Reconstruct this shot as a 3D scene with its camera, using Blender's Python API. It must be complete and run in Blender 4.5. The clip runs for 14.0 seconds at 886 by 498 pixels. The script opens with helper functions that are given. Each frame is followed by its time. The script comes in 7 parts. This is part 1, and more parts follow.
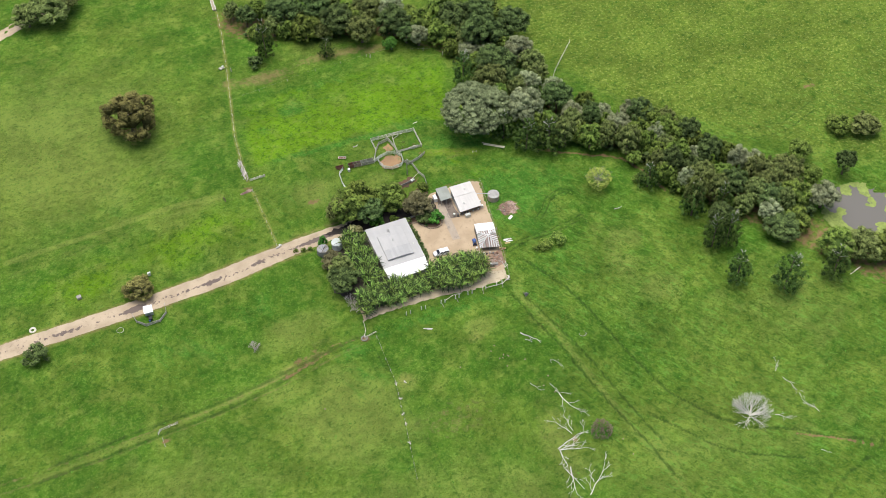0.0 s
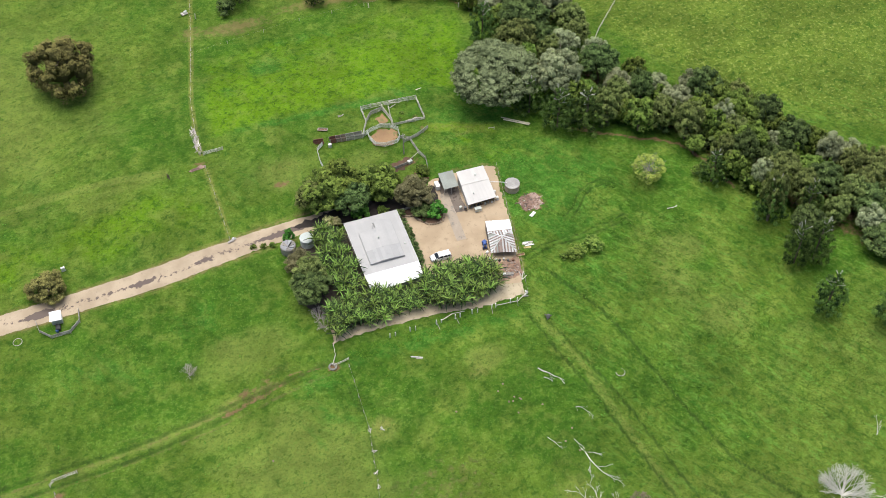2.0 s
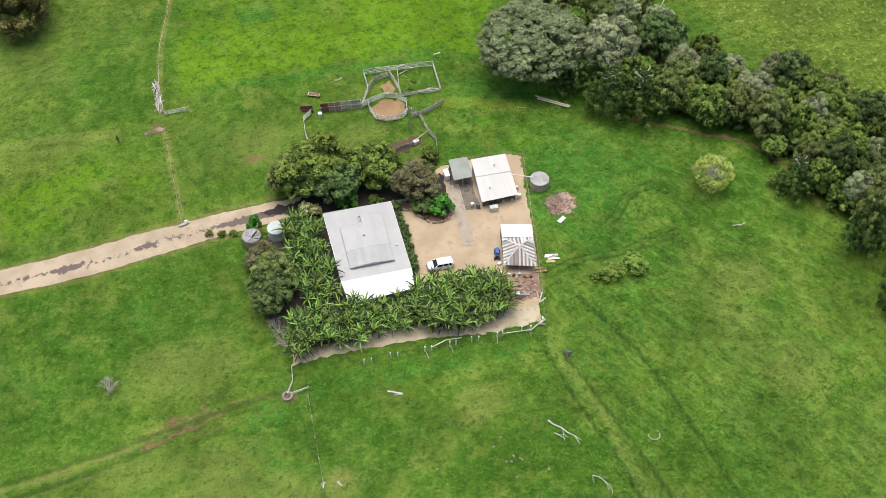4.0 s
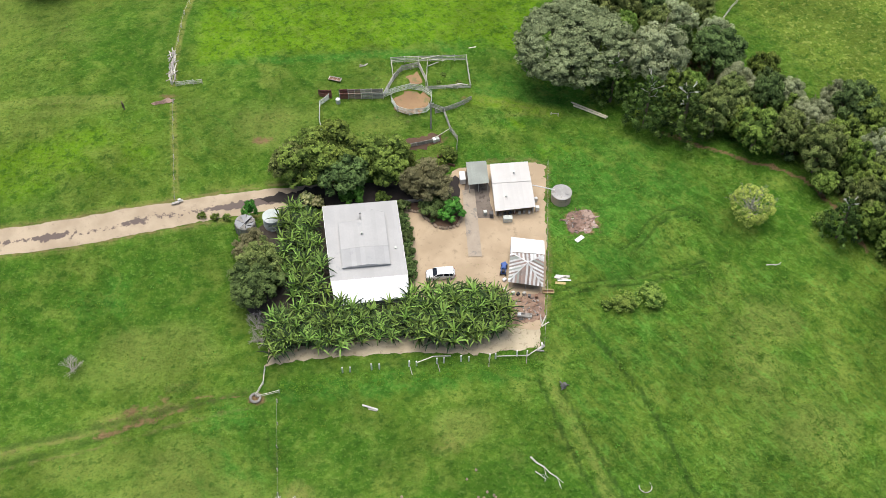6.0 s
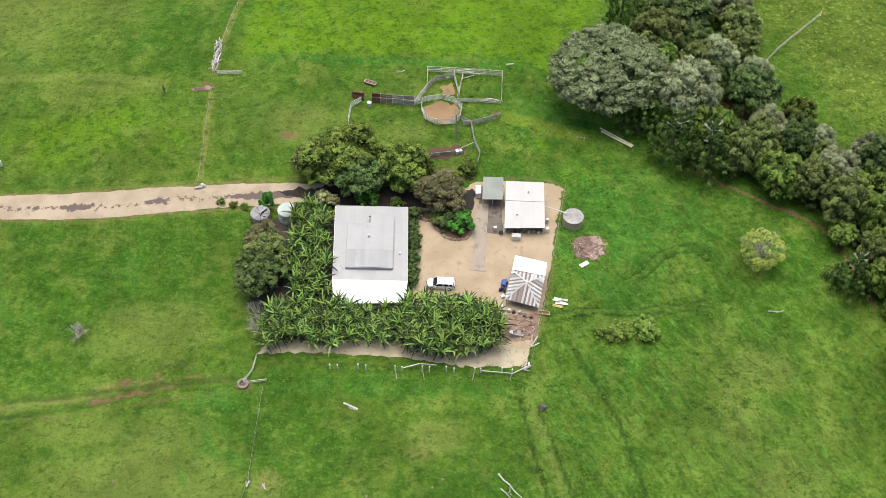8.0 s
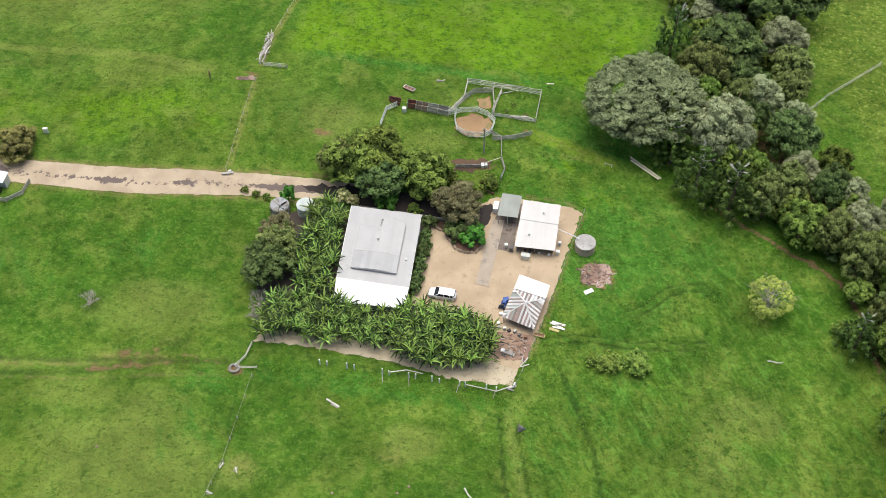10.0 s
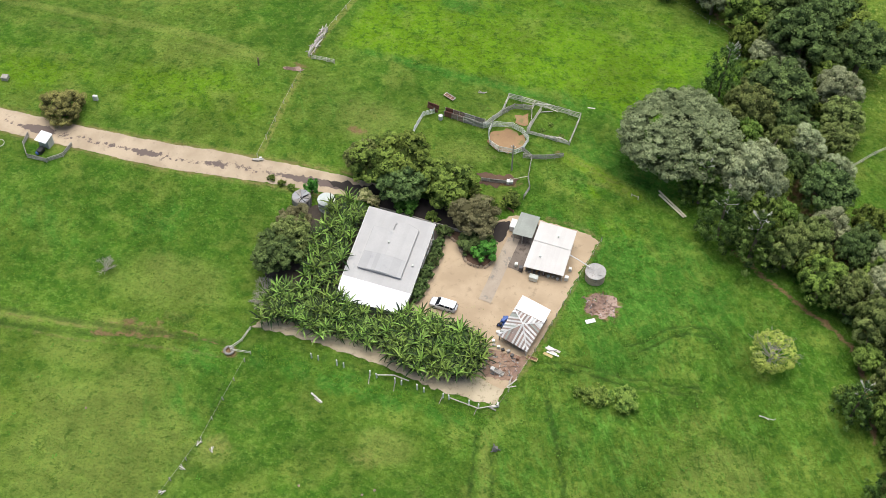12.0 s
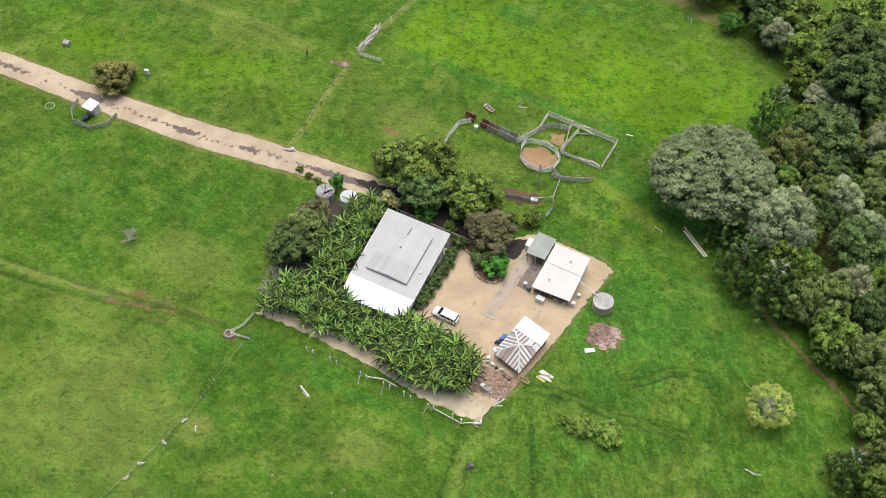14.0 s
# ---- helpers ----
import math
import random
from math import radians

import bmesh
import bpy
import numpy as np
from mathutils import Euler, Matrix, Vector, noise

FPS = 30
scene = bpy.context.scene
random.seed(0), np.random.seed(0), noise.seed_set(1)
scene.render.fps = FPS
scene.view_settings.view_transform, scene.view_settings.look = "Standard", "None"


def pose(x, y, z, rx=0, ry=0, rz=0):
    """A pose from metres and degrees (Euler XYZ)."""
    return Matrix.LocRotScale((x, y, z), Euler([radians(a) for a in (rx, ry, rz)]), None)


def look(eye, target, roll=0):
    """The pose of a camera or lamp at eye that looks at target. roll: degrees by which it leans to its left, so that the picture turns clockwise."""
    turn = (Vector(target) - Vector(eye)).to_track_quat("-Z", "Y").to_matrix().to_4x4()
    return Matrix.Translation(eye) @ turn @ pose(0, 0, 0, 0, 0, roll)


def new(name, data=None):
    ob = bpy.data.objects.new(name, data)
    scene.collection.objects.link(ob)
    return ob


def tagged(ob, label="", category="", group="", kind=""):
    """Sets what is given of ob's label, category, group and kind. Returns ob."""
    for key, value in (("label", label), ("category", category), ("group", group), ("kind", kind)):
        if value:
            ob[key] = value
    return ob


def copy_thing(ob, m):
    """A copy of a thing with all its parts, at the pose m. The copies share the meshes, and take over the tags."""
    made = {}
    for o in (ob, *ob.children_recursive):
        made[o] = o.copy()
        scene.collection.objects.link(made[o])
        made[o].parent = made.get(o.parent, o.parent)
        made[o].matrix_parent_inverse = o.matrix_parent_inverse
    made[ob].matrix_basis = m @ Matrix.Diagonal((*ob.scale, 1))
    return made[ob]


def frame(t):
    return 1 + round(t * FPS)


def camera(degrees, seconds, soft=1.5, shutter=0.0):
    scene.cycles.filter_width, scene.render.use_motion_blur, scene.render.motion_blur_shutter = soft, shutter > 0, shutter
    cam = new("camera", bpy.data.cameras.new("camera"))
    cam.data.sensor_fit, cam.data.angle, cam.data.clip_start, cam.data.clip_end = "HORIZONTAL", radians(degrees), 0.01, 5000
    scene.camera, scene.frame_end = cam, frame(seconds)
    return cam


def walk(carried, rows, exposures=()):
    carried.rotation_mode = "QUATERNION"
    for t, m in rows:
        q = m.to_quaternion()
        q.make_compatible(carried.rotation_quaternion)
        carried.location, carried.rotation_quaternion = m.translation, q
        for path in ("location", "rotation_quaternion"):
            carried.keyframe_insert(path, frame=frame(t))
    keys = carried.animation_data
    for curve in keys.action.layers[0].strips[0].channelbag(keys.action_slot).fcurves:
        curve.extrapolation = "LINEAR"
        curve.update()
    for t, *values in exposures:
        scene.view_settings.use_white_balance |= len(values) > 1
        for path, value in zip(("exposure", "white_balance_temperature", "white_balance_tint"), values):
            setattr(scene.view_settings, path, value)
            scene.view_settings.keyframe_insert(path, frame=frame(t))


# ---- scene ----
cam = camera(42.0, 14.0, 0.6)
PATH = [
    (0.0, look((-61.28, -219.38, 257.68), (-18.40, -109.69, 121.56), -1.08)),
    (0.5, look((-54.91, -207.36, 243.65), (-12.96, -97.79, 107.14), -1.14)),
    (1.0, look((-48.27, -195.25, 229.47), (-7.58, -85.71, 92.55), -1.11)),
    (1.5, look((-41.28, -183.25, 215.55), (-2.22, -73.69, 78.17), -0.98)),
    (2.0, look((-34.51, -171.59, 202.44), (2.70, -62.09, 64.51), -0.75)),
    (2.5, look((-28.33, -161.03, 190.79), (6.84, -51.70, 52.19), -0.45)),
    (3.0, look((-22.63, -152.03, 180.81), (10.36, -42.82, 41.59), -0.15)),
    (5.5, look((-0.04, -128.64, 154.07), (18.27, -18.31, 13.03), 0.86)),
    (6.0, look((3.80, -129.22, 154.15), (18.42, -18.07, 13.32), 0.94)),
    (6.5, look((7.45, -129.92, 155.09), (18.55, -18.32, 14.30), 0.90)),
    (7.0, look((11.38, -130.45, 156.08), (18.63, -18.51, 15.31), 1.05)),
    (7.5, look((15.46, -130.77, 157.02), (18.81, -18.69, 16.21), 0.96)),
    (8.0, look((19.94, -130.78, 157.88), (19.01, -18.75, 17.00), 0.92)),
    (10.5, look((43.17, -127.96, 160.88), (19.75, -18.21, 20.15), 0.17)),
    (11.0, look((47.59, -126.70, 161.25), (19.82, -17.92, 20.55), 0.23)),
    (11.5, look((51.72, -125.21, 161.75), (19.89, -17.63, 20.99), 0.18)),
    (12.0, look((55.78, -123.40, 162.34), (19.87, -17.36, 21.39), 0.35)),
    (12.5, look((59.58, -121.43, 162.87), (19.78, -17.03, 21.74), 0.30)),
    (13.0, look((63.52, -119.35, 163.28), (19.68, -16.73, 22.05), 0.35)),
    (13.5, look((67.17, -117.20, 163.52), (19.61, -16.35, 22.21), 0.28)),
    (14.0, look((70.82, -114.90, 163.83), (19.46, -15.96, 22.51), 0.37)),
]
EXPOSURE = 0.335
walk(cam, PATH, ((0.0, EXPOSURE), (14.0, EXPOSURE)))

# ---- sky and sun: bright overcast day ----
world = bpy.data.worlds.new("sky")
scene.world = world
world.use_nodes = True
wn = world.node_tree
sky = wn.nodes.new("ShaderNodeTexSky")
sky.sky_type, sky.sun_disc = "NISHITA", False
sky.sun_elevation, sky.sun_rotation = radians(79), radians(-12)
sky.air_density, sky.dust_density, sky.ozone_density = 1.0, 4.0, 1.0
wn.links.new(sky.outputs[0], wn.nodes["Background"].inputs[0])
wn.nodes["Background"].inputs[1].default_value = 0.096
sun = new("sun", bpy.data.lights.new("sun", "SUN"))
sun.data.energy, sun.data.angle, sun.data.color = 2.6, radians(62), (1.0, 0.98, 0.94)
sun.matrix_world = look((-4, 19, 100), (0, 0, 0))


# ---- materials ----
def node(tree, kind, **values):
    n = tree.nodes.new(kind)
    for key, value in values.items():
        n.inputs[key.replace("_", " ")].default_value = value
    return n


def mixed(tree, fac, a, b, how="MIX"):
    """The mix of two colours, each a socket or a value."""
    m = tree.nodes.new("ShaderNodeMix")
    m.data_type, m.blend_type = "RGBA", how
    for slot, value in ((0, fac), (6, a), (7, b)):
        if isinstance(value, bpy.types.NodeSocket):
            tree.links.new(value, m.inputs[slot])
        elif slot == 0:
            m.inputs[slot].default_value = value
        else:
            m.inputs[slot].default_value = (*value, 1)
    return m.outputs[2]


def ramp(tree, socket, low, high, a=0.0, b=1.0):
    m = tree.nodes.new("ShaderNodeMapRange")
    m.interpolation_type = "SMOOTHSTEP"
    tree.links.new(socket, m.inputs[0])
    for slot, value in ((1, low), (2, high), (3, a), (4, b)):
        m.inputs[slot].default_value = value
    return m.outputs[0]


def sums(tree, how, a, b):
    m = tree.nodes.new("ShaderNodeMath")
    m.operation = how
    for slot, value in ((0, a), (1, b)):
        if isinstance(value, bpy.types.NodeSocket):
            tree.links.new(value, m.inputs[slot])
        else:
            m.inputs[slot].default_value = value
    return m.outputs[0]


def place(tree, stretch=(1, 1, 1), turn=0.0, own=False):
    coords = tree.nodes.new("ShaderNodeTexCoord" if own else "ShaderNodeNewGeometry")
    m = tree.nodes.new("ShaderNodeMapping")
    m.inputs["Scale"].default_value, m.inputs["Rotation"].default_value = stretch, (0, 0, radians(turn))
    tree.links.new(coords.outputs["Object" if own else "Position"], m.inputs[0])
    return m.outputs[0]


def streak(tree, turn, long):
    """World coordinates drawn out along a heading."""
    m = tree.nodes.new("ShaderNodeMapping")
    m.vector_type = "TEXTURE"
    m.inputs["Scale"].default_value, m.inputs["Rotation"].default_value = (long, 1, 1), (0, 0, radians(turn))
    tree.links.new(tree.nodes.new("ShaderNodeNewGeometry").outputs["Position"], m.inputs[0])
    return m.outputs[0]


def grain(tree, scale, detail=3.0, at=None, rough=0.55, swirl=0.0):
    n = node(tree, "ShaderNodeTexNoise", Scale=scale, Detail=detail, Roughness=rough, Distortion=swirl)
    tree.links.new(at if at is not None else place(tree), n.inputs["Vector"])
    return n.outputs[0]


def surface(name, light, dark, rough=0.7, metal=0.0, coarse=0.6, fine=8.0, bump=0.3, own=True, rnd=0.12, island=0.0,
            stain=None, stain_size=0.8, stain_at=0.55, depth=0.02, translucent=0.0):
    """A procedural surface: two tones mixed at two scales, a stain, a random shift for each object or leaf, and relief."""
    mat = bpy.data.materials.new(name)
    mat.use_nodes = True
    tree = mat.node_tree
    bsdf = tree.nodes["Principled BSDF"]
    at = place(tree, own=own)
    big, small = grain(tree, coarse, 4.0, at), grain(tree, fine, 3.0, at)
    col = mixed(tree, ramp(tree, big, 0.3, 0.7), dark, light)
    col = mixed(tree, ramp(tree, small, 0.35, 0.75, 0.0, 0.5), col, dark)
    if stain:
        col = mixed(tree, ramp(tree, grain(tree, stain_size, 5.0, at, 0.7), stain_at, stain_at + 0.12, 0.0, 0.85), col, stain)
    shift = None
    if rnd:
        shift = tree.nodes.new("ShaderNodeObjectInfo").outputs["Random"]
        shift = ramp(tree, shift, 0.0, 1.0, 1 - rnd, 1 + rnd)
    if island:
        leaf = tree.nodes.new("ShaderNodeNewGeometry").outputs["Random Per Island"]
        leaf = ramp(tree, leaf, 0.0, 1.0, 1 - island, 1 + island)
        shift = sums(tree, "MULTIPLY", shift, leaf) if shift else leaf
    if shift:
        hsv = tree.nodes.new("ShaderNodeHueSaturation")
        tree.links.new(shift, hsv.inputs["Value"])
        tree.links.new(col, hsv.inputs["Color"])
        col = hsv.outputs[0]
    tree.links.new(col, bsdf.inputs["Base Color"])
    bsdf.inputs["Metallic"].default_value = metal
    tree.links.new(ramp(tree, small, 0.2, 0.8, max(rough - 0.1, 0.02), min(rough + 0.12, 1.0)), bsdf.inputs["Roughness"])
    if bump:
        b = node(tree, "ShaderNodeBump", Strength=bump, Distance=depth)
        tree.links.new(small, b.inputs["Height"])
        tree.links.new(b.outputs[0], bsdf.inputs["Normal"])
    if translucent:
        bsdf.inputs["Subsurface Weight"].default_value = 0.0
        glow = node(tree, "ShaderNodeBsdfTranslucent")
        tree.links.new(col, glow.inputs[0])
        mix = tree.nodes.new("ShaderNodeMixShader")
        mix.inputs[0].default_value = translucent
        tree.links.new(bsdf.outputs[0], mix.inputs[1])
        tree.links.new(glow.outputs[0], mix.inputs[2])
        tree.links.new(mix.outputs[0], tree.nodes["Material Output"].inputs[0])
    return mat


def leafy(name, light, dark, island=0.12, gloss=0.75, sheen=0.1):
    """Leaves: each clump has its own tone, each leaf and each plant a shift of its own."""
    mat = bpy.data.materials.new(name)
    mat.use_nodes = True
    tree = mat.node_tree
    bsdf = tree.nodes["Principled BSDF"]
    tone = tree.nodes.new("ShaderNodeAttribute")
    tone.attribute_name = "tone"
    each = tree.nodes.new("ShaderNodeNewGeometry").outputs["Random Per Island"]
    whole = tree.nodes.new("ShaderNodeObjectInfo").outputs["Random"]
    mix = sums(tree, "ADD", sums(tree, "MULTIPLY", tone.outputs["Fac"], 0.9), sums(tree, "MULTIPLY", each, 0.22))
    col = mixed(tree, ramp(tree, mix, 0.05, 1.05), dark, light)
    hsv = tree.nodes.new("ShaderNodeHueSaturation")
    tree.links.new(sums(tree, "MULTIPLY", ramp(tree, whole, 0.0, 1.0, 0.84, 1.15), ramp(tree, each, 0.0, 1.0, 1 - island, 1 + island)), hsv.inputs["Value"])
    tree.links.new(ramp(tree, whole, 0.0, 1.0, 0.497, 0.518), hsv.inputs["Hue"])
    tree.links.new(col, hsv.inputs["Color"])
    tree.links.new(hsv.outputs[0], bsdf.inputs["Base Color"])
    bsdf.inputs["Roughness"].default_value = gloss
    glow = node(tree, "ShaderNodeBsdfTranslucent")
    tree.links.new(hsv.outputs[0], glow.inputs[0])
    both = tree.nodes.new("ShaderNodeMixShader")
    both.inputs[0].default_value = 0.07
    bsdf.inputs["Specular IOR Level"].default_value = sheen
    tree.links.new(bsdf.outputs[0], both.inputs[1])
    tree.links.new(glow.outputs[0], both.inputs[2])
    tree.links.new(both.outputs[0], tree.nodes["Material Output"].inputs[0])
    return mat


M = {
    "roof": surface("galvanised roof sheet", (0.45, 0.445, 0.43), (0.4, 0.395, 0.385), 0.5, 0.0, 0.25, 3.0, 0.15, False, 0.025, stain=(0.33, 0.335, 0.34), stain_size=0.3, stain_at=0.6),
    "roof_grey": surface("weathered grey roof sheet", (0.38, 0.385, 0.39), (0.32, 0.325, 0.33), 0.5, 0.0, 0.3, 3.0, 0.15, False, 0.04, stain=(0.29, 0.29, 0.295), stain_size=0.5, stain_at=0.56),
    "roof_dull": surface("dull galvanised roof sheet", (0.415, 0.413, 0.405), (0.37, 0.37, 0.365), 0.5, 0.0, 0.3, 3.0, 0.15, False, 0.06, stain=(0.32, 0.32, 0.325), stain_size=0.4, stain_at=0.58),
    "roof_white": surface("white painted roof sheet", (0.86, 0.87, 0.87), (0.8, 0.81, 0.8), 0.45, 0.0, 0.3, 4.0, 0.1, False, 0.03),
    "roof_cream": surface("cream white roof sheet", (0.61, 0.59, 0.555), (0.56, 0.54, 0.505), 0.5, 0.0, 0.3, 4.0, 0.1, False, 0.03),
    "roof_green": surface("faded green roof sheet", (0.31, 0.335, 0.295), (0.25, 0.27, 0.235), 0.55, 0.0, 0.4, 4.0, 0.1, False, 0.05),
    "roof_rust": surface("rusted roof sheet", (0.3, 0.2, 0.16), (0.2, 0.17, 0.15), 0.75, 0.0, 0.8, 5.0, 0.2, False, 0.25, stain=(0.42, 0.42, 0.42), stain_size=0.6),
    "roof_pale": surface("pale patched roof sheet", (0.68, 0.68, 0.66), (0.5, 0.5, 0.48), 0.6, 0.0, 0.6, 5.0, 0.2, False, 0.12, stain=(0.36, 0.28, 0.24), stain_size=1.1, stain_at=0.6),
    "wall": surface("white painted boards", (0.72, 0.72, 0.69), (0.6, 0.6, 0.57), 0.6, 0.0, 0.8, 8.0, 0.2),
    "wall_dark": surface("dark weathered wall sheet", (0.17, 0.16, 0.15), (0.1, 0.1, 0.1), 0.7, 0.0, 0.9, 6.0, 0.2),
    "white": surface("white paint", (0.8, 0.8, 0.78), (0.68, 0.68, 0.66), 0.5, 0.0, 1.5, 9.0, 0.1),
    "grey_wood": surface("weathered grey timber", (0.5, 0.475, 0.43), (0.33, 0.305, 0.27), 0.85, 0.0, 1.5, 12.0, 0.5, True, 0.25),
    "pale_wood": surface("bleached pale timber", (0.76, 0.73, 0.64), (0.54, 0.51, 0.43), 0.85, 0.0, 1.5, 12.0, 0.5, True, 0.2),
    "dead_wood": surface("sun-bleached dead wood", (0.8, 0.78, 0.72), (0.56, 0.54, 0.49), 0.85, 0.0, 2.0, 10.0, 0.5, True, 0.12),
    "twig_wood": surface("grey twigs", (0.6, 0.54, 0.5), (0.4, 0.35, 0.32), 0.85, 0.0, 2.0, 10.0, 0.5, True, 0.12),
    "twig_pale": surface("pale grey twigs", (0.5, 0.47, 0.42), (0.34, 0.31, 0.28), 0.85, 0.0, 2.0, 10.0, 0.5, True, 0.12),
    "red_rail": surface("faded red painted rail", (0.28, 0.1, 0.08), (0.2, 0.09, 0.07), 0.7, 0.0, 1.5, 8.0, 0.3, True, 0.25, stain=(0.3, 0.25, 0.22), stain_size=1.2),
    "rail_brown": surface("weathered reddish-brown rail", (0.42, 0.31, 0.26), (0.28, 0.2, 0.17), 0.8, 0.0, 1.5, 8.0, 0.4, True, 0.25),
    "galv": surface("galvanised steel rail", (0.66, 0.68, 0.62), (0.5, 0.53, 0.48), 0.5, 0.1, 1.2, 8.0, 0.2, True, 0.15),
    "bark": surface("grey-brown bark", (0.24, 0.19, 0.14), (0.11, 0.085, 0.06), 0.9, 0.0, 1.2, 10.0, 0.8, True, 0.2),
    "concrete": surface("old concrete", (0.46, 0.385, 0.295), (0.39, 0.32, 0.245), 0.85, 0.0, 0.5, 7.0, 0.3, False, 0.08, stain=(0.25, 0.23, 0.2), stain_size=0.7),
    "tank_roof": surface("dull galvanised tank roof", (0.5, 0.48, 0.45), (0.36, 0.35, 0.33), 0.6, 0.1, 0.7, 5.0, 0.2, False, 0.06, stain=(0.26, 0.22, 0.19), stain_size=0.9),
    "old_tank": surface("weathered grey concrete", (0.42, 0.4, 0.36), (0.25, 0.235, 0.21), 0.85, 0.0, 1.2, 7.0, 0.4, False, 0.1, stain=(0.13, 0.12, 0.11), stain_size=0.9, stain_at=0.55),
    "tank_poly": surface("pale green plastic tank", (0.53, 0.58, 0.545), (0.46, 0.5, 0.47), 0.5, 0.0, 0.6, 6.0, 0.1),
    "rock": surface("garden rock", (0.4, 0.3, 0.21), (0.24, 0.19, 0.14), 0.9, 0.0, 1.2, 7.0, 0.8, True, 0.25, depth=0.05),
    "blue": surface("blue plastic", (0.05, 0.12, 0.4), (0.03, 0.08, 0.26), 0.5),
    "black": surface("black rubber and plastic", (0.03, 0.03, 0.032), (0.018, 0.018, 0.02), 0.6),
    "car": surface("white car paint", (0.8, 0.81, 0.82), (0.76, 0.77, 0.78), 0.25, 0.0, 0.8, 6.0, 0.0),
    "glass": surface("dark tinted glass", (0.02, 0.025, 0.03), (0.012, 0.015, 0.02), 0.08, 0.0, 0.8, 6.0, 0.0),
    "lamp": surface("clear lamp lens", (0.6, 0.6, 0.58), (0.4, 0.4, 0.4), 0.15, 0.3),
    "lamp_red": surface("red lamp lens", (0.35, 0.02, 0.02), (0.2, 0.01, 0.01), 0.2),
    "yellow": surface("faded yellow timber", (0.5, 0.42, 0.16), (0.4, 0.32, 0.14), 0.7),
    "pale_plank": surface("pale new planks", (0.74, 0.7, 0.5), (0.6, 0.56, 0.4), 0.7, 0.0, 1.5, 12.0, 0.3, True, 0.1),
    "terracotta": surface("red-brown earth and timber", (0.3, 0.17, 0.11), (0.2, 0.11, 0.07), 0.9),
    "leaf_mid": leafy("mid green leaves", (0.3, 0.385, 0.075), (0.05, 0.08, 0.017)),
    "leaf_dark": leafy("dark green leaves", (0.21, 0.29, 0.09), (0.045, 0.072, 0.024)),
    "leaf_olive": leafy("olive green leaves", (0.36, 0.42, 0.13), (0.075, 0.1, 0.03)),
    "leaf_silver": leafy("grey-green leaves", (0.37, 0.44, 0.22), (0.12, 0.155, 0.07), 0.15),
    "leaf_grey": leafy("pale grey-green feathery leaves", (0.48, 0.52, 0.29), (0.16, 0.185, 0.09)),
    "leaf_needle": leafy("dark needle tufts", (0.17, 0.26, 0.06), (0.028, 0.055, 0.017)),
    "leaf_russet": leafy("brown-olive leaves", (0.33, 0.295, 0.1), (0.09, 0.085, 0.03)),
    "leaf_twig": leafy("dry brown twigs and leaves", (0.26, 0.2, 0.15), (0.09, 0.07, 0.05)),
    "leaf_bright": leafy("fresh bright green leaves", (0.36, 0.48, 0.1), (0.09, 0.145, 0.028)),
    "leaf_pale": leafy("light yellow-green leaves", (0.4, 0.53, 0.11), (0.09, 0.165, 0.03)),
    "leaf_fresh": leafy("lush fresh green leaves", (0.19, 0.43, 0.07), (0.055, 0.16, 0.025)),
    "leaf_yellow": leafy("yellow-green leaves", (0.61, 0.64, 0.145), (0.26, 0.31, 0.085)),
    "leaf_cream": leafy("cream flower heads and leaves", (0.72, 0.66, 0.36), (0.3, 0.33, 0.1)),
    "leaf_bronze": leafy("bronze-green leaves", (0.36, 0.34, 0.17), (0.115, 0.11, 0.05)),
    # The near-black end puts the shade between the strap leaves into their colour.
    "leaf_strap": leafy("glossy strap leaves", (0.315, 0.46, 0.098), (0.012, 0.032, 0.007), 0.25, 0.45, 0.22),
    "tuft": leafy("grass tuft", (0.16, 0.26, 0.03), (0.09, 0.18, 0.018), 0.25),
    "tuft_dark": leafy("rank grass tuft", (0.15, 0.3, 0.042), (0.09, 0.22, 0.024), 0.2),
}


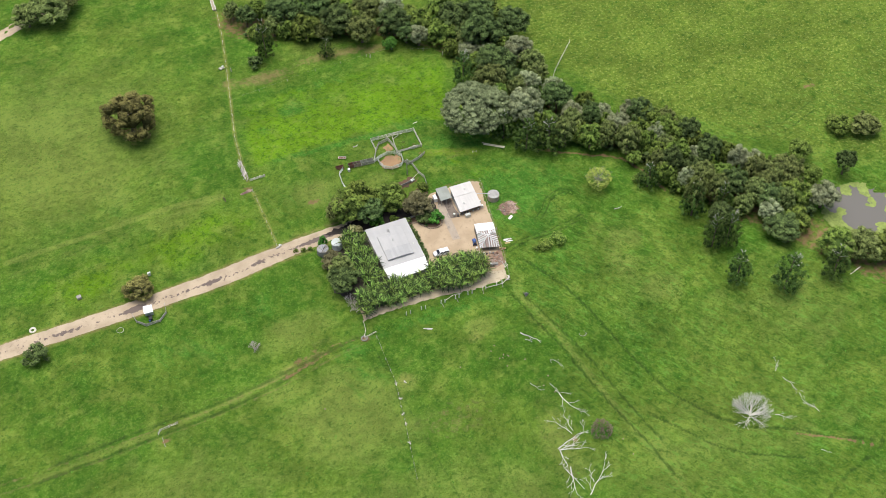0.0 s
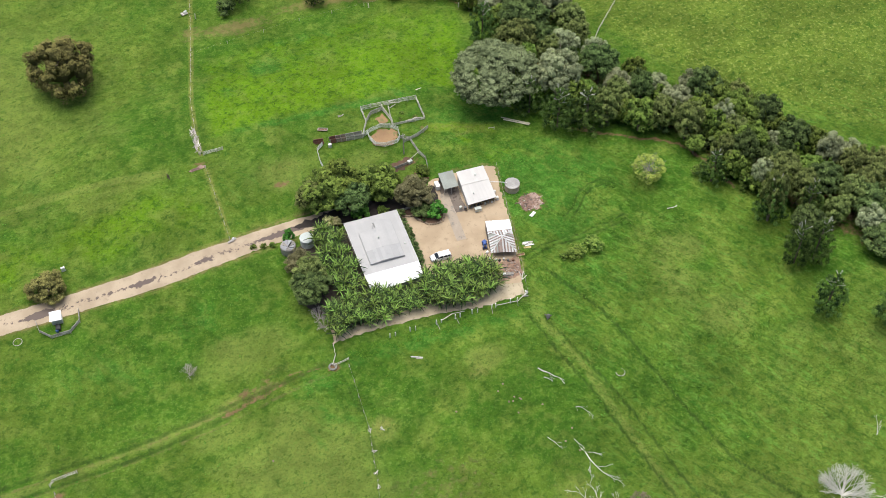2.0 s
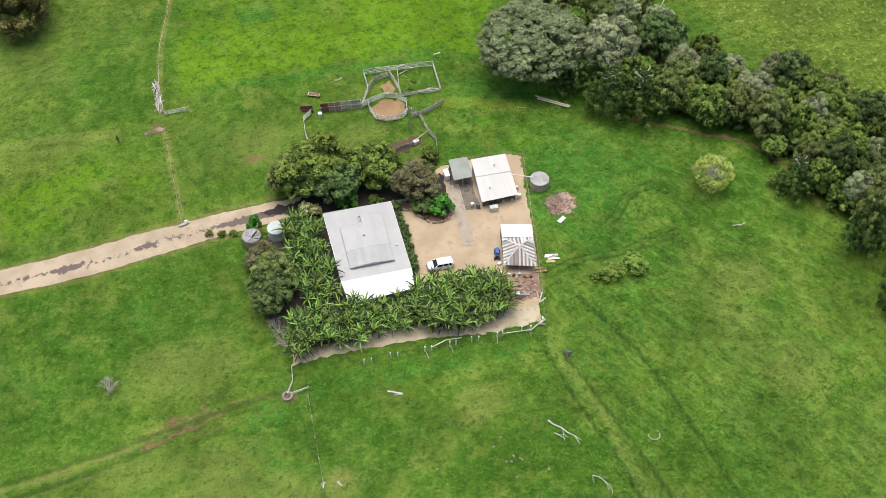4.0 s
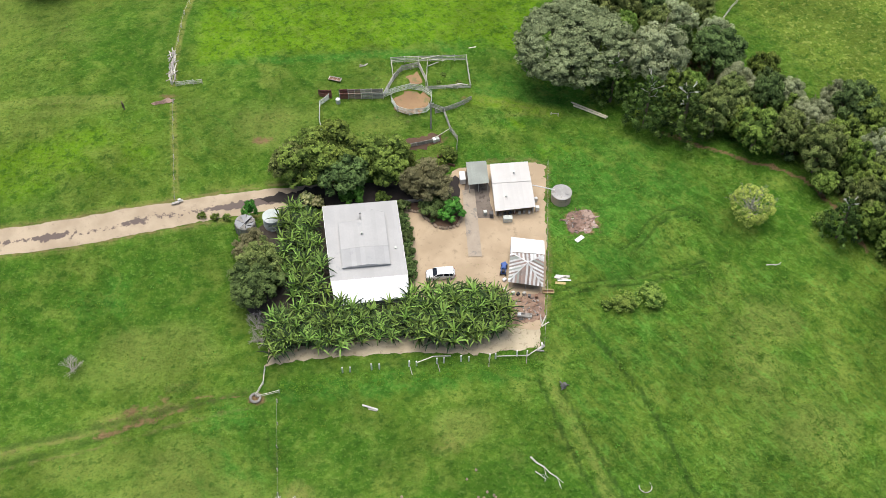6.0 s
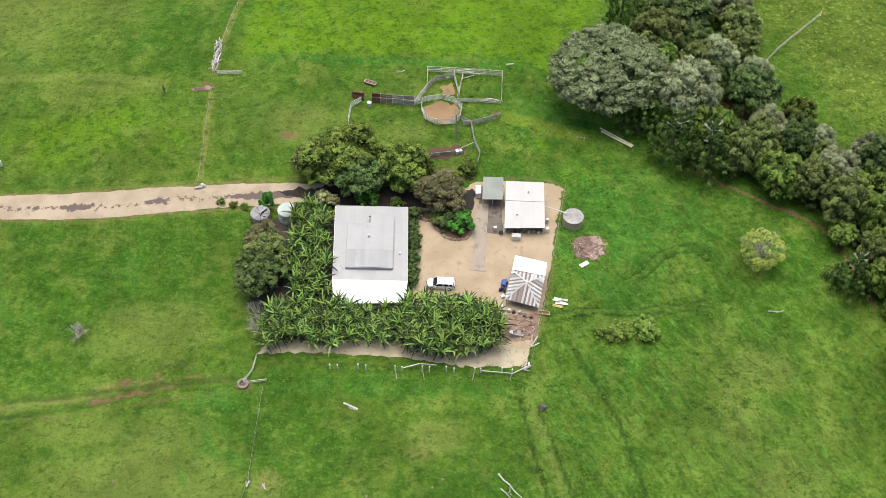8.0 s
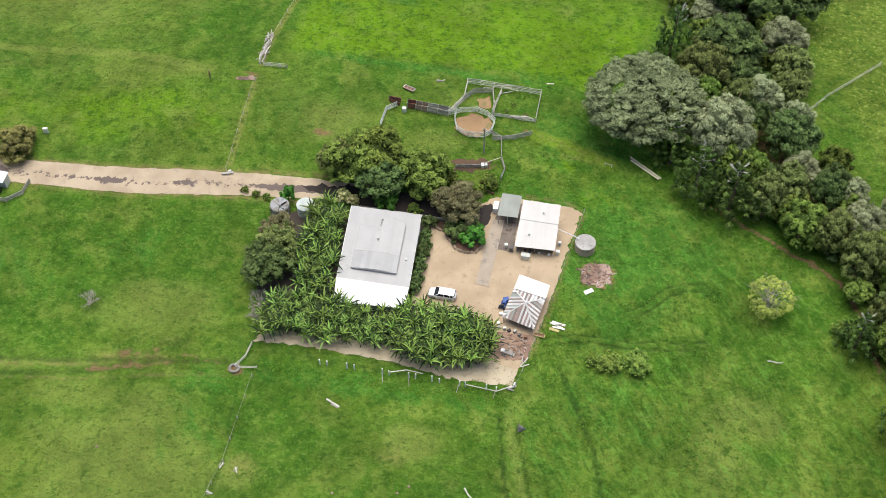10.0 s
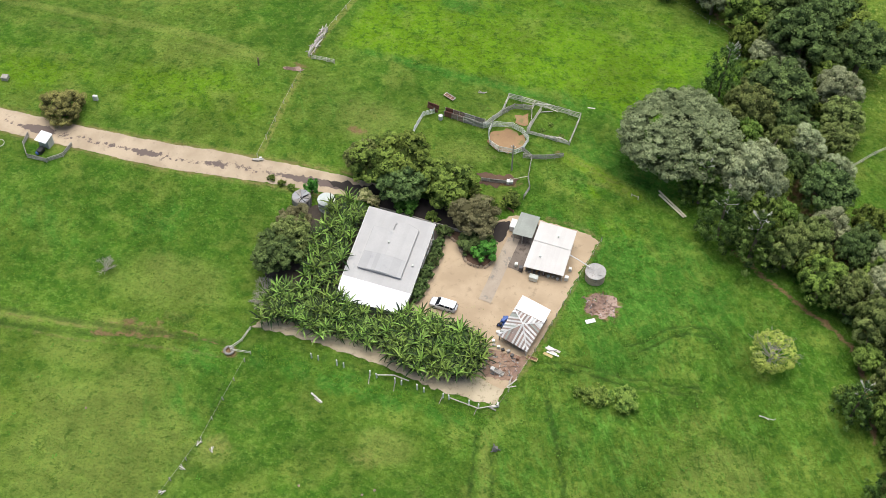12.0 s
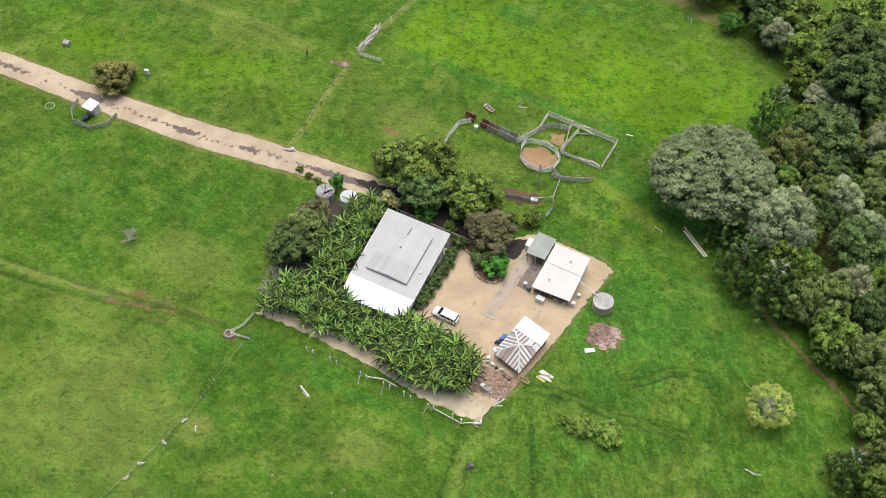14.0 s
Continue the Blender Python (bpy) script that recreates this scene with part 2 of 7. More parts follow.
def ground_material():
    """Grass in several covers, told apart by the sheet's own attributes: lush, dry, dirt, rank and far."""
    mat = bpy.data.materials.new("pasture")
    mat.use_nodes = True
    tree = mat.node_tree
    bsdf = tree.nodes["Principled BSDF"]

    def cover(name):
        a = tree.nodes.new("ShaderNodeAttribute")
        a.attribute_name = name
        return a.outputs["Fac"]

    def plus(name, field, much):
        return sums(tree, "ADD", cover(name), sums(tree, "MULTIPLY", sums(tree, "SUBTRACT", field, 0.5), much))

    def tint(fac, low, high, much, colour):
        return mixed(tree, ramp(tree, fac, low, high, 0.0, much), col, colour)

    broad, patch, sward, clump = grain(tree, 0.03, 4.0), grain(tree, 0.13, 5.0), grain(tree, 0.3, 5.0, None, 0.6, 0.6), grain(tree, 0.62, 4.0, None, 0.6)
    blade, drift = grain(tree, 2.4, 3.0, None, 0.65), grain(tree, 0.42, 4.0, streak(tree, -55, 2.2), 0.6, 0.5)
    tussock = grain(tree, 1.05, 2.0, streak(tree, 25, 1.35), 0.5)
    leafage = grain(tree, 1.7, 4.0, None, 0.7)
    # Broad tones of the field.
    col = mixed(tree, ramp(tree, broad, 0.38, 0.62), (0.083, 0.195, 0.017), (0.14, 0.225, 0.027))
    col = tint(patch, 0.52, 0.7, 0.65, (0.062, 0.172, 0.014))
    col = tint(patch, 0.48, 0.32, 0.75, (0.24, 0.32, 0.055))
    col = tint(plus("pale", patch, 1.2), 0.3, 0.8, 0.72, (0.25, 0.31, 0.066))
    col = tint(plus("lush", patch, 1.3), 0.25, 0.85, 0.9, (0.17, 0.33, 0.01))
    col = tint(plus("rank", drift, 1.5), 0.3, 0.8, 0.85, (0.072, 0.235, 0.026))
    col = tint(plus("far", patch, 0.8), 0.3, 0.8, 0.85, (0.165, 0.235, 0.03))
    col = tint(plus("dry", clump, 1.1), 0.35, 0.95, 0.8, (0.31, 0.315, 0.085))
    # The sward: pale thin places, dark tufts, and shaded hollows painted in darker green, more even where the grass is
    # short.
    short = ramp(tree, cover("pale"), 0.2, 0.8, 1.0, 0.45)
    col = tint(sward, 0.48, 0.33, 0.45, (0.235, 0.315, 0.058))
    col = mixed(tree, sums(tree, "MULTIPLY", short, ramp(tree, sward, 0.53, 0.67, 0.0, 0.58)), col, (0.052, 0.15, 0.012))
    col = mixed(tree, sums(tree, "MULTIPLY", short, ramp(tree, clump, 0.53, 0.65, 0.0, 0.62)), col, (0.046, 0.13, 0.012))
    col = tint(clump, 0.47, 0.34, 0.35, (0.22, 0.33, 0.05))
    col = tint(leafage, 0.52, 0.64, 0.5, (0.2, 0.325, 0.06))
    col = tint(leafage, 0.45, 0.34, 0.25, (0.05, 0.13, 0.013))
    col = tint(tussock, 0.58, 0.7, 0.55, (0.045, 0.12, 0.012))
    col = tint(blade, 0.5, 0.7, 0.38, (0.045, 0.12, 0.012))
    far_clump = grain(tree, 1.1, 3.0, None, 0.6)
    col = mixed(tree, sums(tree, "MULTIPLY", cover("far"), ramp(tree, far_clump, 0.55, 0.66, 0.0, 0.62)), col, (0.38, 0.44, 0.11))
    col = mixed(tree, sums(tree, "MULTIPLY", cover("far"), ramp(tree, far_clump, 0.44, 0.34, 0.0, 0.35)), col, (0.09, 0.15, 0.02))
    terrace = grain(tree, 0.8, 4.0, streak(tree, -58, 3.2), 0.65, 0.8)
    col = mixed(tree, sums(tree, "MULTIPLY", cover("east"), ramp(tree, terrace, 0.53, 0.64, 0.0, 0.5)), col, (0.045, 0.135, 0.015))
    col = mixed(tree, sums(tree, "MULTIPLY", cover("east"), ramp(tree, terrace, 0.48, 0.34, 0.0, 0.5)), col, (0.17, 0.36, 0.055))
    col = tint(plus("straw", clump, 1.1), 0.35, 0.9, 0.85, (0.3, 0.25, 0.1))
    col = tint(plus("rut", clump, 0.9), 0.25, 0.85, 0.68, (0.045, 0.095, 0.016))
    col = tint(plus("dirt", clump, 1.2), 0.4, 0.75, 0.95, (0.3, 0.19, 0.1))
    tone = tree.nodes.new("ShaderNodeHueSaturation")
    field = sums(tree, "ADD", sums(tree, "MULTIPLY", grain(tree, 0.07, 5.0, None, 0.6), 0.6), sums(tree, "MULTIPLY", grain(tree, 0.35, 5.0, None, 0.65), 0.4))
    tree.links.new(ramp(tree, field, 0.36, 0.64, 0.76, 1.16), tone.inputs["Value"])
    tone.inputs["Hue"].default_value = 0.502
    tree.links.new(col, tone.inputs["Color"])
    tree.links.new(tone.outputs[0], bsdf.inputs["Base Color"])
    bsdf.inputs["Roughness"].default_value = 0.9
    bsdf.inputs["Specular IOR Level"].default_value = 0.1
    b = node(tree, "ShaderNodeBump", Strength=1.0, Distance=0.8)
    relief = sums(tree, "ADD", sums(tree, "MULTIPLY", clump, 1.5), sums(tree, "ADD", sums(tree, "MULTIPLY", leafage, 0.9), sums(tree, "MULTIPLY", blade, 0.35)))
    tree.links.new(relief, b.inputs["Height"])
    tree.links.new(b.outputs[0], bsdf.inputs["Normal"])
    return mat


def earth_material(name, light, dark, damp, damp_from=0.58, weeds=0.66):
    """Bare earth: two tones, fine grit, damp or muddy patches and a few weeds."""
    mat = bpy.data.materials.new(name)
    mat.use_nodes = True
    tree = mat.node_tree
    bsdf = tree.nodes["Principled BSDF"]
    broad, patch, grit = grain(tree, 0.18, 5.0), grain(tree, 0.9, 5.0, None, 0.65), grain(tree, 9.0, 3.0)
    col = mixed(tree, ramp(tree, broad, 0.35, 0.65), dark, light)
    col = mixed(tree, ramp(tree, grit, 0.35, 0.75, 0.0, 0.4), col, dark)
    col = mixed(tree, ramp(tree, patch, damp_from, damp_from + 0.12, 0.0, 0.75), col, damp)
    col = mixed(tree, ramp(tree, grain(tree, 0.5, 6.0, None, 0.7), weeds, weeds + 0.1, 0.0, 0.7), col, (0.16, 0.19, 0.06))
    mud = tree.nodes.new("ShaderNodeAttribute")
    mud.attribute_name = "mud"
    wet = ramp(tree, sums(tree, "ADD", mud.outputs["Fac"], sums(tree, "MULTIPLY", sums(tree, "SUBTRACT", patch, 0.5), 2.2)), 0.45, 0.65)
    col = mixed(tree, wet, col, (0.15, 0.115, 0.098))
    tree.links.new(col, bsdf.inputs["Base Color"])
    bsdf.inputs["Roughness"].default_value = 0.9
    b = node(tree, "ShaderNodeBump", Strength=0.5, Distance=0.05)
    tree.links.new(sums(tree, "ADD", patch, grit), b.inputs["Height"])
    tree.links.new(b.outputs[0], bsdf.inputs["Normal"])
    return mat


M["ground"] = ground_material()
M["sand"] = earth_material("sandy gravel", (0.5, 0.385, 0.255), (0.41, 0.31, 0.2), (0.33, 0.255, 0.165), 0.56)
M["track"] = earth_material("sandy track", (0.52, 0.42, 0.295), (0.4, 0.315, 0.215), (0.33, 0.265, 0.19), 0.56)
M["soil"] = earth_material("dark brown soil", (0.085, 0.066, 0.05), (0.05, 0.04, 0.032), (0.12, 0.095, 0.07))
# Wet soil, with the shade of the trees put into its near-black colour.
M["wet_shaded_soil"] = earth_material("wet driveway darkened for shade", (0.042, 0.033, 0.028), (0.028, 0.022, 0.019), (0.06, 0.046, 0.037), 0.6, 0.72)
M["old_floor"] = earth_material("stained grey-brown floor", (0.24, 0.2, 0.165), (0.16, 0.13, 0.105), (0.09, 0.07, 0.06), 0.52)
M["pen_soil"] = earth_material("trodden brown soil", (0.37, 0.235, 0.12), (0.27, 0.165, 0.085), (0.19, 0.115, 0.06), 0.58, 0.56)
M["work"] = earth_material("brick-strewn brown soil", (0.34, 0.225, 0.155), (0.22, 0.14, 0.1), (0.13, 0.085, 0.06), 0.5, 0.6)
M["ash"] = earth_material("pinkish burnt ground", (0.47, 0.35, 0.28), (0.25, 0.16, 0.12), (0.1, 0.062, 0.048), 0.47, 0.7)
M["bank"] = earth_material("red-brown creek bank", (0.15, 0.085, 0.05), (0.09, 0.055, 0.036), (0.07, 0.045, 0.03))
M["dry_bank"] = earth_material("pale dry bank with litter", (0.54, 0.46, 0.32), (0.4, 0.335, 0.225), (0.25, 0.2, 0.13), 0.55, 0.6)


def water_material():
    mat = bpy.data.materials.new("pond water")
    mat.use_nodes = True
    tree = mat.node_tree
    bsdf = tree.nodes["Principled BSDF"]
    bsdf.inputs["Base Color"].default_value = (0.17, 0.16, 0.14, 1)
    bsdf.inputs["Roughness"].default_value = 0.12
    b = node(tree, "ShaderNodeBump", Strength=0.08, Distance=0.05)
    tree.links.new(grain(tree, 1.5), b.inputs["Height"])
    tree.links.new(b.outputs[0], bsdf.inputs["Normal"])
    return mat


M["water"] = water_material()

# ---- shape helpers ----
rng = random.Random(4)


def part(name, shape, material, parent=None, label=""):
    """Links a bmesh or mesh as one object, under a thing or a part."""
    if isinstance(shape, bmesh.types.BMesh):
        data = bpy.data.meshes.new(name)
        shape.to_mesh(data)
        shape.free()
    else:
        data = shape
    if not data.materials:
        data.materials.append(M[material])
    ob = new(name, data)
    ob.parent = parent
    if label:
        ob["label"] = label
    return ob


def thing(name, at, label, category, group="", turn=0.0):
    ob = new(name)
    ob.matrix_basis = pose(*at, 0, 0, turn)
    return tagged(ob, label, category, group)


def sheet(name, verts, faces):
    data = bpy.data.meshes.new(name)
    data.from_pydata([tuple(v) for v in verts], [], [tuple(f) for f in faces])
    return data


def box(bm, centre, size, turn=0.0, bevel=0.0):
    m = pose(*centre, 0, 0, turn) @ Matrix.Diagonal((*size, 1))
    made = bmesh.ops.create_cube(bm, size=1.0, matrix=m)
    if bevel:
        edges = list({e for v in made["verts"] for e in v.link_edges})
        bmesh.ops.bevel(bm, geom=edges, offset=bevel, segments=2, affect="EDGES")
    return bm


def beam(bm, a, b, wide, deep):
    """A square-edged bar from a to b."""
    a, b = Vector(a), Vector(b)
    way = b - a
    turn = way.to_track_quat("X", "Z").to_matrix().to_4x4()
    bmesh.ops.create_cube(bm, size=1.0, matrix=Matrix.Translation((a + b) / 2) @ turn @ Matrix.Diagonal((way.length, wide, deep, 1)))
    return bm


def limb(bm, path, radii, sides=6):
    """A tapered tube along a path of points."""
    rings = []
    for k, p in enumerate(path):
        p = Vector(p)
        way = Vector(path[min(k + 1, len(path) - 1)]) - Vector(path[max(k - 1, 0)])
        turn = way.to_track_quat("Z", "X").to_matrix()
        rings.append([bm.verts.new(p + turn @ Vector((math.cos(6.2832 * s / sides), math.sin(6.2832 * s / sides), 0)) * radii[k]) for s in range(sides)])
    for r, q in zip(rings, rings[1:]):
        for s in range(sides):
            bm.faces.new((r[s], r[(s + 1) % sides], q[(s + 1) % sides], q[s]))
    bm.faces.new(rings[-1])
    bm.faces.new(rings[0][::-1])
    return bm


def slab(corners, thick):
    """A plate with the given top corners, in order."""
    bm = bmesh.new()
    top = [bm.verts.new(c) for c in corners]
    low = [bm.verts.new(Vector(c) - Vector((0, 0, thick))) for c in corners]
    bm.faces.new(top)
    bm.faces.new(low[::-1])
    n = len(top)
    for k in range(n):
        bm.faces.new((low[k], low[(k + 1) % n], top[(k + 1) % n], top[k]))
    bmesh.ops.recalc_face_normals(bm, faces=bm.faces)
    return bm


# ---- ground ----
LEVELS = np.array([
    (-66, -4, -.3), (-62, 9, 1.6), (-75, -5, 1.2), (-25, 34, 3.4), (-25, 28, 4.0), (-35, 28, 4.6), (-25, 6, 1.8), (4, 33, 3.4), (4, 26, 2.9),
    (29, 25, 1.4), (44, 19, 1.3), (54, 20, -.6), (25, 13, 1.2), (15, 35, 2.5), (-41, -23, -2.4), (-12, -33, -.5), (4, -37, -.3), (35, -36, .2),
    (29, -49, -.8), (-9, -49, -1.2), (74, -86, -4), (27, -79, -3.5), (37, -73, -4.5)])
FLAT = np.array([(0, 0), (12, 0), (12, -18), (0, -18), (36, 5), (30, -5), (35, -18), (33, -29), (-11, -27), (42, 0), (43, -9), (20, -28), (22, 6), (75, -8), (60, -20)])
POND = (143.5, -45.5, 13.0)


def heights(x, y):
    x, y = np.asarray(x, float), np.asarray(y, float)
    top, under = np.zeros_like(x), np.full_like(x, 0.08)
    for px, py, pz in [*map(tuple, LEVELS), *((a, b, 0.0) for a, b in FLAT)]:
        w = np.exp(-((x - px) ** 2 + (y - py) ** 2) / 242.0)
        top, under = top + w * pz, under + w
    z = top / under
    creek = np.exp(-(creek_distance(x, y) / 7.0) ** 2)
    z = z - 1.2 * creek
    pond = np.hypot(x - POND[0], (y - POND[1]) * 1.1)
    return z - 1.5 * np.clip(1.4 - pond / POND[2], 0, 1)


CREEK = [(-9, 118), (-5, 112), (20, 103), (48, 90), (66, 66), (68, 42), (76, 25), (90, 12), (101, -8), (110, -28), (122, -46), (138, -70), (170, -100)]


def creek_distance(x, y):
    best = np.full(np.shape(x), 1e9)
    for (ax, ay), (bx, by) in zip(CREEK, CREEK[1:]):
        dx, dy = bx - ax, by - ay
        f = np.clip(((x - ax) * dx + (y - ay) * dy) / (dx * dx + dy * dy), 0, 1)
        best = np.minimum(best, np.hypot(x - ax - f * dx, y - ay - f * dy))
    return best


def ground_at(x, y):
    return float(heights(np.array([x]), np.array([y]))[0])


def inside(poly, x, y):
    hit = np.zeros(np.shape(x), bool)
    for (ax, ay), (bx, by) in zip(poly, poly[1:] + poly[:1]):
        if ay != by:
            hit ^= ((ay > y) != (by > y)) & (x < (bx - ax) * (y - ay) / (by - ay) + ax)
    return hit


def edge_distance(poly, x, y, closed=True):
    """The distance to a line of points."""
    best = np.full(np.shape(x), 1e9)
    for (ax, ay), (bx, by) in zip(poly, poly[1:] + (poly[:1] if closed else [])):
        dx, dy = bx - ax, by - ay
        f = np.clip(((x - ax) * dx + (y - ay) * dy) / (dx * dx + dy * dy), 0, 1)
        best = np.minimum(best, np.hypot(x - ax - f * dx, y - ay - f * dy))
    return best


def blobs(x, y, spots):
    out = np.zeros(np.shape(x))
    for px, py, rx, ry, s in spots:
        out = np.maximum(out, s * np.exp(-((x - px) / rx) ** 2 - ((y - py) / ry) ** 2))
    return out


PADDOCK = [(-25.5, 36), (4, 38.5), (30, 39), (43, 36), (58, 70), (38, 79), (10, 78), (-22.8, 76)]
FAR_FIELD = [(70, 95), (78, 60), (92, 30), (112, 5), (140, -20), (175, -45), (400, 0), (400, 400), (60, 400), (45, 125)]
ROAD = [(-400, -6), (-180, -1.5), (-107, 0.2), (-90, 0.0), (-71, 0.7), (-54, 1.6), (-38, 2.3), (-26, 3.6), (-15, 5.2), (-8, 6.2), (0, 6.6), (10, 6.2), (20, 5.2)]
TRACKS = [[(-105, -43), (-73, -41.5), (-56, -40), (-38, -36.5), (-25, -33), (-13, -33)], [(-100, -40), (-50, -36), (-30, -33.5), (-13, -32)],
          [(33, -31), (38.6, -51), (42.6, -71), (46, -94), (50, -140)], [(50.1, -18), (54.1, -17.7), (58.7, -16.8), (64, -15)], [(-100, 27), (-70, 30), (-45, 31), (-33, 29)], [(46, -20), (58, -17), (66, -18.5)]]


RUTS = [([(40, -24), (47, -38.4), (53.6, -62.9), (58.1, -79.8), (65.2, -90.7), (71.6, -97.2), (82.8, -102.8), (88.4, -108.7), (110, -122)], 1.0),
        ([(50, -84), (57.2, -94.1), (61.2, -99.6), (67, -104.3), (80, -112)], 0.9), ([(42.5, -48), (49, -66), (53.5, -82), (58, -92)], 0.4),
        ([(31.6, -34.9), (34.1, -46.6), (37.6, -57.5), (40.4, -69.4), (42.8, -81.1), (45.3, -91.9), (46.1, -103)], 0.95), ([(34.5, -36), (39.9, -52.8), (43.6, -63.1), (45.4, -73.3), (48.6, -92)], 0.9),
        ([(78, -124), (85.5, -120.4), (98.2, -117)], 0.9), ([(83, 46), (96, 33), (108, 19), (116, 5), (125, -6), (140, -8), (155, -3)], 0.7), ([(85, 49), (98, 36), (111, 22), (119, 8), (128, -2), (142, -4), (156, 1)], 0.7),
        ]
RUTS += [([(-105, -44.5), (-73, -42.8), (-56, -41), (-38, -37.6), (-27, -34.6)], 0.72), ([(-100, -41), (-60, -38.3), (-38, -35.2), (-14, -32.4)], 0.72),
        ([(-11.4, -34), (-10.4, -46), (-9.2, -58), (-8, -74), (-7, -92)], 0.55), ([(-9.2, -34.5), (-9.6, -50), (-11.5, -62), (-15, -80)], 0.6), ([(35.4, -24), (38.2, -27.4), (41.8, -29.4), (46.4, -32)], 0.7)]


TERRACE = [(29.3, 26.2), (34.4, 25.1), (39.1, 23.4), (44.5, 21.7)]
# Wheel marks pressed into the long grass, two thin lines each.
WHEELS = [[(50, -11), (53.2, -9), (56.3, -5.3), (59.5, -3.5), (63.1, -2.9), (66, -5)], [(51.6, -12), (54.6, -9.6), (57.4, -6.6), (60, -5), (63, -4.4), (65, -6.4)],
          [(36.8, -19), (41.8, -17.3), (47.5, -16.9), (52, -17), (57, -16.2), (63.5, -15.2)], [(37.4, -20.4), (42.2, -18.8), (47.6, -18.4), (52.2, -18.5), (57.2, -17.7), (63.8, -16.6)]]


def waves(x, y, often, octaves):
    """Smooth random hummocks between about -0.5 and 0.5."""
    total, size = np.zeros_like(x), 1.0
    for k in range(octaves):
        u, v = x * often * 2**k + 31 * k, y * often * 2**k
        i, j = np.floor(u), np.floor(v)
        f, g = u - i, v - j
        f, g = f * f * (3 - 2 * f), g * g * (3 - 2 * g)

        def at(a, b):
            h = np.sin(a * 127.1 + b * 311.7) * 43758.5453
            return h - np.floor(h)
        total += size * ((at(i, j) * (1 - f) + at(i + 1, j) * f) * (1 - g) + (at(i, j + 1) * (1 - f) + at(i + 1, j + 1) * f) * g - 0.5)
        size *= 0.5
    return total


def build_ground():
    def lines(lo, a, b, hi, fine, wide):
        out = [-1600, -900, -500, -330] + list(np.arange(lo, a, wide)) + list(np.arange(a, b, fine)) + list(np.arange(b, hi, wide)) + [hi + 60, hi + 200, 900, 1600]
        return np.array(sorted(out))

    xs, ys = lines(-200, -60, 102, 240, 0.6, 1.4), lines(-180, -112, 50, 240, 0.6, 1.4)
    gx, gy = np.meshgrid(xs, ys)
    z = heights(gx, gy)
    calm = np.where(inside(YARD, gx, gy), 0.0, 1.0) * np.clip(edge_distance(ROAD, gx, gy, False) / 4 - 0.6, 0, 1)
    for bx, by, rx, ry in ((0, -10, 20, 22), (12, 4, 16, 9), (44.4, -4.2, 5, 4.6), (18, 29, 7, 8), (19, 17, 6, 4), (-28, 29.8, 5, 2.5), (33, -10, 8, 22)):
        calm = calm * np.clip(3 * (np.maximum(np.abs(gx - bx) / rx, np.abs(gy - by) / ry) - 0.9), 0, 1)
    wild = 0.35 + 0.65 * np.clip((gx - 20) / 20, 0, 1) * np.clip((45 - gy) / 15, 0, 1)
    z = z + calm * wild * (0.4 * waves(gx, gy, 0.22, 3) + 0.55 * waves(gx + 50, gy, 0.6, 2))
    for line, much in RUTS:
        z = z - 0.16 * much * np.exp(-(edge_distance(line, gx, gy, False) / 0.5) ** 2)
    for line in WHEELS:
        d = edge_distance(line, gx, gy, False)
        z = z - 0.24 * np.exp(-(d / 0.4) ** 2) + 0.12 * np.exp(-((d - 0.85) / 0.4) ** 2)
    # The low terrace north of the big shed, with a steep face on its lower side.
    d = edge_distance(TERRACE, gx, gy, False)
    above = gy - np.interp(gx, [p for p, q in TERRACE], [q for p, q in TERRACE])
    z = z + 0.4 * np.exp(-(d / np.where(above > 0, 2.6, 1.1)) ** 2)
    nx, ny = len(xs), len(ys)
    idx = np.arange(nx * ny).reshape(ny, nx)
    faces = np.stack([idx[:-1, :-1], idx[:-1, 1:], idx[1:, 1:], idx[1:, :-1]], -1).reshape(-1, 4)
    data = bpy.data.meshes.new("ground")
    data.from_pydata(np.stack([gx, gy, z], -1).reshape(-1, 3).tolist(), [], faces.tolist())
    data.polygons.foreach_set("use_smooth", np.ones(len(faces), bool))
    lush = np.where(inside(PADDOCK, gx, gy), np.clip(edge_distance(PADDOCK, gx, gy) / 6, 0, 1), 0) * (0.55 + 0.45 * np.clip((66 - gy) / 14, 0, 1))
    lush = np.maximum(lush, blobs(gx, gy, [(-48, 18, 20, 9, 0.8), (-80, 16, 18, 9, 0.75), (42, 12, 9, 5, 0.55), (35, 20, 10, 4, 0.6)]))
    rank = np.maximum(blobs(gx, gy, [(46, 2, 22, 16, 0.95), (40, 27, 20, 10, 0.8), (60, 2, 14, 12, 0.7), (50, -14, 12, 10, 0.7), (10, -33, 30, 3.0, 0.85), (50, -30, 14, 12, 0.55), (60, 6, 12, 9, 0.6), (40, -40, 9, 9, 0.5), (-22, 20, 12, 8, 0.4), (30, 12, 9, 5, 0.6), (-15, -45, 12, 9, 0.45)]),
                      blobs(gx, gy, [(8, 39.5, 32, 1.6, 0.9), (-2, 63, 13, 5, 0.75), (-14, 55, 6, 4, 0.5), (30, 42, 14, 3, 0.5), (10, 72, 30, 4, 0.5), (35.4, -83.5, 5, 4, 0.75), (-17, -37, 7, 5, 0.75), (-60, -20, 22, 10, 0.5), (-35, -12, 14, 8, 0.45), (60, -60, 16, 14, 0.4), (-70, 40, 20, 12, 0.35)]))
    far = np.where(inside(FAR_FIELD, gx, gy), np.clip(edge_distance(FAR_FIELD, gx, gy) / 8, 0, 1), 0)
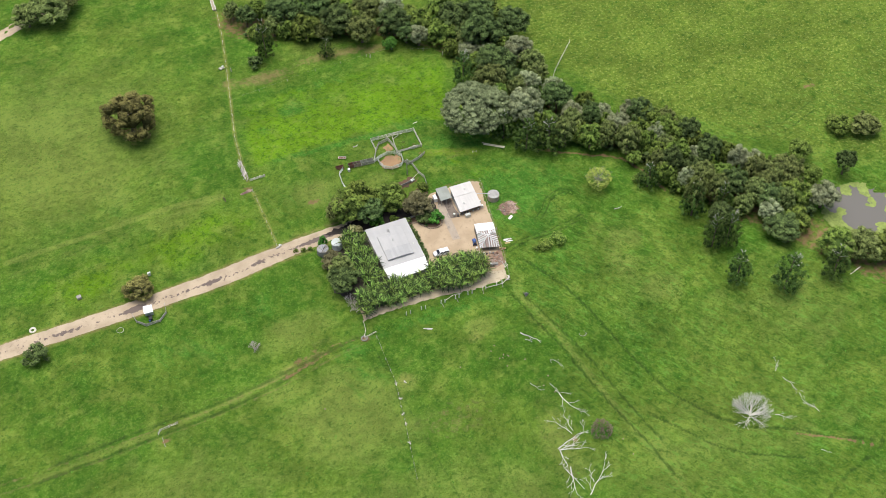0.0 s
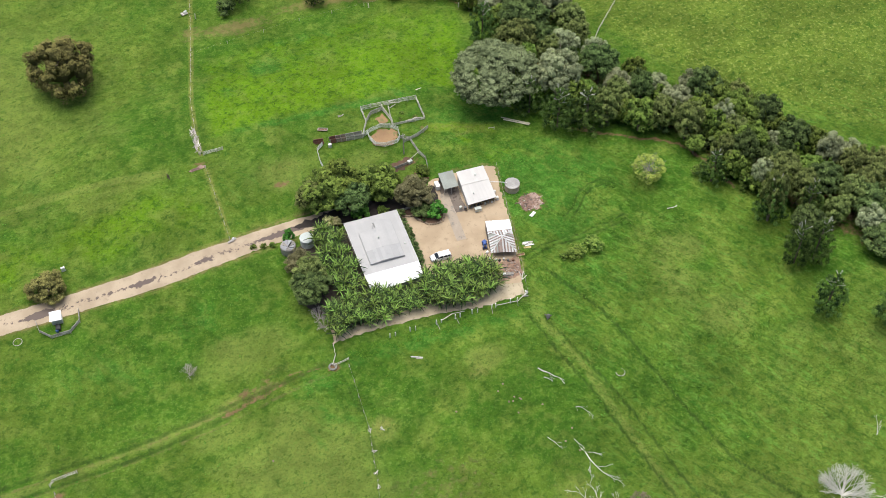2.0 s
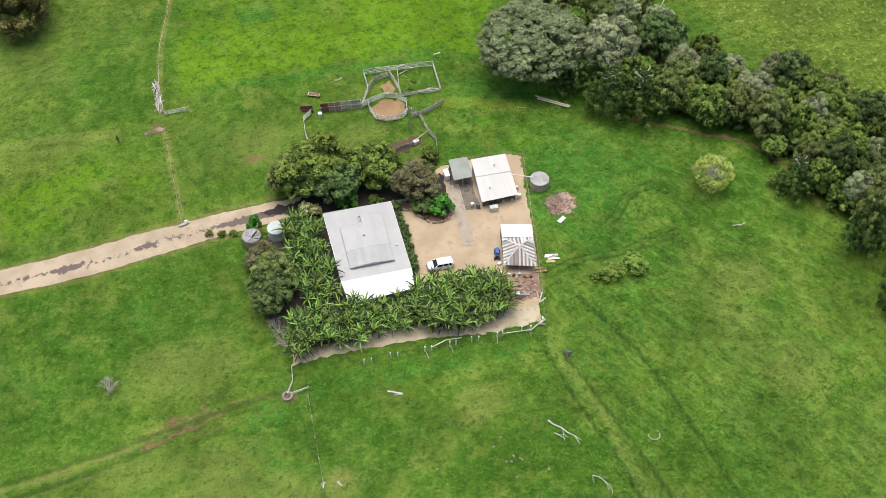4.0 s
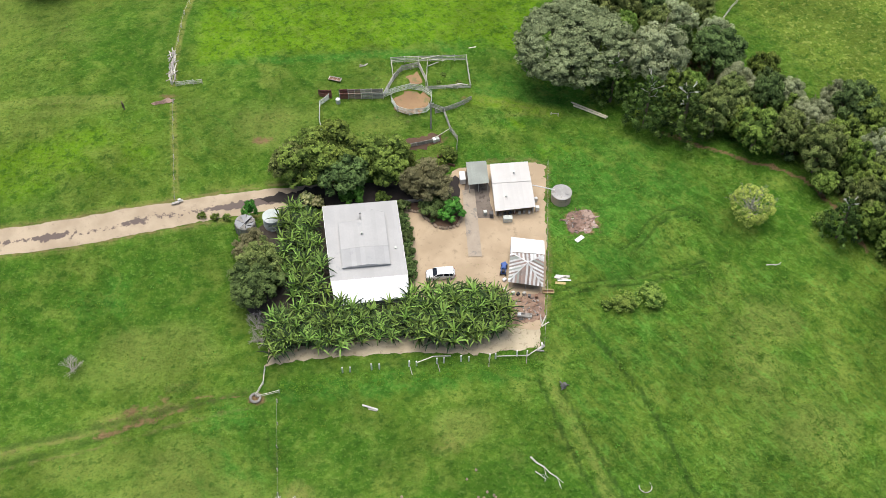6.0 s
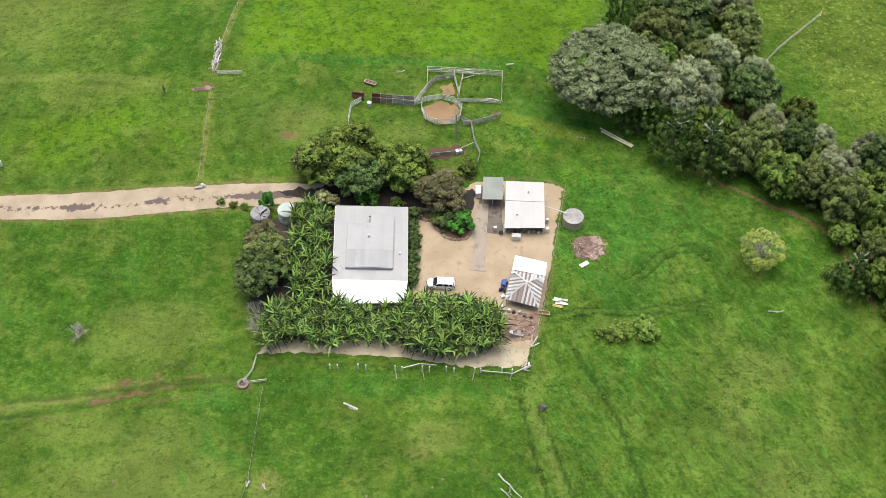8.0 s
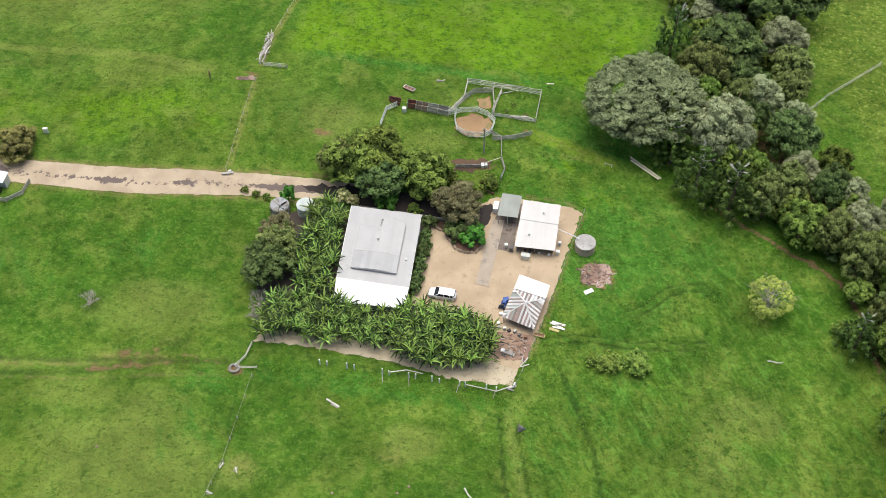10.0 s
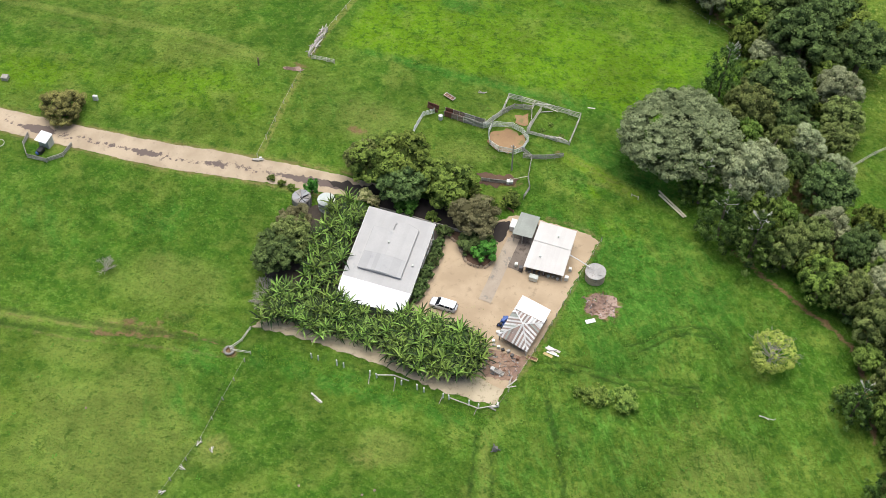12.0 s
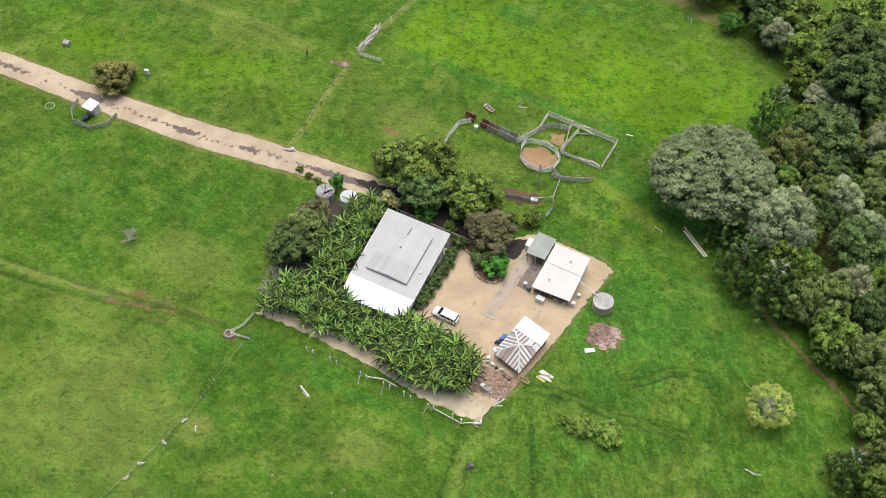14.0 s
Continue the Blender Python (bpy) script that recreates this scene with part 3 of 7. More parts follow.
    dry = np.maximum(blobs(gx, gy, [(16, -45, 4, 2.5, 0.8), (-7, -50, 4, 3, 0.8), (-33, -34, 8, 2.2, 0.8), (-24, -30, 5, 2, 0.7), (64, -24, 12, 8, 0.55), (14, 33, 9, 2, 0.5), (-8, 24, 9, 2.5, 0.55), (37, 22, 9, 1.2, 0.7)]),
                      blobs(gx, gy, [(26, -75, 10, 14, 0.55), (75, -40, 10, 9, 0.5), (26, -48, 6, 5, 0.5), (12, 21, 10, 3, 0.35), (-18, 26, 6, 3, 0.5), (-80, -30, 16, 6, 0.35), (55, -32, 6, 8, 0.45), (66, -34, 5, 8, 0.5)]))
    dry = np.maximum(dry, 0.7 * np.exp(-((edge_distance(ROAD, gx, gy, False) - 3.4) / 1.0) ** 2) * (gx < -5))
    for line in TRACKS:
        d = edge_distance(line, gx, gy, False)
        dry = np.maximum(dry, 0.5 * np.exp(-((d - 0.7) / 1.0) ** 2))
    rut = np.zeros_like(gx)
    for line, much in RUTS:
        rut = np.maximum(rut, much * np.exp(-(edge_distance(line, gx, gy, False) / (0.85 if line[0][0] < -90 else 0.5)) ** 2))
    for line in WHEELS:
        rut = np.maximum(rut, 0.85 * np.exp(-(edge_distance(line, gx, gy, False) / 0.42) ** 2))
    rut = np.maximum(rut, 0.5 * np.exp(-(edge_distance([(-8, -29.2), (6, -29.4), (20, -30.6), (32, -31)], gx, gy, False) / 1.3) ** 2))
    pale = np.maximum(blobs(gx, gy, [(-80, 75, 50, 55, 0.8), (-70, -62, 45, 22, 0.6), (-24, -56, 20, 20, 0.95), (-36, -42, 12, 5, 0.8), (-30, -24, 16, 8, 0.75), (19, -42, 6, 4, 1.0), (71, -29, 7, 6, 0.9), (66, -38, 7, 12, 0.8), (73, -49, 8, 8, 0.9), (-7, -52, 4, 4, 0.85), (-34, -20, 9, 4, 0.7)]),
                      blobs(gx, gy, [(-27, -23, 5, 3, 0.7), (62, -45, 14, 18, 0.5), (80, -70, 25, 30, 0.5), (-50, 29, 16, 2.5, 0.7), (30, 54, 9, 9, 0.55), (60, -98, 60, 26, 0.62), (-20, -95, 60, 30, 0.7), (105, -70, 30, 25, 0.6), (24, -84, 6, 14, 0.8), (-8, 22, 16, 8, 0.75), (10, 20, 10, 5, 0.7), (-45, 8, 14, 3, 0.5), (5, -48, 20, 9, 0.35), (-58, -18, 25, 8, 0.4), (20, 92, 40, 6, 0.6), (-20, 28, 8, 4, 0.5), (14, 32, 12, 4, 0.5)]))
    for line, much in (([(31.9, -31), (37.8, -51.1), (41.8, -71.4), (44.5, -93.7), (46, -110)], 0.85), ([(-105, -43.5), (-73, -41.5), (-50, -38), (-28, -33.5)], 0.7), ([(-100, 33), (-64, 34), (-50, 32.5), (-36, 30.7)], 1.1)):
        pale = np.maximum(pale, much * np.exp(-(edge_distance(line, gx, gy, False) / 1.3) ** 2))
    straw = blobs(gx, gy, [(-7, 83, 13, 4, 0.85), (16, 86, 16, 4, 0.75), (33, 83, 9, 3, 0.8), (24, 85, 9, 2.5, 0.9), (-19, 84, 6, 4, 0.7), (2, -67, 18, 9, 0.5), (37, -74, 5, 10, 0.3), (18, 24, 10, 5, 0.4), (-12, 26, 14, 3, 0.35), (-26, -33.5, 7, 1.5, 0.7), (22, -79, 7, 9, 0.35)])
    straw = np.maximum(straw, 0.55 * np.exp(-((edge_distance([(-113, -43), (-84, -42.6), (-63, -41.2), (-41, -38), (-27, -35.6), (-14, -33.6)], gx, gy, False) - 1.4) / 0.8) ** 2))
    straw = np.maximum(straw, 0.8 * np.exp(-((edge_distance(ROAD, gx, gy, False) - 2.9) / 0.55) ** 2) * (gx < -5))
    # The terrace's lit edge, painted in as paler, yellower grass with a dry path.
    lit_crest = np.exp(-(edge_distance(TERRACE, gx, gy, False) / 1.5) ** 2)
    lush, rank, pale = np.maximum(lush, lit_crest), rank * (1 - 0.95 * lit_crest), np.maximum(pale, 1.2 * lit_crest)
    dry = np.maximum(dry, 0.68 * lit_crest)
    straw = np.maximum(straw, 0.62 * np.exp(-(edge_distance([(34.4, -24), (35.6, -21), (37.6, -11), (38.8, -3.4), (39.6, 3), (40.8, 9.4), (37.5, 11.2), (30, 11.2)], gx, gy, False) / 0.9) ** 2))
    for line in ([(-25.3, 8), (-26, 29)], [(-26.2, 34), (-25.9, 42), (-24.6, 55), (-21.4, 73), (-18.0, 90.6), (-14.3, 112), (-12.4, 127)]):
        dry = np.maximum(dry, 1.1 * np.exp(-(edge_distance(line, gx, gy, False) / 0.85) ** 2))
    dirt = blobs(gx, gy, [(-12.3, -33.6, 2.2, 1.2, 0.9), (-71, -44.8, 1.4, 1.0, 1.0), (-27, 31, 3, 1.0, 0.75), (-10, 19, 3, 1.6, 0.7), (20, 17, 5, 1.6, 0.7), (28, 27, 1.2, 1, .6), (44.4, -4.2, 4.6, 4.2, 0.78), (28, -83, 1.0, 2.2, 0.8), (90, 25, 4.5, 1.4, 0.85), (160, 8, 5, 1.5, 0.7)])
    east = np.clip((gx - 26) / 12, 0, 1) * np.clip((18 - gy) / 20, 0, 1)
    shade = np.clip(1.3 - creek_distance(gx, gy) / 11.0, 0, 1)
    dirt = np.maximum(dirt, 0.6 * shade)
    for line, wide, much in (([(-37, -37.2), (-29, -35.2)], 1.0, 0.62), ([(-32, -33.4), (-26, -31.6)], 1.4, 0.6), ([(-28, -35.2), (-24, -34.0)], 0.9, 0.58), ([(-36, -34.4), (-31, -33.2)], 0.5, 0.55), ([(-22, -32), (-14, -33)], 0.5, 0.6)):
        dirt = np.maximum(dirt, much * np.exp(-(edge_distance(line, gx, gy, False) / wide) ** 2))
    dirt = np.maximum(dirt, 0.95 * np.exp(-(edge_distance([(82, -104), (89.7, -109.9), (97.5, -116.6)], gx, gy, False) / 0.5) ** 2))
    dirt = np.maximum(dirt, 0.78 * np.exp(-(edge_distance([(64, 15.5), (69.9, 11.6), (76.7, 7.5), (83.5, 3.6), (87.7, 0), (90.1, -6.8), (92, -16)], gx, gy, False) / 0.75) ** 2))
    for name, field in (("lush", lush), ("rank", rank), ("far", far), ("dry", dry), ("pale", pale), ("straw", straw), ("rut", rut), ("east", east), ("dirt", dirt)):
        data.attributes.new(name, "FLOAT", "POINT").data.foreach_set("value", field.ravel().astype(np.float32))
    return tagged(part("ground", data, "ground"), "rolling green pasture with rank and dry patches", "ground", kind="structure")


YARD = [(-10.6, -27.0), (-4, -26.6), (5, -26.8), (14, -27.4), (22, -28.8), (32.4, -29.0), (35.2, -21), (37.2, -11), (38.4, -3.4), (39.2, 3), (40.4, 9.4), (37.5, 10.6), (30, 10.6),
        (24, 10), (20.5, 6.8), (16, 4.4), (13.8, 2.5), (13.6, -20), (0, -20.6), (-10, -21)]
build_ground()


def patch(name, poly, material, lift, label, category, jag=0.35, step=0.6, grid=1.2, flat=None):
    """A thin sheet of bare earth or paving with an uneven edge, laid on the ground."""
    from mathutils.geometry import delaunay_2d_cdt
    rim = []
    for (ax, ay), (bx, by) in zip(poly, poly[1:] + poly[:1]):
        n = max(1, int(math.hypot(bx - ax, by - ay) / step))
        for k in range(n):
            x, y = ax + (bx - ax) * k / n, ay + (by - ay) * k / n
            rim.append(Vector((x + jag * noise.noise((x * 0.9, y * 0.9, 3)), y + jag * noise.noise((x * 0.9, y * 0.9, 9)))))
    lo, hi = np.min([tuple(p) for p in rim], 0), np.max([tuple(p) for p in rim], 0)
    gx, gy = np.meshgrid(np.arange(lo[0], hi[0], grid), np.arange(lo[1], hi[1], grid))
    ring = [tuple(p) for p in rim]
    keep = inside(ring, gx, gy) & (edge_distance(ring, gx, gy) > 0.3 * grid)
    points = rim + [Vector((float(a), float(b))) for a, b in zip(gx[keep], gy[keep])]
    n = len(rim)
    verts, _, faces, *_ = delaunay_2d_cdt(points, [], [list(range(n))], 1, 1e-5)
    vx, vy = np.array([v.x for v in verts]), np.array([v.y for v in verts])
    z = heights(vx, vy) + lift if flat is None else np.full(len(vx), flat)
    data = sheet(name, np.stack([vx, vy, z], -1), faces)
    return tagged(part(name, data, material), label, category, kind="structure")


patch("yard", YARD, "sand", 0.05, "tan sandy gravel yard between the sheds", "yard", 0.6)
patch("bank", [(-11, -27.7), (-4, -27.3), (5, -27.5), (14, -28.1), (22, -29.4), (32.6, -29.4), (33.6, -26), (29, -25), (22, -26.8), (14, -25), (4, -25.2), (-9, -25.6)], "dry_bank", 0.07, "pale dry bank below the planted hedge", "bank", 0.6)
patch("garden_soil", [(-9.6, -25), (3, -24.6), (14, -24.8), (27.6, -25), (29, -20), (13.6, -18.4), (12.8, -14), (14.2, -12), (14.2, 1), (12.9, 2.4), (-1.2, 2.4), (-8, 2.5), (-14, -2), (-15, -15), (-10.6, -20)], "soil", 0.09, "dark soil under the plants", "soil", 0.4)
# The driveway's damp earth is painted darker where the trees shade it.
patch("dark_driveway", [(-8.4, 6.9), (-4, 7.6), (0, 8.6), (12, 8.2), (20, 7.4), (24.6, 8.2), (24.2, 4.6), (22.6, 2.0), (20, 3.0), (14, 2.6), (0, 3.4), (-2, 4.4), (-6, 4.9), (-9.4, 5.4), (-11, 5.9)], "wet_shaded_soil", 0.12, "damp driveway, coloured darker for the shade of the trees", "driveway", 0.9)
patch("concrete_strip", [(23.9, -9.8), (26.2, -10.0), (26.9, 5), (24.7, 5)], "concrete", 0.13, "worn concrete strip leading to the carport", "path", 0.06)
patch("carport_floor", [(25.2, -1.6), (29.3, -1.9), (29.6, 9.3), (25.3, 9.3)], "old_floor", 0.1, "stained brown floor beside the carport", "floor", 0.3)
patch("work_soil", [(27.8, -19.5), (35.6, -18.5), (34.6, -24), (29.4, -24.5)], "work", 0.1, "bare reddish soil behind the rusty hut", "soil", 0.6)
patch("pen_floor", [(14.3, 27.4), (14.6, 24.6), (17, 23.6), (20.4, 24), (21.6, 26.5), (20.2, 28.8), (17.6, 29.4)], "pen_soil", 0.12, "trodden brown soil inside the round yard", "soil", 1.0)
patch("forcing_pen_floor", [(17.5, 33.3), (20, 34.2), (20.4, 31.5), (18.4, 31)], "pen_soil", 0.12, "trodden brown soil inside the small pen", "soil", 0.9)
patch("burnt_ground", [(44.4 + (3.1 + 0.35 * math.sin(3 * a)) * math.cos(a), -4.2 + (2.9 + 0.3 * math.cos(2 * a)) * math.sin(a)) for a in np.linspace(0, 5.9, 16)], "ash", 0.1, "pinkish grey burnt patch in the grass", "burnt patch", 1.5, 0.2)
patch("red_soil", [(15.2, 17.4), (19, 18.4), (22.4, 18.6), (22.6, 16.6), (19, 15.4), (16.4, 15)], "bank", 0.1, "bare reddish soil behind the trees", "soil", 1.2, 0.4)
patch("gate_scald", [(-30, 29.4), (-27, 30.4), (-25.6, 30.2), (-26.6, 29.3), (-29.6, 28.8)], "ash", 0.09, "pale worn ground at the field gate", "bare ground", 0.5)


def build_road():
    """The sandy track, as one strip with uneven edges."""
    line = []
    for (ax, ay), (bx, by) in zip(ROAD, ROAD[1:]):
        n = max(2, int(math.hypot(bx - ax, by - ay) / 0.7))
        line += [(ax + (bx - ax) * k / n, ay + (by - ay) * k / n) for k in range(n) if ax + (bx - ax) * k / n < 4]
    across = np.linspace(-1, 1, 13)
    verts, mud = [], []
    for k, (x, y) in enumerate(line):
        (ax, ay), (bx, by) = line[max(k - 2, 0)], line[min(k + 2, len(line) - 1)]
        d = math.hypot(bx - ax, by - ay)
        nx, ny = -(by - ay) / d, (bx - ax) / d
        for s in across:
            half = (2.75 if x < -30 else 2.75 - 0.5 * min(1, (x + 30) / 22)) + 0.25 * noise.noise((x * 0.25, 7 * np.sign(s), 1)) + 0.22 * noise.noise((x * 0.9, 3 * np.sign(s), 5)) + 0.12 * noise.noise((x * 2.7, 5 * np.sign(s), 8))
            verts.append((x + nx * s * half, y + ny * s * half))
            centre = math.exp(-((s + 0.1) / 0.3) ** 2)
            mud.append(max(0.9 * math.exp(-((s - 0.42) / 0.12) ** 2) * noise.noise((x * 0.16, 2, 4)), 0) + centre * max(math.exp(-((x + 69) / 3.2) ** 2) * 2.2, math.exp(-((x + 46.5) / 5) ** 2) * 0.95, math.exp(-((x + 32) / 4) ** 2) * 0.85, math.exp(-((x + 12) / 9) ** 2) * 1.5, math.exp(-((x + 89) / 7) ** 2) * 0.85, 0.5))
    verts = np.array(verts)
    z = heights(verts[:, 0], verts[:, 1]) + 0.06
    w = len(across)
    faces = [(i * w + j, (i + 1) * w + j, (i + 1) * w + j + 1, i * w + j + 1) for i in range(len(line) - 1) for j in range(w - 1)]
    data = sheet("road", np.c_[verts, z], [f[::-1] for f in faces])
    data.attributes.new("mud", "FLOAT", "POINT").data.foreach_set("value", np.array(mud, np.float32))
    tagged(part("road", data, "track"), "sandy farm track with dark muddy ruts", "road", kind="structure")


build_road()
patch("far_track", [(-130, 118), (-104, 131), (-87, 138.5), (-80, 142), (-73, 146.5), (-60, 150), (-40, 160), (-40, 164), (-62, 154), (-75, 150.5), (-82, 146.5), (-89, 142.5), (-106, 135), (-131, 122)], "track", 0.08, "pale dirt track at the far corner", "track", 0.8)
patch("pond", [(POND[0] + 12.5 * math.cos(a), POND[1] + 10.5 * math.sin(a)) for a in np.linspace(0, 6.0, 22)], "water", 0.0, "still grey farm dam with floating weed", "pond", 1.2, flat=-0.75)


# ---- buildings ----
def roof_sheets(parent, a, b, c, d, count, material, thick=0.04, name="roof_sheet", lap=0.005):
    """Roof sheets side by side over the quad a (start of the top edge), b (its end), c, d (the low edge's end and start)."""
    a, b, c, d = map(Vector, (a, b, c, d))
    for k in range(count):
        f, g = k / count, (k + 1) / count
        up = Vector((0, 0, lap * (k % 2)))
        mats = material[k % len(material)] if isinstance(material, (list, tuple)) else material
        part(name, slab([a.lerp(b, f) + up, d.lerp(c, f) + up, d.lerp(c, g) + up, a.lerp(b, g) + up], thick), mats, parent)


def prism(corners, low=0.0):
    """Walls under a sloping roof: the top corners, and the floor's height."""
    bm = bmesh.new()
    top = [bm.verts.new(c) for c in corners]
    base = [bm.verts.new((c[0], c[1], low)) for c in corners]
    n = len(top)
    bm.faces.new(top)
    bm.faces.new(base[::-1])
    for k in range(n):
        bm.faces.new((base[k], base[(k + 1) % n], top[(k + 1) % n], top[k]))
    bmesh.ops.recalc_face_normals(bm, faces=bm.faces)
    return bm


def house():
    h = thing("house", (0, 0, 0), "long white farmhouse under a pale galvanised iron roof", "house")

    def main(y):
        return 4.95 + 2.2 * y / 14.6 if y > -14.6 else 2.75 + 0.7 * (y + 14.6) / 4.4

    skew = 0.035
    part("wall", prism([(1.0, -0.9, main(-0.9) - 0.1), (11.6, -0.9, main(-0.9) - 0.1), (12.1, -14.6, main(-14.6) - 0.1), (12.2, -17.8, main(-17.8) - 0.1), (1.6, -17.8, main(-17.8) - 0.1), (1.5, -14.6, main(-14.6) - 0.1)]), "wall", h)
    part("verandah_floor", slab([(0.4, -0.3, 0.7), (0.9, -18.3, 0.7), (12.8, -18.3, 0.7), (12.4, -0.3, 0.7)], 0.2), "grey_wood", h)
    roof_sheets(h, (0, 0, main(0)), (12.6, 0, main(0)), (12.6 + 14.6 * skew, -14.6, main(-14.6)), (14.6 * skew, -14.6, main(-14.6)), 14, "roof", name="roof_sheet")
    roof_sheets(h, (14.6 * skew - 0.02, -14.5, main(-14.5) + 0.07), (12.6 + 14.6 * skew + 0.02, -14.5, main(-14.5) + 0.07), (12.95, -18.5, main(-18.5) + 0.06), (0.95, -19.1, main(-19) + 0.06), 12, "roof_white", name="verandah_sheet")

    def high(x, y, up=0.42):
        return (x + skew * -y * 0.5, y, main(y) + up + 0.3 * (1 - abs(x - 6.3) / 4.2))

    for k in range(10):
        x0, x1 = 2.35 + 0.79 * k, 2.35 + 0.79 * (k + 1)
        for which, (n0, n1, s, mats, up) in enumerate(((0, 0, -9.0, "roof", 0.45), (-9.0, -9.0, -12.4, "roof_dull", 0.43))):
            if which == 0:
                n0, n1 = (-(3.9 if x < 5.9 else 2.5 - 0.65 * max(0, 1 - abs(x - 8.1) / 2.2)) for x in ((x0, x1) if x0 > 5.8 or x1 < 6 else (x0, x0)))
            part("upper_roof_sheet", slab([high(x0, n0, up), high(x0, s, up), high(x1, s, up), high(x1, n1, up)], 0.34), mats, h)
    # Strips added round the upper roof draw its shadow line, darkest on the south.
    rim = [high(2.35, -3.9), high(5.9, -3.9), high(5.9, -2.5), high(8.1, -1.85), high(10.25, -2.45), high(10.25, -12.42), high(2.35, -12.42)]
    for p, q in zip(rim, rim[1:] + rim[:1]):
        part("flashing", beam(bmesh.new(), Vector(p) + Vector((0, 0, -0.12)), Vector(q) + Vector((0, 0, -0.12)), 0.12, 0.3), "roof_grey" if p == rim[5] else "roof_dull", h)
    bm = bmesh.new()
    limb(bm, [(6.2, -6.6, main(-6.6) + 0.5), (6.2, -6.6, main(-6.6) + 1.0), (6.2, -6.6, main(-6.6) + 1.25)], [0.14, 0.14, 0.2], 10)
    part("flue", bm, "galv", h, "small metal roof vent")
    bm = bmesh.new()
    box(bm, (11.6, -9.2, main(-9.2) + 0.1), (0.35, 0.5, 0.22), 0, 0.03)
    part("roof_vent", bm, "galv", h)
    for k in range(9):
        y = -0.5 - 2.1 * k
        x = 12.35 + skew * -y
        bm = bmesh.new()
        box(bm, (x, y, main(y) / 2 - 0.05), (0.14, 0.14, main(y) - 0.1), 0, 0.015)
        part("verandah_post", bm, "white", h)
        if k < 8 and k != 4:
            for z in (1.1, 1.6):
                bm = bmesh.new()
                beam(bm, (x, y, z), (x + skew * 2.1, y - 2.1, z), 0.06, 0.08)
                part("verandah_rail", bm, "white", h)
    for k, y in enumerate((-2.8, -6.2, -9.6, -13.0)):
        bm = bmesh.new()
        box(bm, (11.72 + skew * -y * 0.9, y, 1.9 if k < 3 else 1.7), (0.1, 1.3, 1.3 if k != 1 else 2.0), 0, 0.02)
        part("window", bm, "glass", h, "dark verandah window")
    for x in (2.5, 6.2, 9.8):
        bm = bmesh.new()
        box(bm, (x, -0.88, 2.9), (1.2, 0.1, 1.3), 0, 0.02)
        part("window", bm, "glass", h, "dark window")
    for a, b in (((0.5, -14.6, 2.62), (0.95, -19.1, 1.95)), ((0, 0, 4.86), (0.5, -14.6, 2.66)), ((12.6, 0, 4.86), (13.1, -14.6, 2.66))):
        bm = bmesh.new()
        beam(bm, a, b, 0.12, 0.12)
        part("gutter", bm, "white", h)


def shed():
    h = thing("shed", (0, 0, 0), "cream-roofed open-fronted farm shed on bare ground", "shed")
    a, b, m1, m2, c, d = (29.85, 7.4, 4.05), (36.6, 7.2, 4.15), (36.65, 3.3, 3.35), (29.75, 3.5, 3.3), (36.7, -1.6, 2.0), (29.55, -1.9, 2.1)
    roof_sheets(h, a, b, m1, m2, 8, "roof_cream", name="roof_sheet")
    roof_sheets(h, Vector(m2) + Vector((0, 0.15, -0.06)), Vector(m1) + Vector((0, 0.15, -0.06)), c, d, 8, "roof_cream", name="roof_sheet")
    low = 0.1
    for p, q in ((a, b), (a, m2), (b, m1), (m1, c), (m2, d)):
        p, q = Vector(p), Vector(q)
        inner = Vector((33.2, 3, 0))
        p2, q2 = (Vector((v.x + 0.25 * (1 if v.x < 33 else -1), v.y - (0.25 if v.y > 6 else 0) + (0.7 if v.y < 0 else 0), v.z - 0.1)) for v in (p, q))
        out = (p2 + q2) / 2 - inner
        away = Vector((out.x, out.y, 0)).normalized() * 0.08
        part("wall", prism([tuple(p2), tuple(q2), tuple(q2 - away), tuple(p2 - away)], low), "wall", h)
    for x in (29.9, 33.1, 36.4):
        bm = bmesh.new()
        box(bm, (x, -1.35, 1.0), (0.14, 0.14, 2.0), 0, 0.01)
        part("post", bm, "grey_wood", h)
    for at in ((33.8, 5.1, 3.8), (31.8, 0.6, 2.75)):
        bm = bmesh.new()
        limb(bm, [at, (at[0], at[1], at[2] + 0.35), (at[0], at[1], at[2] + 0.45)], [0.12, 0.12, 0.2], 8)
        part("roof_vent", bm, "galv", h)


def carport():
    h = thing("carport", (0, 0, 0), "small carport with a faded grey-green iron roof", "carport")
    roof_sheets(h, (25.85, 9.0, 3.3), (29.45, 8.9, 3.35), (29.3, 4.1, 2.8), (25.65, 4.0, 2.85), 5, "roof_green")
    for x, y, z in ((26, 8.7, 3.25), (29.2, 8.6, 3.25), (29.1, 4.4, 2.78), (25.9, 4.3, 2.8), (27.5, 4.3, 2.78)):
        bm = bmesh.new()
        box(bm, (x, y, z / 2), (0.13, 0.13, z), 0, 0.01)
        part("post", bm, "grey_wood", h)
    part("wall", prism([(26, 8.75, 3.2), (29.2, 8.65, 3.2), (29.2, 8.58, 3.2), (26, 8.68, 3.2)], 0.1), "wall_dark", h)


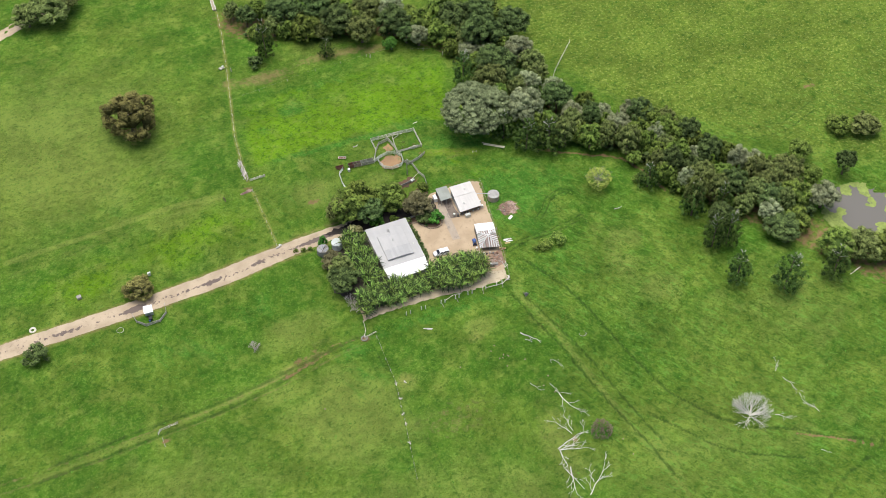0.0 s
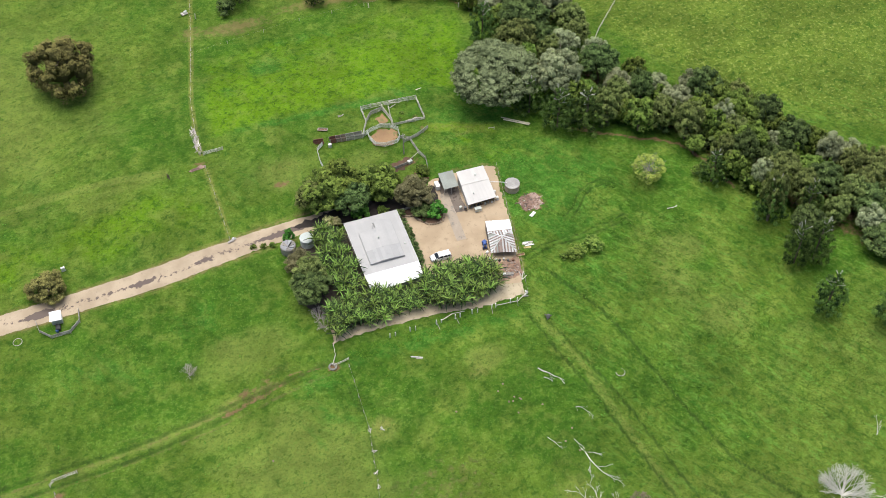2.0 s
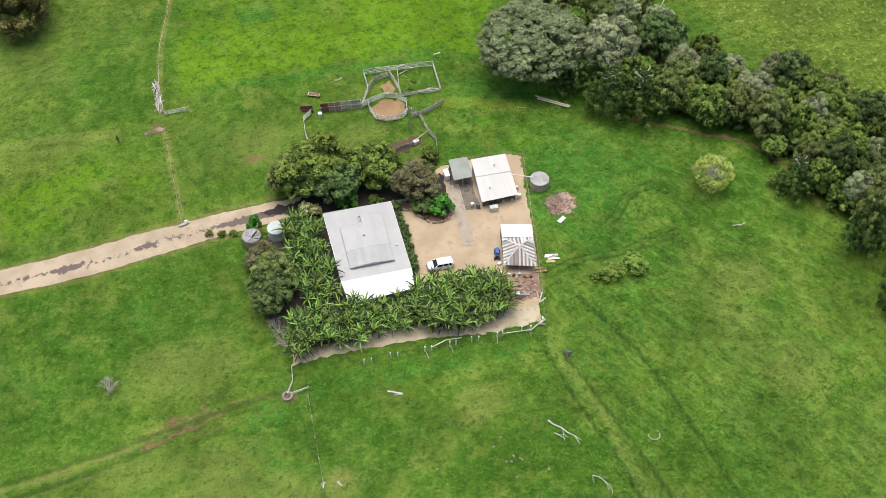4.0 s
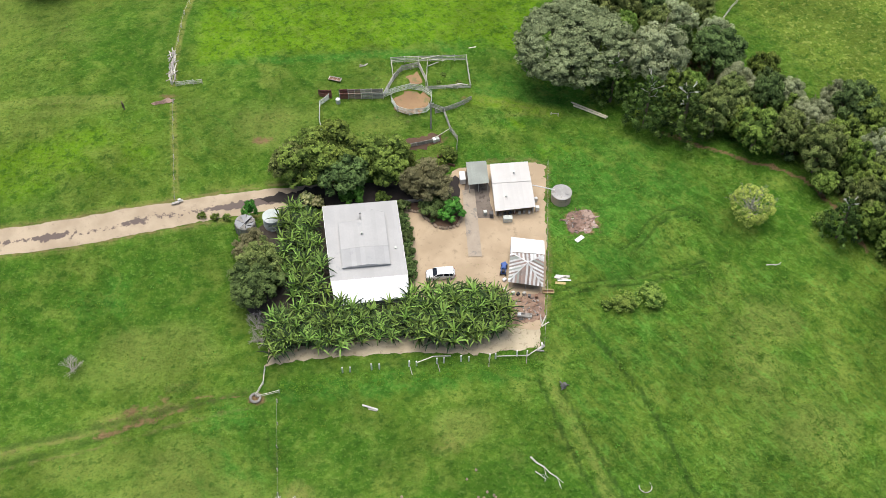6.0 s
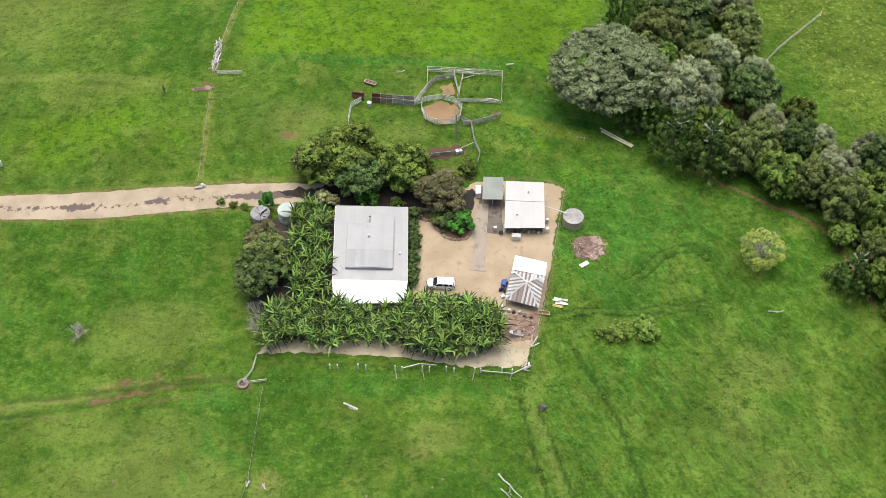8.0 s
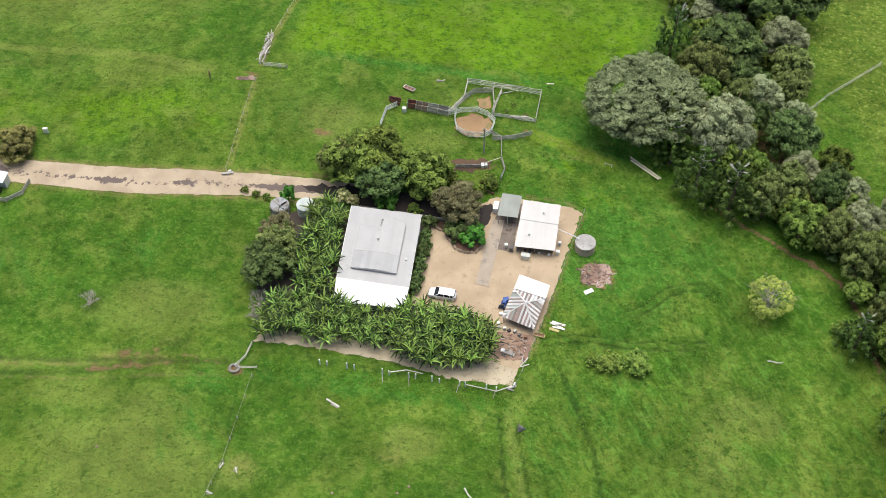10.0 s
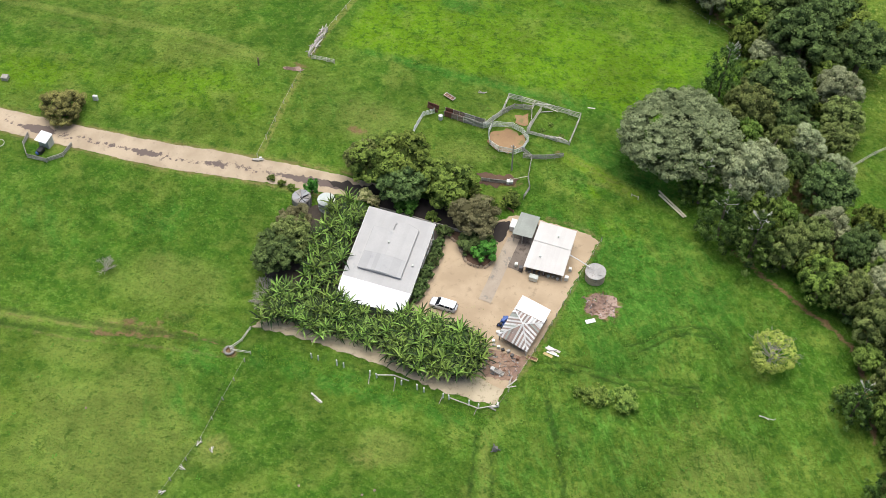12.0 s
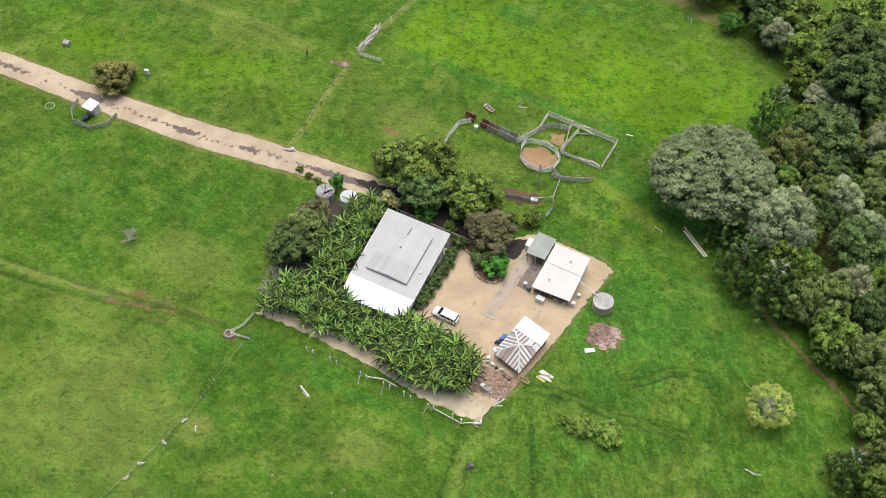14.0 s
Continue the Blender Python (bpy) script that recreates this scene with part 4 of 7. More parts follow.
def hut():
    h = thing("hut", (0, 0, 0), "low hut with a patched rusty hip roof and white skillion", "hut")
    nw, ne, mw, me, sw, se = (31.3, -8.4, 2.75), (36.7, -9.9, 2.85), (30.75, -11.3, 2.5), (36.35, -12.5, 2.5), (29.5, -17.0, 1.75), (35.1, -18.6, 1.7)
    roof_sheets(h, nw, ne, me, mw, 6, "roof_white")
    peak, drop = Vector((33.1, -14.5, 3.3)), Vector((0, 0, -0.02))
    low = [Vector(p) for p in ((30.7, -11.35, 2.42), (36.3, -12.55, 2.42), (35.1, -18.6, 1.72), (29.5, -17.0, 1.75))]
    choice = random.Random(11)
    for k in range(4):
        a, b = low[k], low[(k + 1) % 4]
        n = 17
        for j in range(n):
            f, g = j / n, (j + 1) / n
            p, q = a.lerp(b, f), a.lerp(b, g)
            mid = 0.5

            def up(s):
                return a.lerp(peak, min(1, s / mid)) if s < mid else b.lerp(peak, min(1, (1 - s) / mid))
            mats = "roof_rust" if (j + k) % 2 else "roof_pale"
            if choice.random() < 0.18:
                mats = choice.choice(["roof_pale", "roof_rust", "roof_white", "roof_green"])
            lift = Vector((0, 0, 0.02 * (j % 2)))
            corners = [p + lift, q + lift, up(g) + lift, up(f) + lift]
            corners = [c for i, c in enumerate(corners) if all((c - o).length > 1e-3 for o in corners[:i])]
            part("roof_sheet", slab(corners, 0.03), mats, h)
        bm = bmesh.new()
        beam(bm, a + Vector((0, 0, 0.05)), peak + Vector((0, 0, 0.05)), 0.2, 0.05)
        part("ridge_cap", bm, "roof_pale", h)
    inner = [(31.2, -8.9, 2.6), (36.3, -10.3, 2.7), (34.9, -16.2, 1.85), (30.0, -15.4, 1.9)]
    for p, q in zip(inner[:2], inner[1:3]):
        out = Vector((q[1] - p[1], p[0] - q[0], 0)).normalized() * 0.08
        part("wall", prism([p, q, tuple(Vector(q) + out), tuple(Vector(p) + out)], 0.1), "wall_dark", h)
    part("wall", prism([inner[3], inner[0], (31.3, -8.9, 2.6), (30.1, -15.4, 1.9)], 0.1), "wall_dark", h)
    for x, y, z in ((29.8, -16.7, 1.75), (32.4, -17.5, 1.72), (34.9, -18.3, 1.7)):
        bm = bmesh.new()
        box(bm, (x, y, z / 2), (0.12, 0.12, z), -10, 0.01)
        part("post", bm, "grey_wood", h)


house(), shed(), carport(), hut()


def round_tank(x, y, radius, high, wall, top, label, dome=0.35, bands=4):
    z = ground_at(x, y)
    t = thing("water_tank", (x, y, z), label, "water tank")
    bm = bmesh.new()
    limb(bm, [(0, 0, -0.2), (0, 0, high)], [radius, radius], 32)
    part("body", bm, wall, t)
    bm = bmesh.new()
    limb(bm, [(0, 0, high - 0.02), (0, 0, high + 0.06), (0, 0, high + dome)], [radius + 0.08, radius + 0.08, 0.25], 32)
    part("top", bm, top, t)
    for k in range(bands):
        bm = bmesh.new()
        zz = high * (k + 0.7) / (bands + 0.2)
        limb(bm, [(0, 0, zz), (0, 0, zz + 0.06)], [radius + 0.03, radius + 0.03], 32)
        part("hoop", bm, wall, t)
    for k in range(10):
        a = 6.2832 * k / 10
        bm = bmesh.new()
        beam(bm, (0.3 * math.cos(a), 0.3 * math.sin(a), high + dome + 0.01), ((radius) * math.cos(a), radius * math.sin(a), high + 0.09), 0.06, 0.03)
        part("roof_rib", bm, top, t)
    bm = bmesh.new()
    box(bm, (0.5 * radius, -0.3 * radius, high + dome * 0.62), (0.5, 0.5, 0.1), 20, 0.02)
    part("hatch", bm, top, t)
    return t


round_tank(41.8, 1.2, 1.75, 1.9, "concrete", "tank_roof", "round grey concrete water tank with a ribbed iron top")


def old_tank(x, y, radius, high):
    """An open tank: a thick wall, and a roof whose sheets have dropped inside."""
    t = thing("water_tank", (x, y, ground_at(x, y)), "old round concrete tank with a fallen-in iron roof", "water tank")
    bm, n = bmesh.new(), 32
    rings = [[bm.verts.new((rr * math.cos(6.2832 * k / n), rr * math.sin(6.2832 * k / n), z)) for k in range(n)] for rr, z in ((radius, -0.2), (radius, high), (radius - 0.2, high), (radius - 0.2, 0.2))]
    for a, b in zip(rings, rings[1:]):
        for k in range(n):
            bm.faces.new((a[k], a[(k + 1) % n], b[(k + 1) % n], b[k]))
    part("wall", bm, "old_tank", t)
    # A black disc is added as the dark inside of the tank.
    part("water", limb(bmesh.new(), [(0, 0, 0.3), (0, 0, high - 0.7)], [radius - 0.21, radius - 0.21], n), "black", t, "black disc standing in for the dark tank inside")
    r = random.Random(6)
    for k in range(9):
        a, b = 6.2832 * k / 9, 6.2832 * (k + 0.86) / 9
        mid, drop, lift = r.uniform(0.05, 0.3), r.uniform(0.1, 0.75), r.uniform(0.02, 0.22)
        rim = radius - 0.06
        part("roof_sheet", slab([(mid * math.cos(a), mid * math.sin(a), high - drop), (rim * math.cos(a), rim * math.sin(a), high + 0.06 + lift), (rim * math.cos(b), rim * math.sin(b), high + 0.06), (mid * math.cos(b), mid * math.sin(b), high - drop)], 0.03), "roof_grey" if k % 3 else "old_tank", t, "buckled grey iron sheet")
    for k in range(16):
        a = 6.2832 * k / 16
        part("buttress", box(bmesh.new(), ((radius + 0.04) * math.cos(a), (radius + 0.04) * math.sin(a), high / 2 - 0.1), (0.14, 0.14, high + 0.1), 22.5 * k, 0.02), "old_tank", t)
    return t


old_tank(-13.4, -0.2, 1.7, 2.0)
round_tank(-8.8, 0.6, 1.55, 2.3, "tank_poly", "tank_poly", "pale green round plastic water tank", 0.5, 6)
pipe = bmesh.new()
limb(pipe, [(36.7, 2.4, 3.2), (38.5, 2.0, 2.9), (40.6, 1.5, 2.45)], [0.09, 0.09, 0.09], 8)
tagged(part("downpipe", pipe, "white"), "white pipe from the shed roof to the tank", "pipe")


def car():
    c = thing("car", (18.7, -13.35, ground_at(18.7, -13.4) + 0.06), "white station wagon parked on the sandy yard", "car", turn=-2)
    # Stations from the front (-x): x, floor, bonnet or waist height, half width.
    body = [(-2.44, 0.45, 0.62, 0.5), (-2.36, 0.34, 0.8, 0.7), (-2.12, 0.3, 0.93, 0.86), (-1.2, 0.28, 1.06, 0.93), (0.0, 0.28, 1.12, 0.94), (1.4, 0.28, 1.13, 0.93), (2.15, 0.32, 1.1, 0.86), (2.36, 0.4, 1.0, 0.7), (2.42, 0.45, 0.8, 0.5)]
    bm = bmesh.new()
    rings = []
    for x, lo, hi, w in body:
        rings.append([bm.verts.new(p) for p in ((x, -w, lo), (x, -w * 1.02, (lo + hi) / 2), (x, -w * 0.96, hi - 0.04), (x, -w * 0.8, hi), (x, w * 0.8, hi), (x, w * 0.96, hi - 0.04), (x, w * 1.02, (lo + hi) / 2), (x, w, lo))])
    for r, q in zip(rings, rings[1:]):
        for s in range(8):
            bm.faces.new((r[s], r[(s + 1) % 8], q[(s + 1) % 8], q[s]))
    bm.faces.new(rings[0]), bm.faces.new(rings[-1][::-1])
    bmesh.ops.recalc_face_normals(bm, faces=bm.faces)
    part("body", bm, "car", c)
    bm = bmesh.new()
    lower = [bm.verts.new((x, s * 0.88, 1.1)) for s in (-1, 1) for x in (-1.3, 2.2)]
    upper = [bm.verts.new((x, s * 0.7, 1.54)) for s in (-1, 1) for x in (-0.5, 1.95)]
    for ids in ((0, 1, 1, 0), (2, 3, 3, 2), (0, 2, 2, 0), (1, 3, 3, 1)):
        bm.faces.new((lower[ids[0]], lower[ids[1]], upper[ids[2]], upper[ids[3]]))
    bm.faces.new((upper[0], upper[1], upper[3], upper[2]))
    bmesh.ops.recalc_face_normals(bm, faces=bm.faces)
    part("windows", bm, "glass", c, "dark tinted windows")
    part("roof", box(bmesh.new(), (0.76, 0, 1.56), (2.74, 1.56, 0.14), 0, 0.065), "car", c)
    for s in (-1, 1):
        for x0, x1 in ((-1.26, -0.44), (0.42, 0.4), (1.5, 1.3), (2.16, 1.9)):
            bm = bmesh.new()
            beam(bm, (x0, s * 0.885, 1.06), (x1, s * 0.71, 1.55), 0.12, 0.05)
            part("pillar", bm, "car", c)
        bm = bmesh.new()
        beam(bm, (-0.3, s * 0.62, 1.63), (1.9, s * 0.62, 1.63), 0.04, 0.04)
        part("roof_rail", bm, "galv", c)
        part("mirror", box(bmesh.new(), (-0.85, s * 1.03, 1.08), (0.16, 0.2, 0.15), 0, 0.03), "car", c)
        part("headlight", box(bmesh.new(), (-2.3, s * 0.62, 0.78), (0.2, 0.36, 0.14), 0, 0.03), "lamp", c)
        part("tail_light", box(bmesh.new(), (2.36, s * 0.7, 0.9), (0.12, 0.18, 0.34), 0, 0.02), "lamp_red", c)
        for x in (-1.5, 1.45):
            bm = bmesh.new()
            limb(bm, [(x, s * 0.74, 0.35), (x, s * 0.98, 0.35)], [0.36, 0.36], 18)
            tyre = part("tyre", bm, "black", c)
            bm = bmesh.new()
            limb(bm, [(x, s * 0.97, 0.35), (x, s * 0.995, 0.35)], [0.22, 0.2], 14)
            part("rim", bm, "galv", tyre)
    part("grille", box(bmesh.new(), (-2.41, 0, 0.66), (0.08, 0.8, 0.2), 0, 0.02), "black", c)
    part("bumper", box(bmesh.new(), (-2.4, 0, 0.42), (0.16, 1.5, 0.16), 0, 0.05), "black", c)


car()


# ---- fences, yards and posts ----
def fence(points, label, high=1.3, rails=4, spacing=2.2, wood="grey_wood", rail_wood=None, rail=0.12, post=0.16, lean=0.04, name="fence", group="", sag=0.07):
    """Posts along a line, with rails from post to post."""
    x0, y0 = points[0]
    f = thing(name, (x0, y0, ground_at(x0, y0)), label, "fence", group)
    base = ground_at(x0, y0)
    stops = []
    for (ax, ay), (bx, by) in zip(points, points[1:]):
        n = max(1, round(math.hypot(bx - ax, by - ay) / spacing))
        stops += [(ax + (bx - ax) * k / n, ay + (by - ay) * k / n) for k in range(n)]
    stops.append(points[-1])
    spots = []
    for x, y in stops:
        z = ground_at(x, y) - base
        tip = (x - x0 + rng.uniform(-lean, lean), y - y0 + rng.uniform(-lean, lean), z + high * rng.uniform(0.97, 1.12))
        bm = bmesh.new()
        limb(bm, [(x - x0, y - y0, z - 0.25), tip], [post / 2 * rng.uniform(0.9, 1.15), post / 2], 6)
        part("post", bm, wood, f)
        spots.append((x - x0, y - y0, z))
    for a, b in zip(spots, spots[1:]):
        for k in range(rails):
            s = high * (k + 0.9) / (rails + 0.1) if rails > 1 else high * 0.85
            bm = bmesh.new()
            j = [rng.uniform(-sag, sag) for _ in range(2)]
            beam(bm, (a[0], a[1], a[2] + s + j[0]), (b[0], b[1], b[2] + s + j[1]), min(0.06, rail), rail * rng.uniform(0.8, 1.2))
            part("rail", bm, rail_wood or wood, f)
    return f


fence([(15, 36.9), (20.3, 37.0), (29.6, 37.0)], "bleached post-and-rail yard fence", 1.5, 4, 2.4, "pale_wood", rail=0.16)
fence([(29.6, 37.0), (29.4, 29.5)], "bleached post-and-rail yard fence", 1.4, 4, 2.4, "pale_wood", rail=0.16)
fence([(29.4, 29.5), (24.5, 29.6), (21, 29.5)], "half-collapsed grey timber yard fence", 0.9, 3, 2.4, "pale_wood", rail=0.2, lean=0.2)
fence([(15, 36.9), (15, 32.1)], "bleached post-and-rail yard fence", 1.4, 4, 2.4, "pale_wood", rail=0.16)
fence([(15.0, 32.1), (12.7, 27.6)], "pale timber forcing yard fence", 1.5, 5, 2.2, "pale_wood", rail=0.17)
fence([(15.0, 32.1), (16.8, 34.6), (20.2, 35.4)], "grey timber forcing pen fence", 1.5, 5, 2.0, "grey_wood", rail=0.17)
fence([(20.3, 37.0), (20.2, 35.4), (21.1, 31.6), (20.9, 29.5)], "pale timber race between the yards", 1.5, 5, 2.0, "pale_wood", rail=0.17)
fence([(21.9, 36.0), (21.3, 32.0), (21.2, 29.5)], "pale timber race between the yards", 1.4, 4, 2.0, "pale_wood", rail=0.15)
fence([(14.2, 28.6), (14.1, 26.6), (15.0, 24.2), (17.1, 23.3), (20.3, 23.7), (21.4, 24.9), (21.8, 27.6), (20.1, 29.2), (17.9, 29.8), (15, 28.9), (12.7, 27.7)], "round cattle yard of grey steel panels", 1.5, 6, 2.6, "galv", rail=0.09, post=0.1)
for dy in (0.0, 1.05):
    fence([(12.7, 27.5 + dy), (10.6, 27.6 + dy), (8.6, 27.7 + dy)], "pale grey timber cattle race fence", 1.5, 6, 2.0, "pale_wood", "grey_wood", rail=0.2)
    fence([(8.6, 27.7 + dy), (6.2, 27.85 + dy)], "brown and grey timber cattle race fence", 1.4, 6, 1.2, "grey_wood", "rail_brown", rail=0.2)
    fence([(6.2, 27.85 + dy), (4.6, 27.9 + dy)], "faded red loading race fence", 1.4, 6, 1.6, "grey_wood", "red_rail", rail=0.22)
fence([(3.1, 29.2), (0.7, 29.5)], "dark red loading ramp gate", 1.1, 5, 1.2, "red_rail", rail=0.22, lean=0.15)
fence([(3.1, 28.3), (0.9, 28.9)], "leaning dark red gate panel", 0.8, 4, 1.2, "red_rail", rail=0.2, lean=0.25)
fence([(2.6, 28.0), (0.8, 26.4), (0.5, 22.5), (1.0, 17.5)], "leaning pale steel panel fence", 1.4, 6, 2.6, "galv", rail=0.09, post=0.1)
fence([(21.3, 25.0), (23.6, 23.7), (22.0, 23.4)], "short grey timber fence", 1.3, 4, 2.0, "grey_wood", rail=0.15)
fence([(23.6, 23.7), (26.2, 24.6), (29.1, 26.2)], "grey timber yard fence", 1.3, 4, 2.2, "grey_wood", rail=0.2)
fence([(23.6, 23.7), (24.3, 19), (25.3, 16.6), (24.9, 14.2)], "grey timber yard fence", 1.3, 4, 2.2, "grey_wood", rail=0.16)
fence([(16.2, 15.6), (20.8, 16.6)], "low grey-brown timber panel fence", 0.9, 4, 1.5, "grey_wood", rail=0.2)
fence([(21.4, 17.2), (24.3, 19)], "single pale rail between two posts", 0.9, 1, 3.5, "pale_wood", rail=0.1)
fence([(-25.4, 6.6), (-26.0, 29.1)], "old wire boundary fence in long dry grass", 1.1, 1, 4.5, "grey_wood", rail=0.03, post=0.14)
fence([(-26.2, 34), (-25.9, 42), (-24.6, 55), (-21.4, 73), (-18.0, 90.6), (-14.3, 112), (-12.4, 127)], "old wire boundary fence in long dry grass", 1.1, 1, 5.0, "pale_wood", rail=0.03, post=0.16)
fence([(-25.6, 33.6), (-20.8, 33.9)], "low grey timber field gate", 1.1, 4, 1.5, "pale_wood", rail=0.1)
fence([(-26.6, 34.2), (-26.4, 38), (-26.0, 43)], "heap of bleached timber along the fence", 0.7, 3, 1.8, "pale_wood", rail=0.22, lean=0.3)
fence([(-9.2, -34.5), (-9.6, -50), (-11.5, -62), (-15, -80)], "sparse timber posts of an old field fence", 0.9, 1, 4.2, "grey_wood", rail=0.025, post=0.18, lean=0.2)
fence([(-21, 75.4), (10, 79.5), (38, 80), (58, 71)], "thin wire fence along the creek paddock", 1.1, 1, 9.0, "grey_wood", rail=0.012, post=0.16)
fence([(-10.9, -28.4), (-11.2, -31), (-12.4, -33.2)], "pale timber rail fence at the bank corner", 0.9, 2, 2.4, "pale_wood", rail=0.16)
fence([(-12.2, -33.4), (-8.8, -32.9)], "low timber rail by the gate", 0.8, 2, 3.0, "pale_wood", rail=0.1)
fence([(40.9, 9.4), (38.6, -3.4), (37.6, -9.0)], "wire fence along the yard", 1.1, 1, 3.0, "grey_wood", rail=0.03, post=0.12)
fence([(37.4, -11), (35.6, -20), (33.6, -29.0)], "wire fence along the yard", 1.1, 1, 3.0, "grey_wood", rail=0.03, post=0.12)
fence([(79.4, 40), (85.4, 47.8), (96.5, 59.3)], "pale field fence beyond the creek", 1.2, 2, 3.5, "pale_wood", rail=0.1)
fence([(24.0, 10.6), (21.5, 11.6)], "short pile of weathered timber by the carport", 0.6, 3, 1.2, "terracotta", rail=0.2)
fence([(44.9, 21.2), (43.6, 21.5)], "short white gate stump in the grass", 0.8, 1, 1.3, "pale_wood", rail=0.1, post=0.16)

POSTS = [1.2, 2.4, 5.8, 7.0, 11.7, 12.9, 16.1, 17.2, 20.0, 21.2, 24.5, 25.5, 28.9, 30.5]
for k, x in enumerate(POSTS):
    y = -30.3 - 0.02 * k
    p = thing("garden_post", (x, y, ground_at(x, y)), "short white-topped timber post below the bank", "post", "posts along the bank")
    bm = bmesh.new()
    limb(bm, [(0, 0, -0.3), (0.06 * math.sin(2.1 * k), -0.1 * math.cos(1.3 * k), 1.35 if k % 2 else 1.55)], [0.14, 0.125], 8)
    part("shaft", bm, "white", p)
for k, (x, dy) in enumerate(((11.7, -1.6), (16.1, -1.6), (24.5, -1.5), (30.5, -1.6))):
    s = thing("post_stay", (x, -30.4, ground_at(x, -30.4)), "leaning grey timber stay", "stay", "stays of the bank posts")
    part("bar", beam(bmesh.new(), (0, -0.1, 0.95), (0.35 if k < 2 else -0.3, dy, -0.1), 0.1, 0.1), "grey_wood", s)
for a, b, z0, z1 in (((12.9, -30.2), (15.6, -29.7), 0.5, 1.1), ((15.6, -29.7), (18.4, -29.9), 1.1, 1.05), ((25.6, -30.5), (30.4, -30.8), 0.6, 0.5), ((30.4, -30.9), (33.0, -29.4), 0.4, 0.5)):
    s = thing("loose_rail", (a[0], a[1], ground_at(*a)), "pale loose rail lying across the posts", "rail")
    part("bar", beam(bmesh.new(), (0, 0, z0), (b[0] - a[0], b[1] - a[1], z1), 0.14, 0.1), "pale_wood", s)

pole = thing("power_pole", (20.8, 19.9, ground_at(20.8, 19.9)), "slim grey timber power pole", "pole")
part("shaft", limb(bmesh.new(), [(0, 0, -0.4), (0, 0.1, 6.8)], [0.16, 0.11], 8), "grey_wood", pole)
part("crossarm", beam(bmesh.new(), (-0.5, 0, 6.3), (0.5, 0.1, 6.3), 0.1, 0.1), "grey_wood", pole)
for x in (-0.4, 0.4, 0.0):
    part("insulator", limb(bmesh.new(), [(x, 0.05, 6.35), (x, 0.05, 6.6)], [0.07, 0.05], 8), "white", pole)


# ---- trees and plants ----
def ball_mesh(level):
    """The corners and triangles of a rough ball."""
    bm = bmesh.new()
    bmesh.ops.create_icosphere(bm, subdivisions=level, radius=1.0)
    out = np.array([v.co[:] for v in bm.verts]), np.array([[v.index for v in f.verts] for f in bm.faces])
    bm.free()
    return out


BALL = ball_mesh(1)


def unit(v):
    return v / np.linalg.norm(v, axis=-1)[..., None]


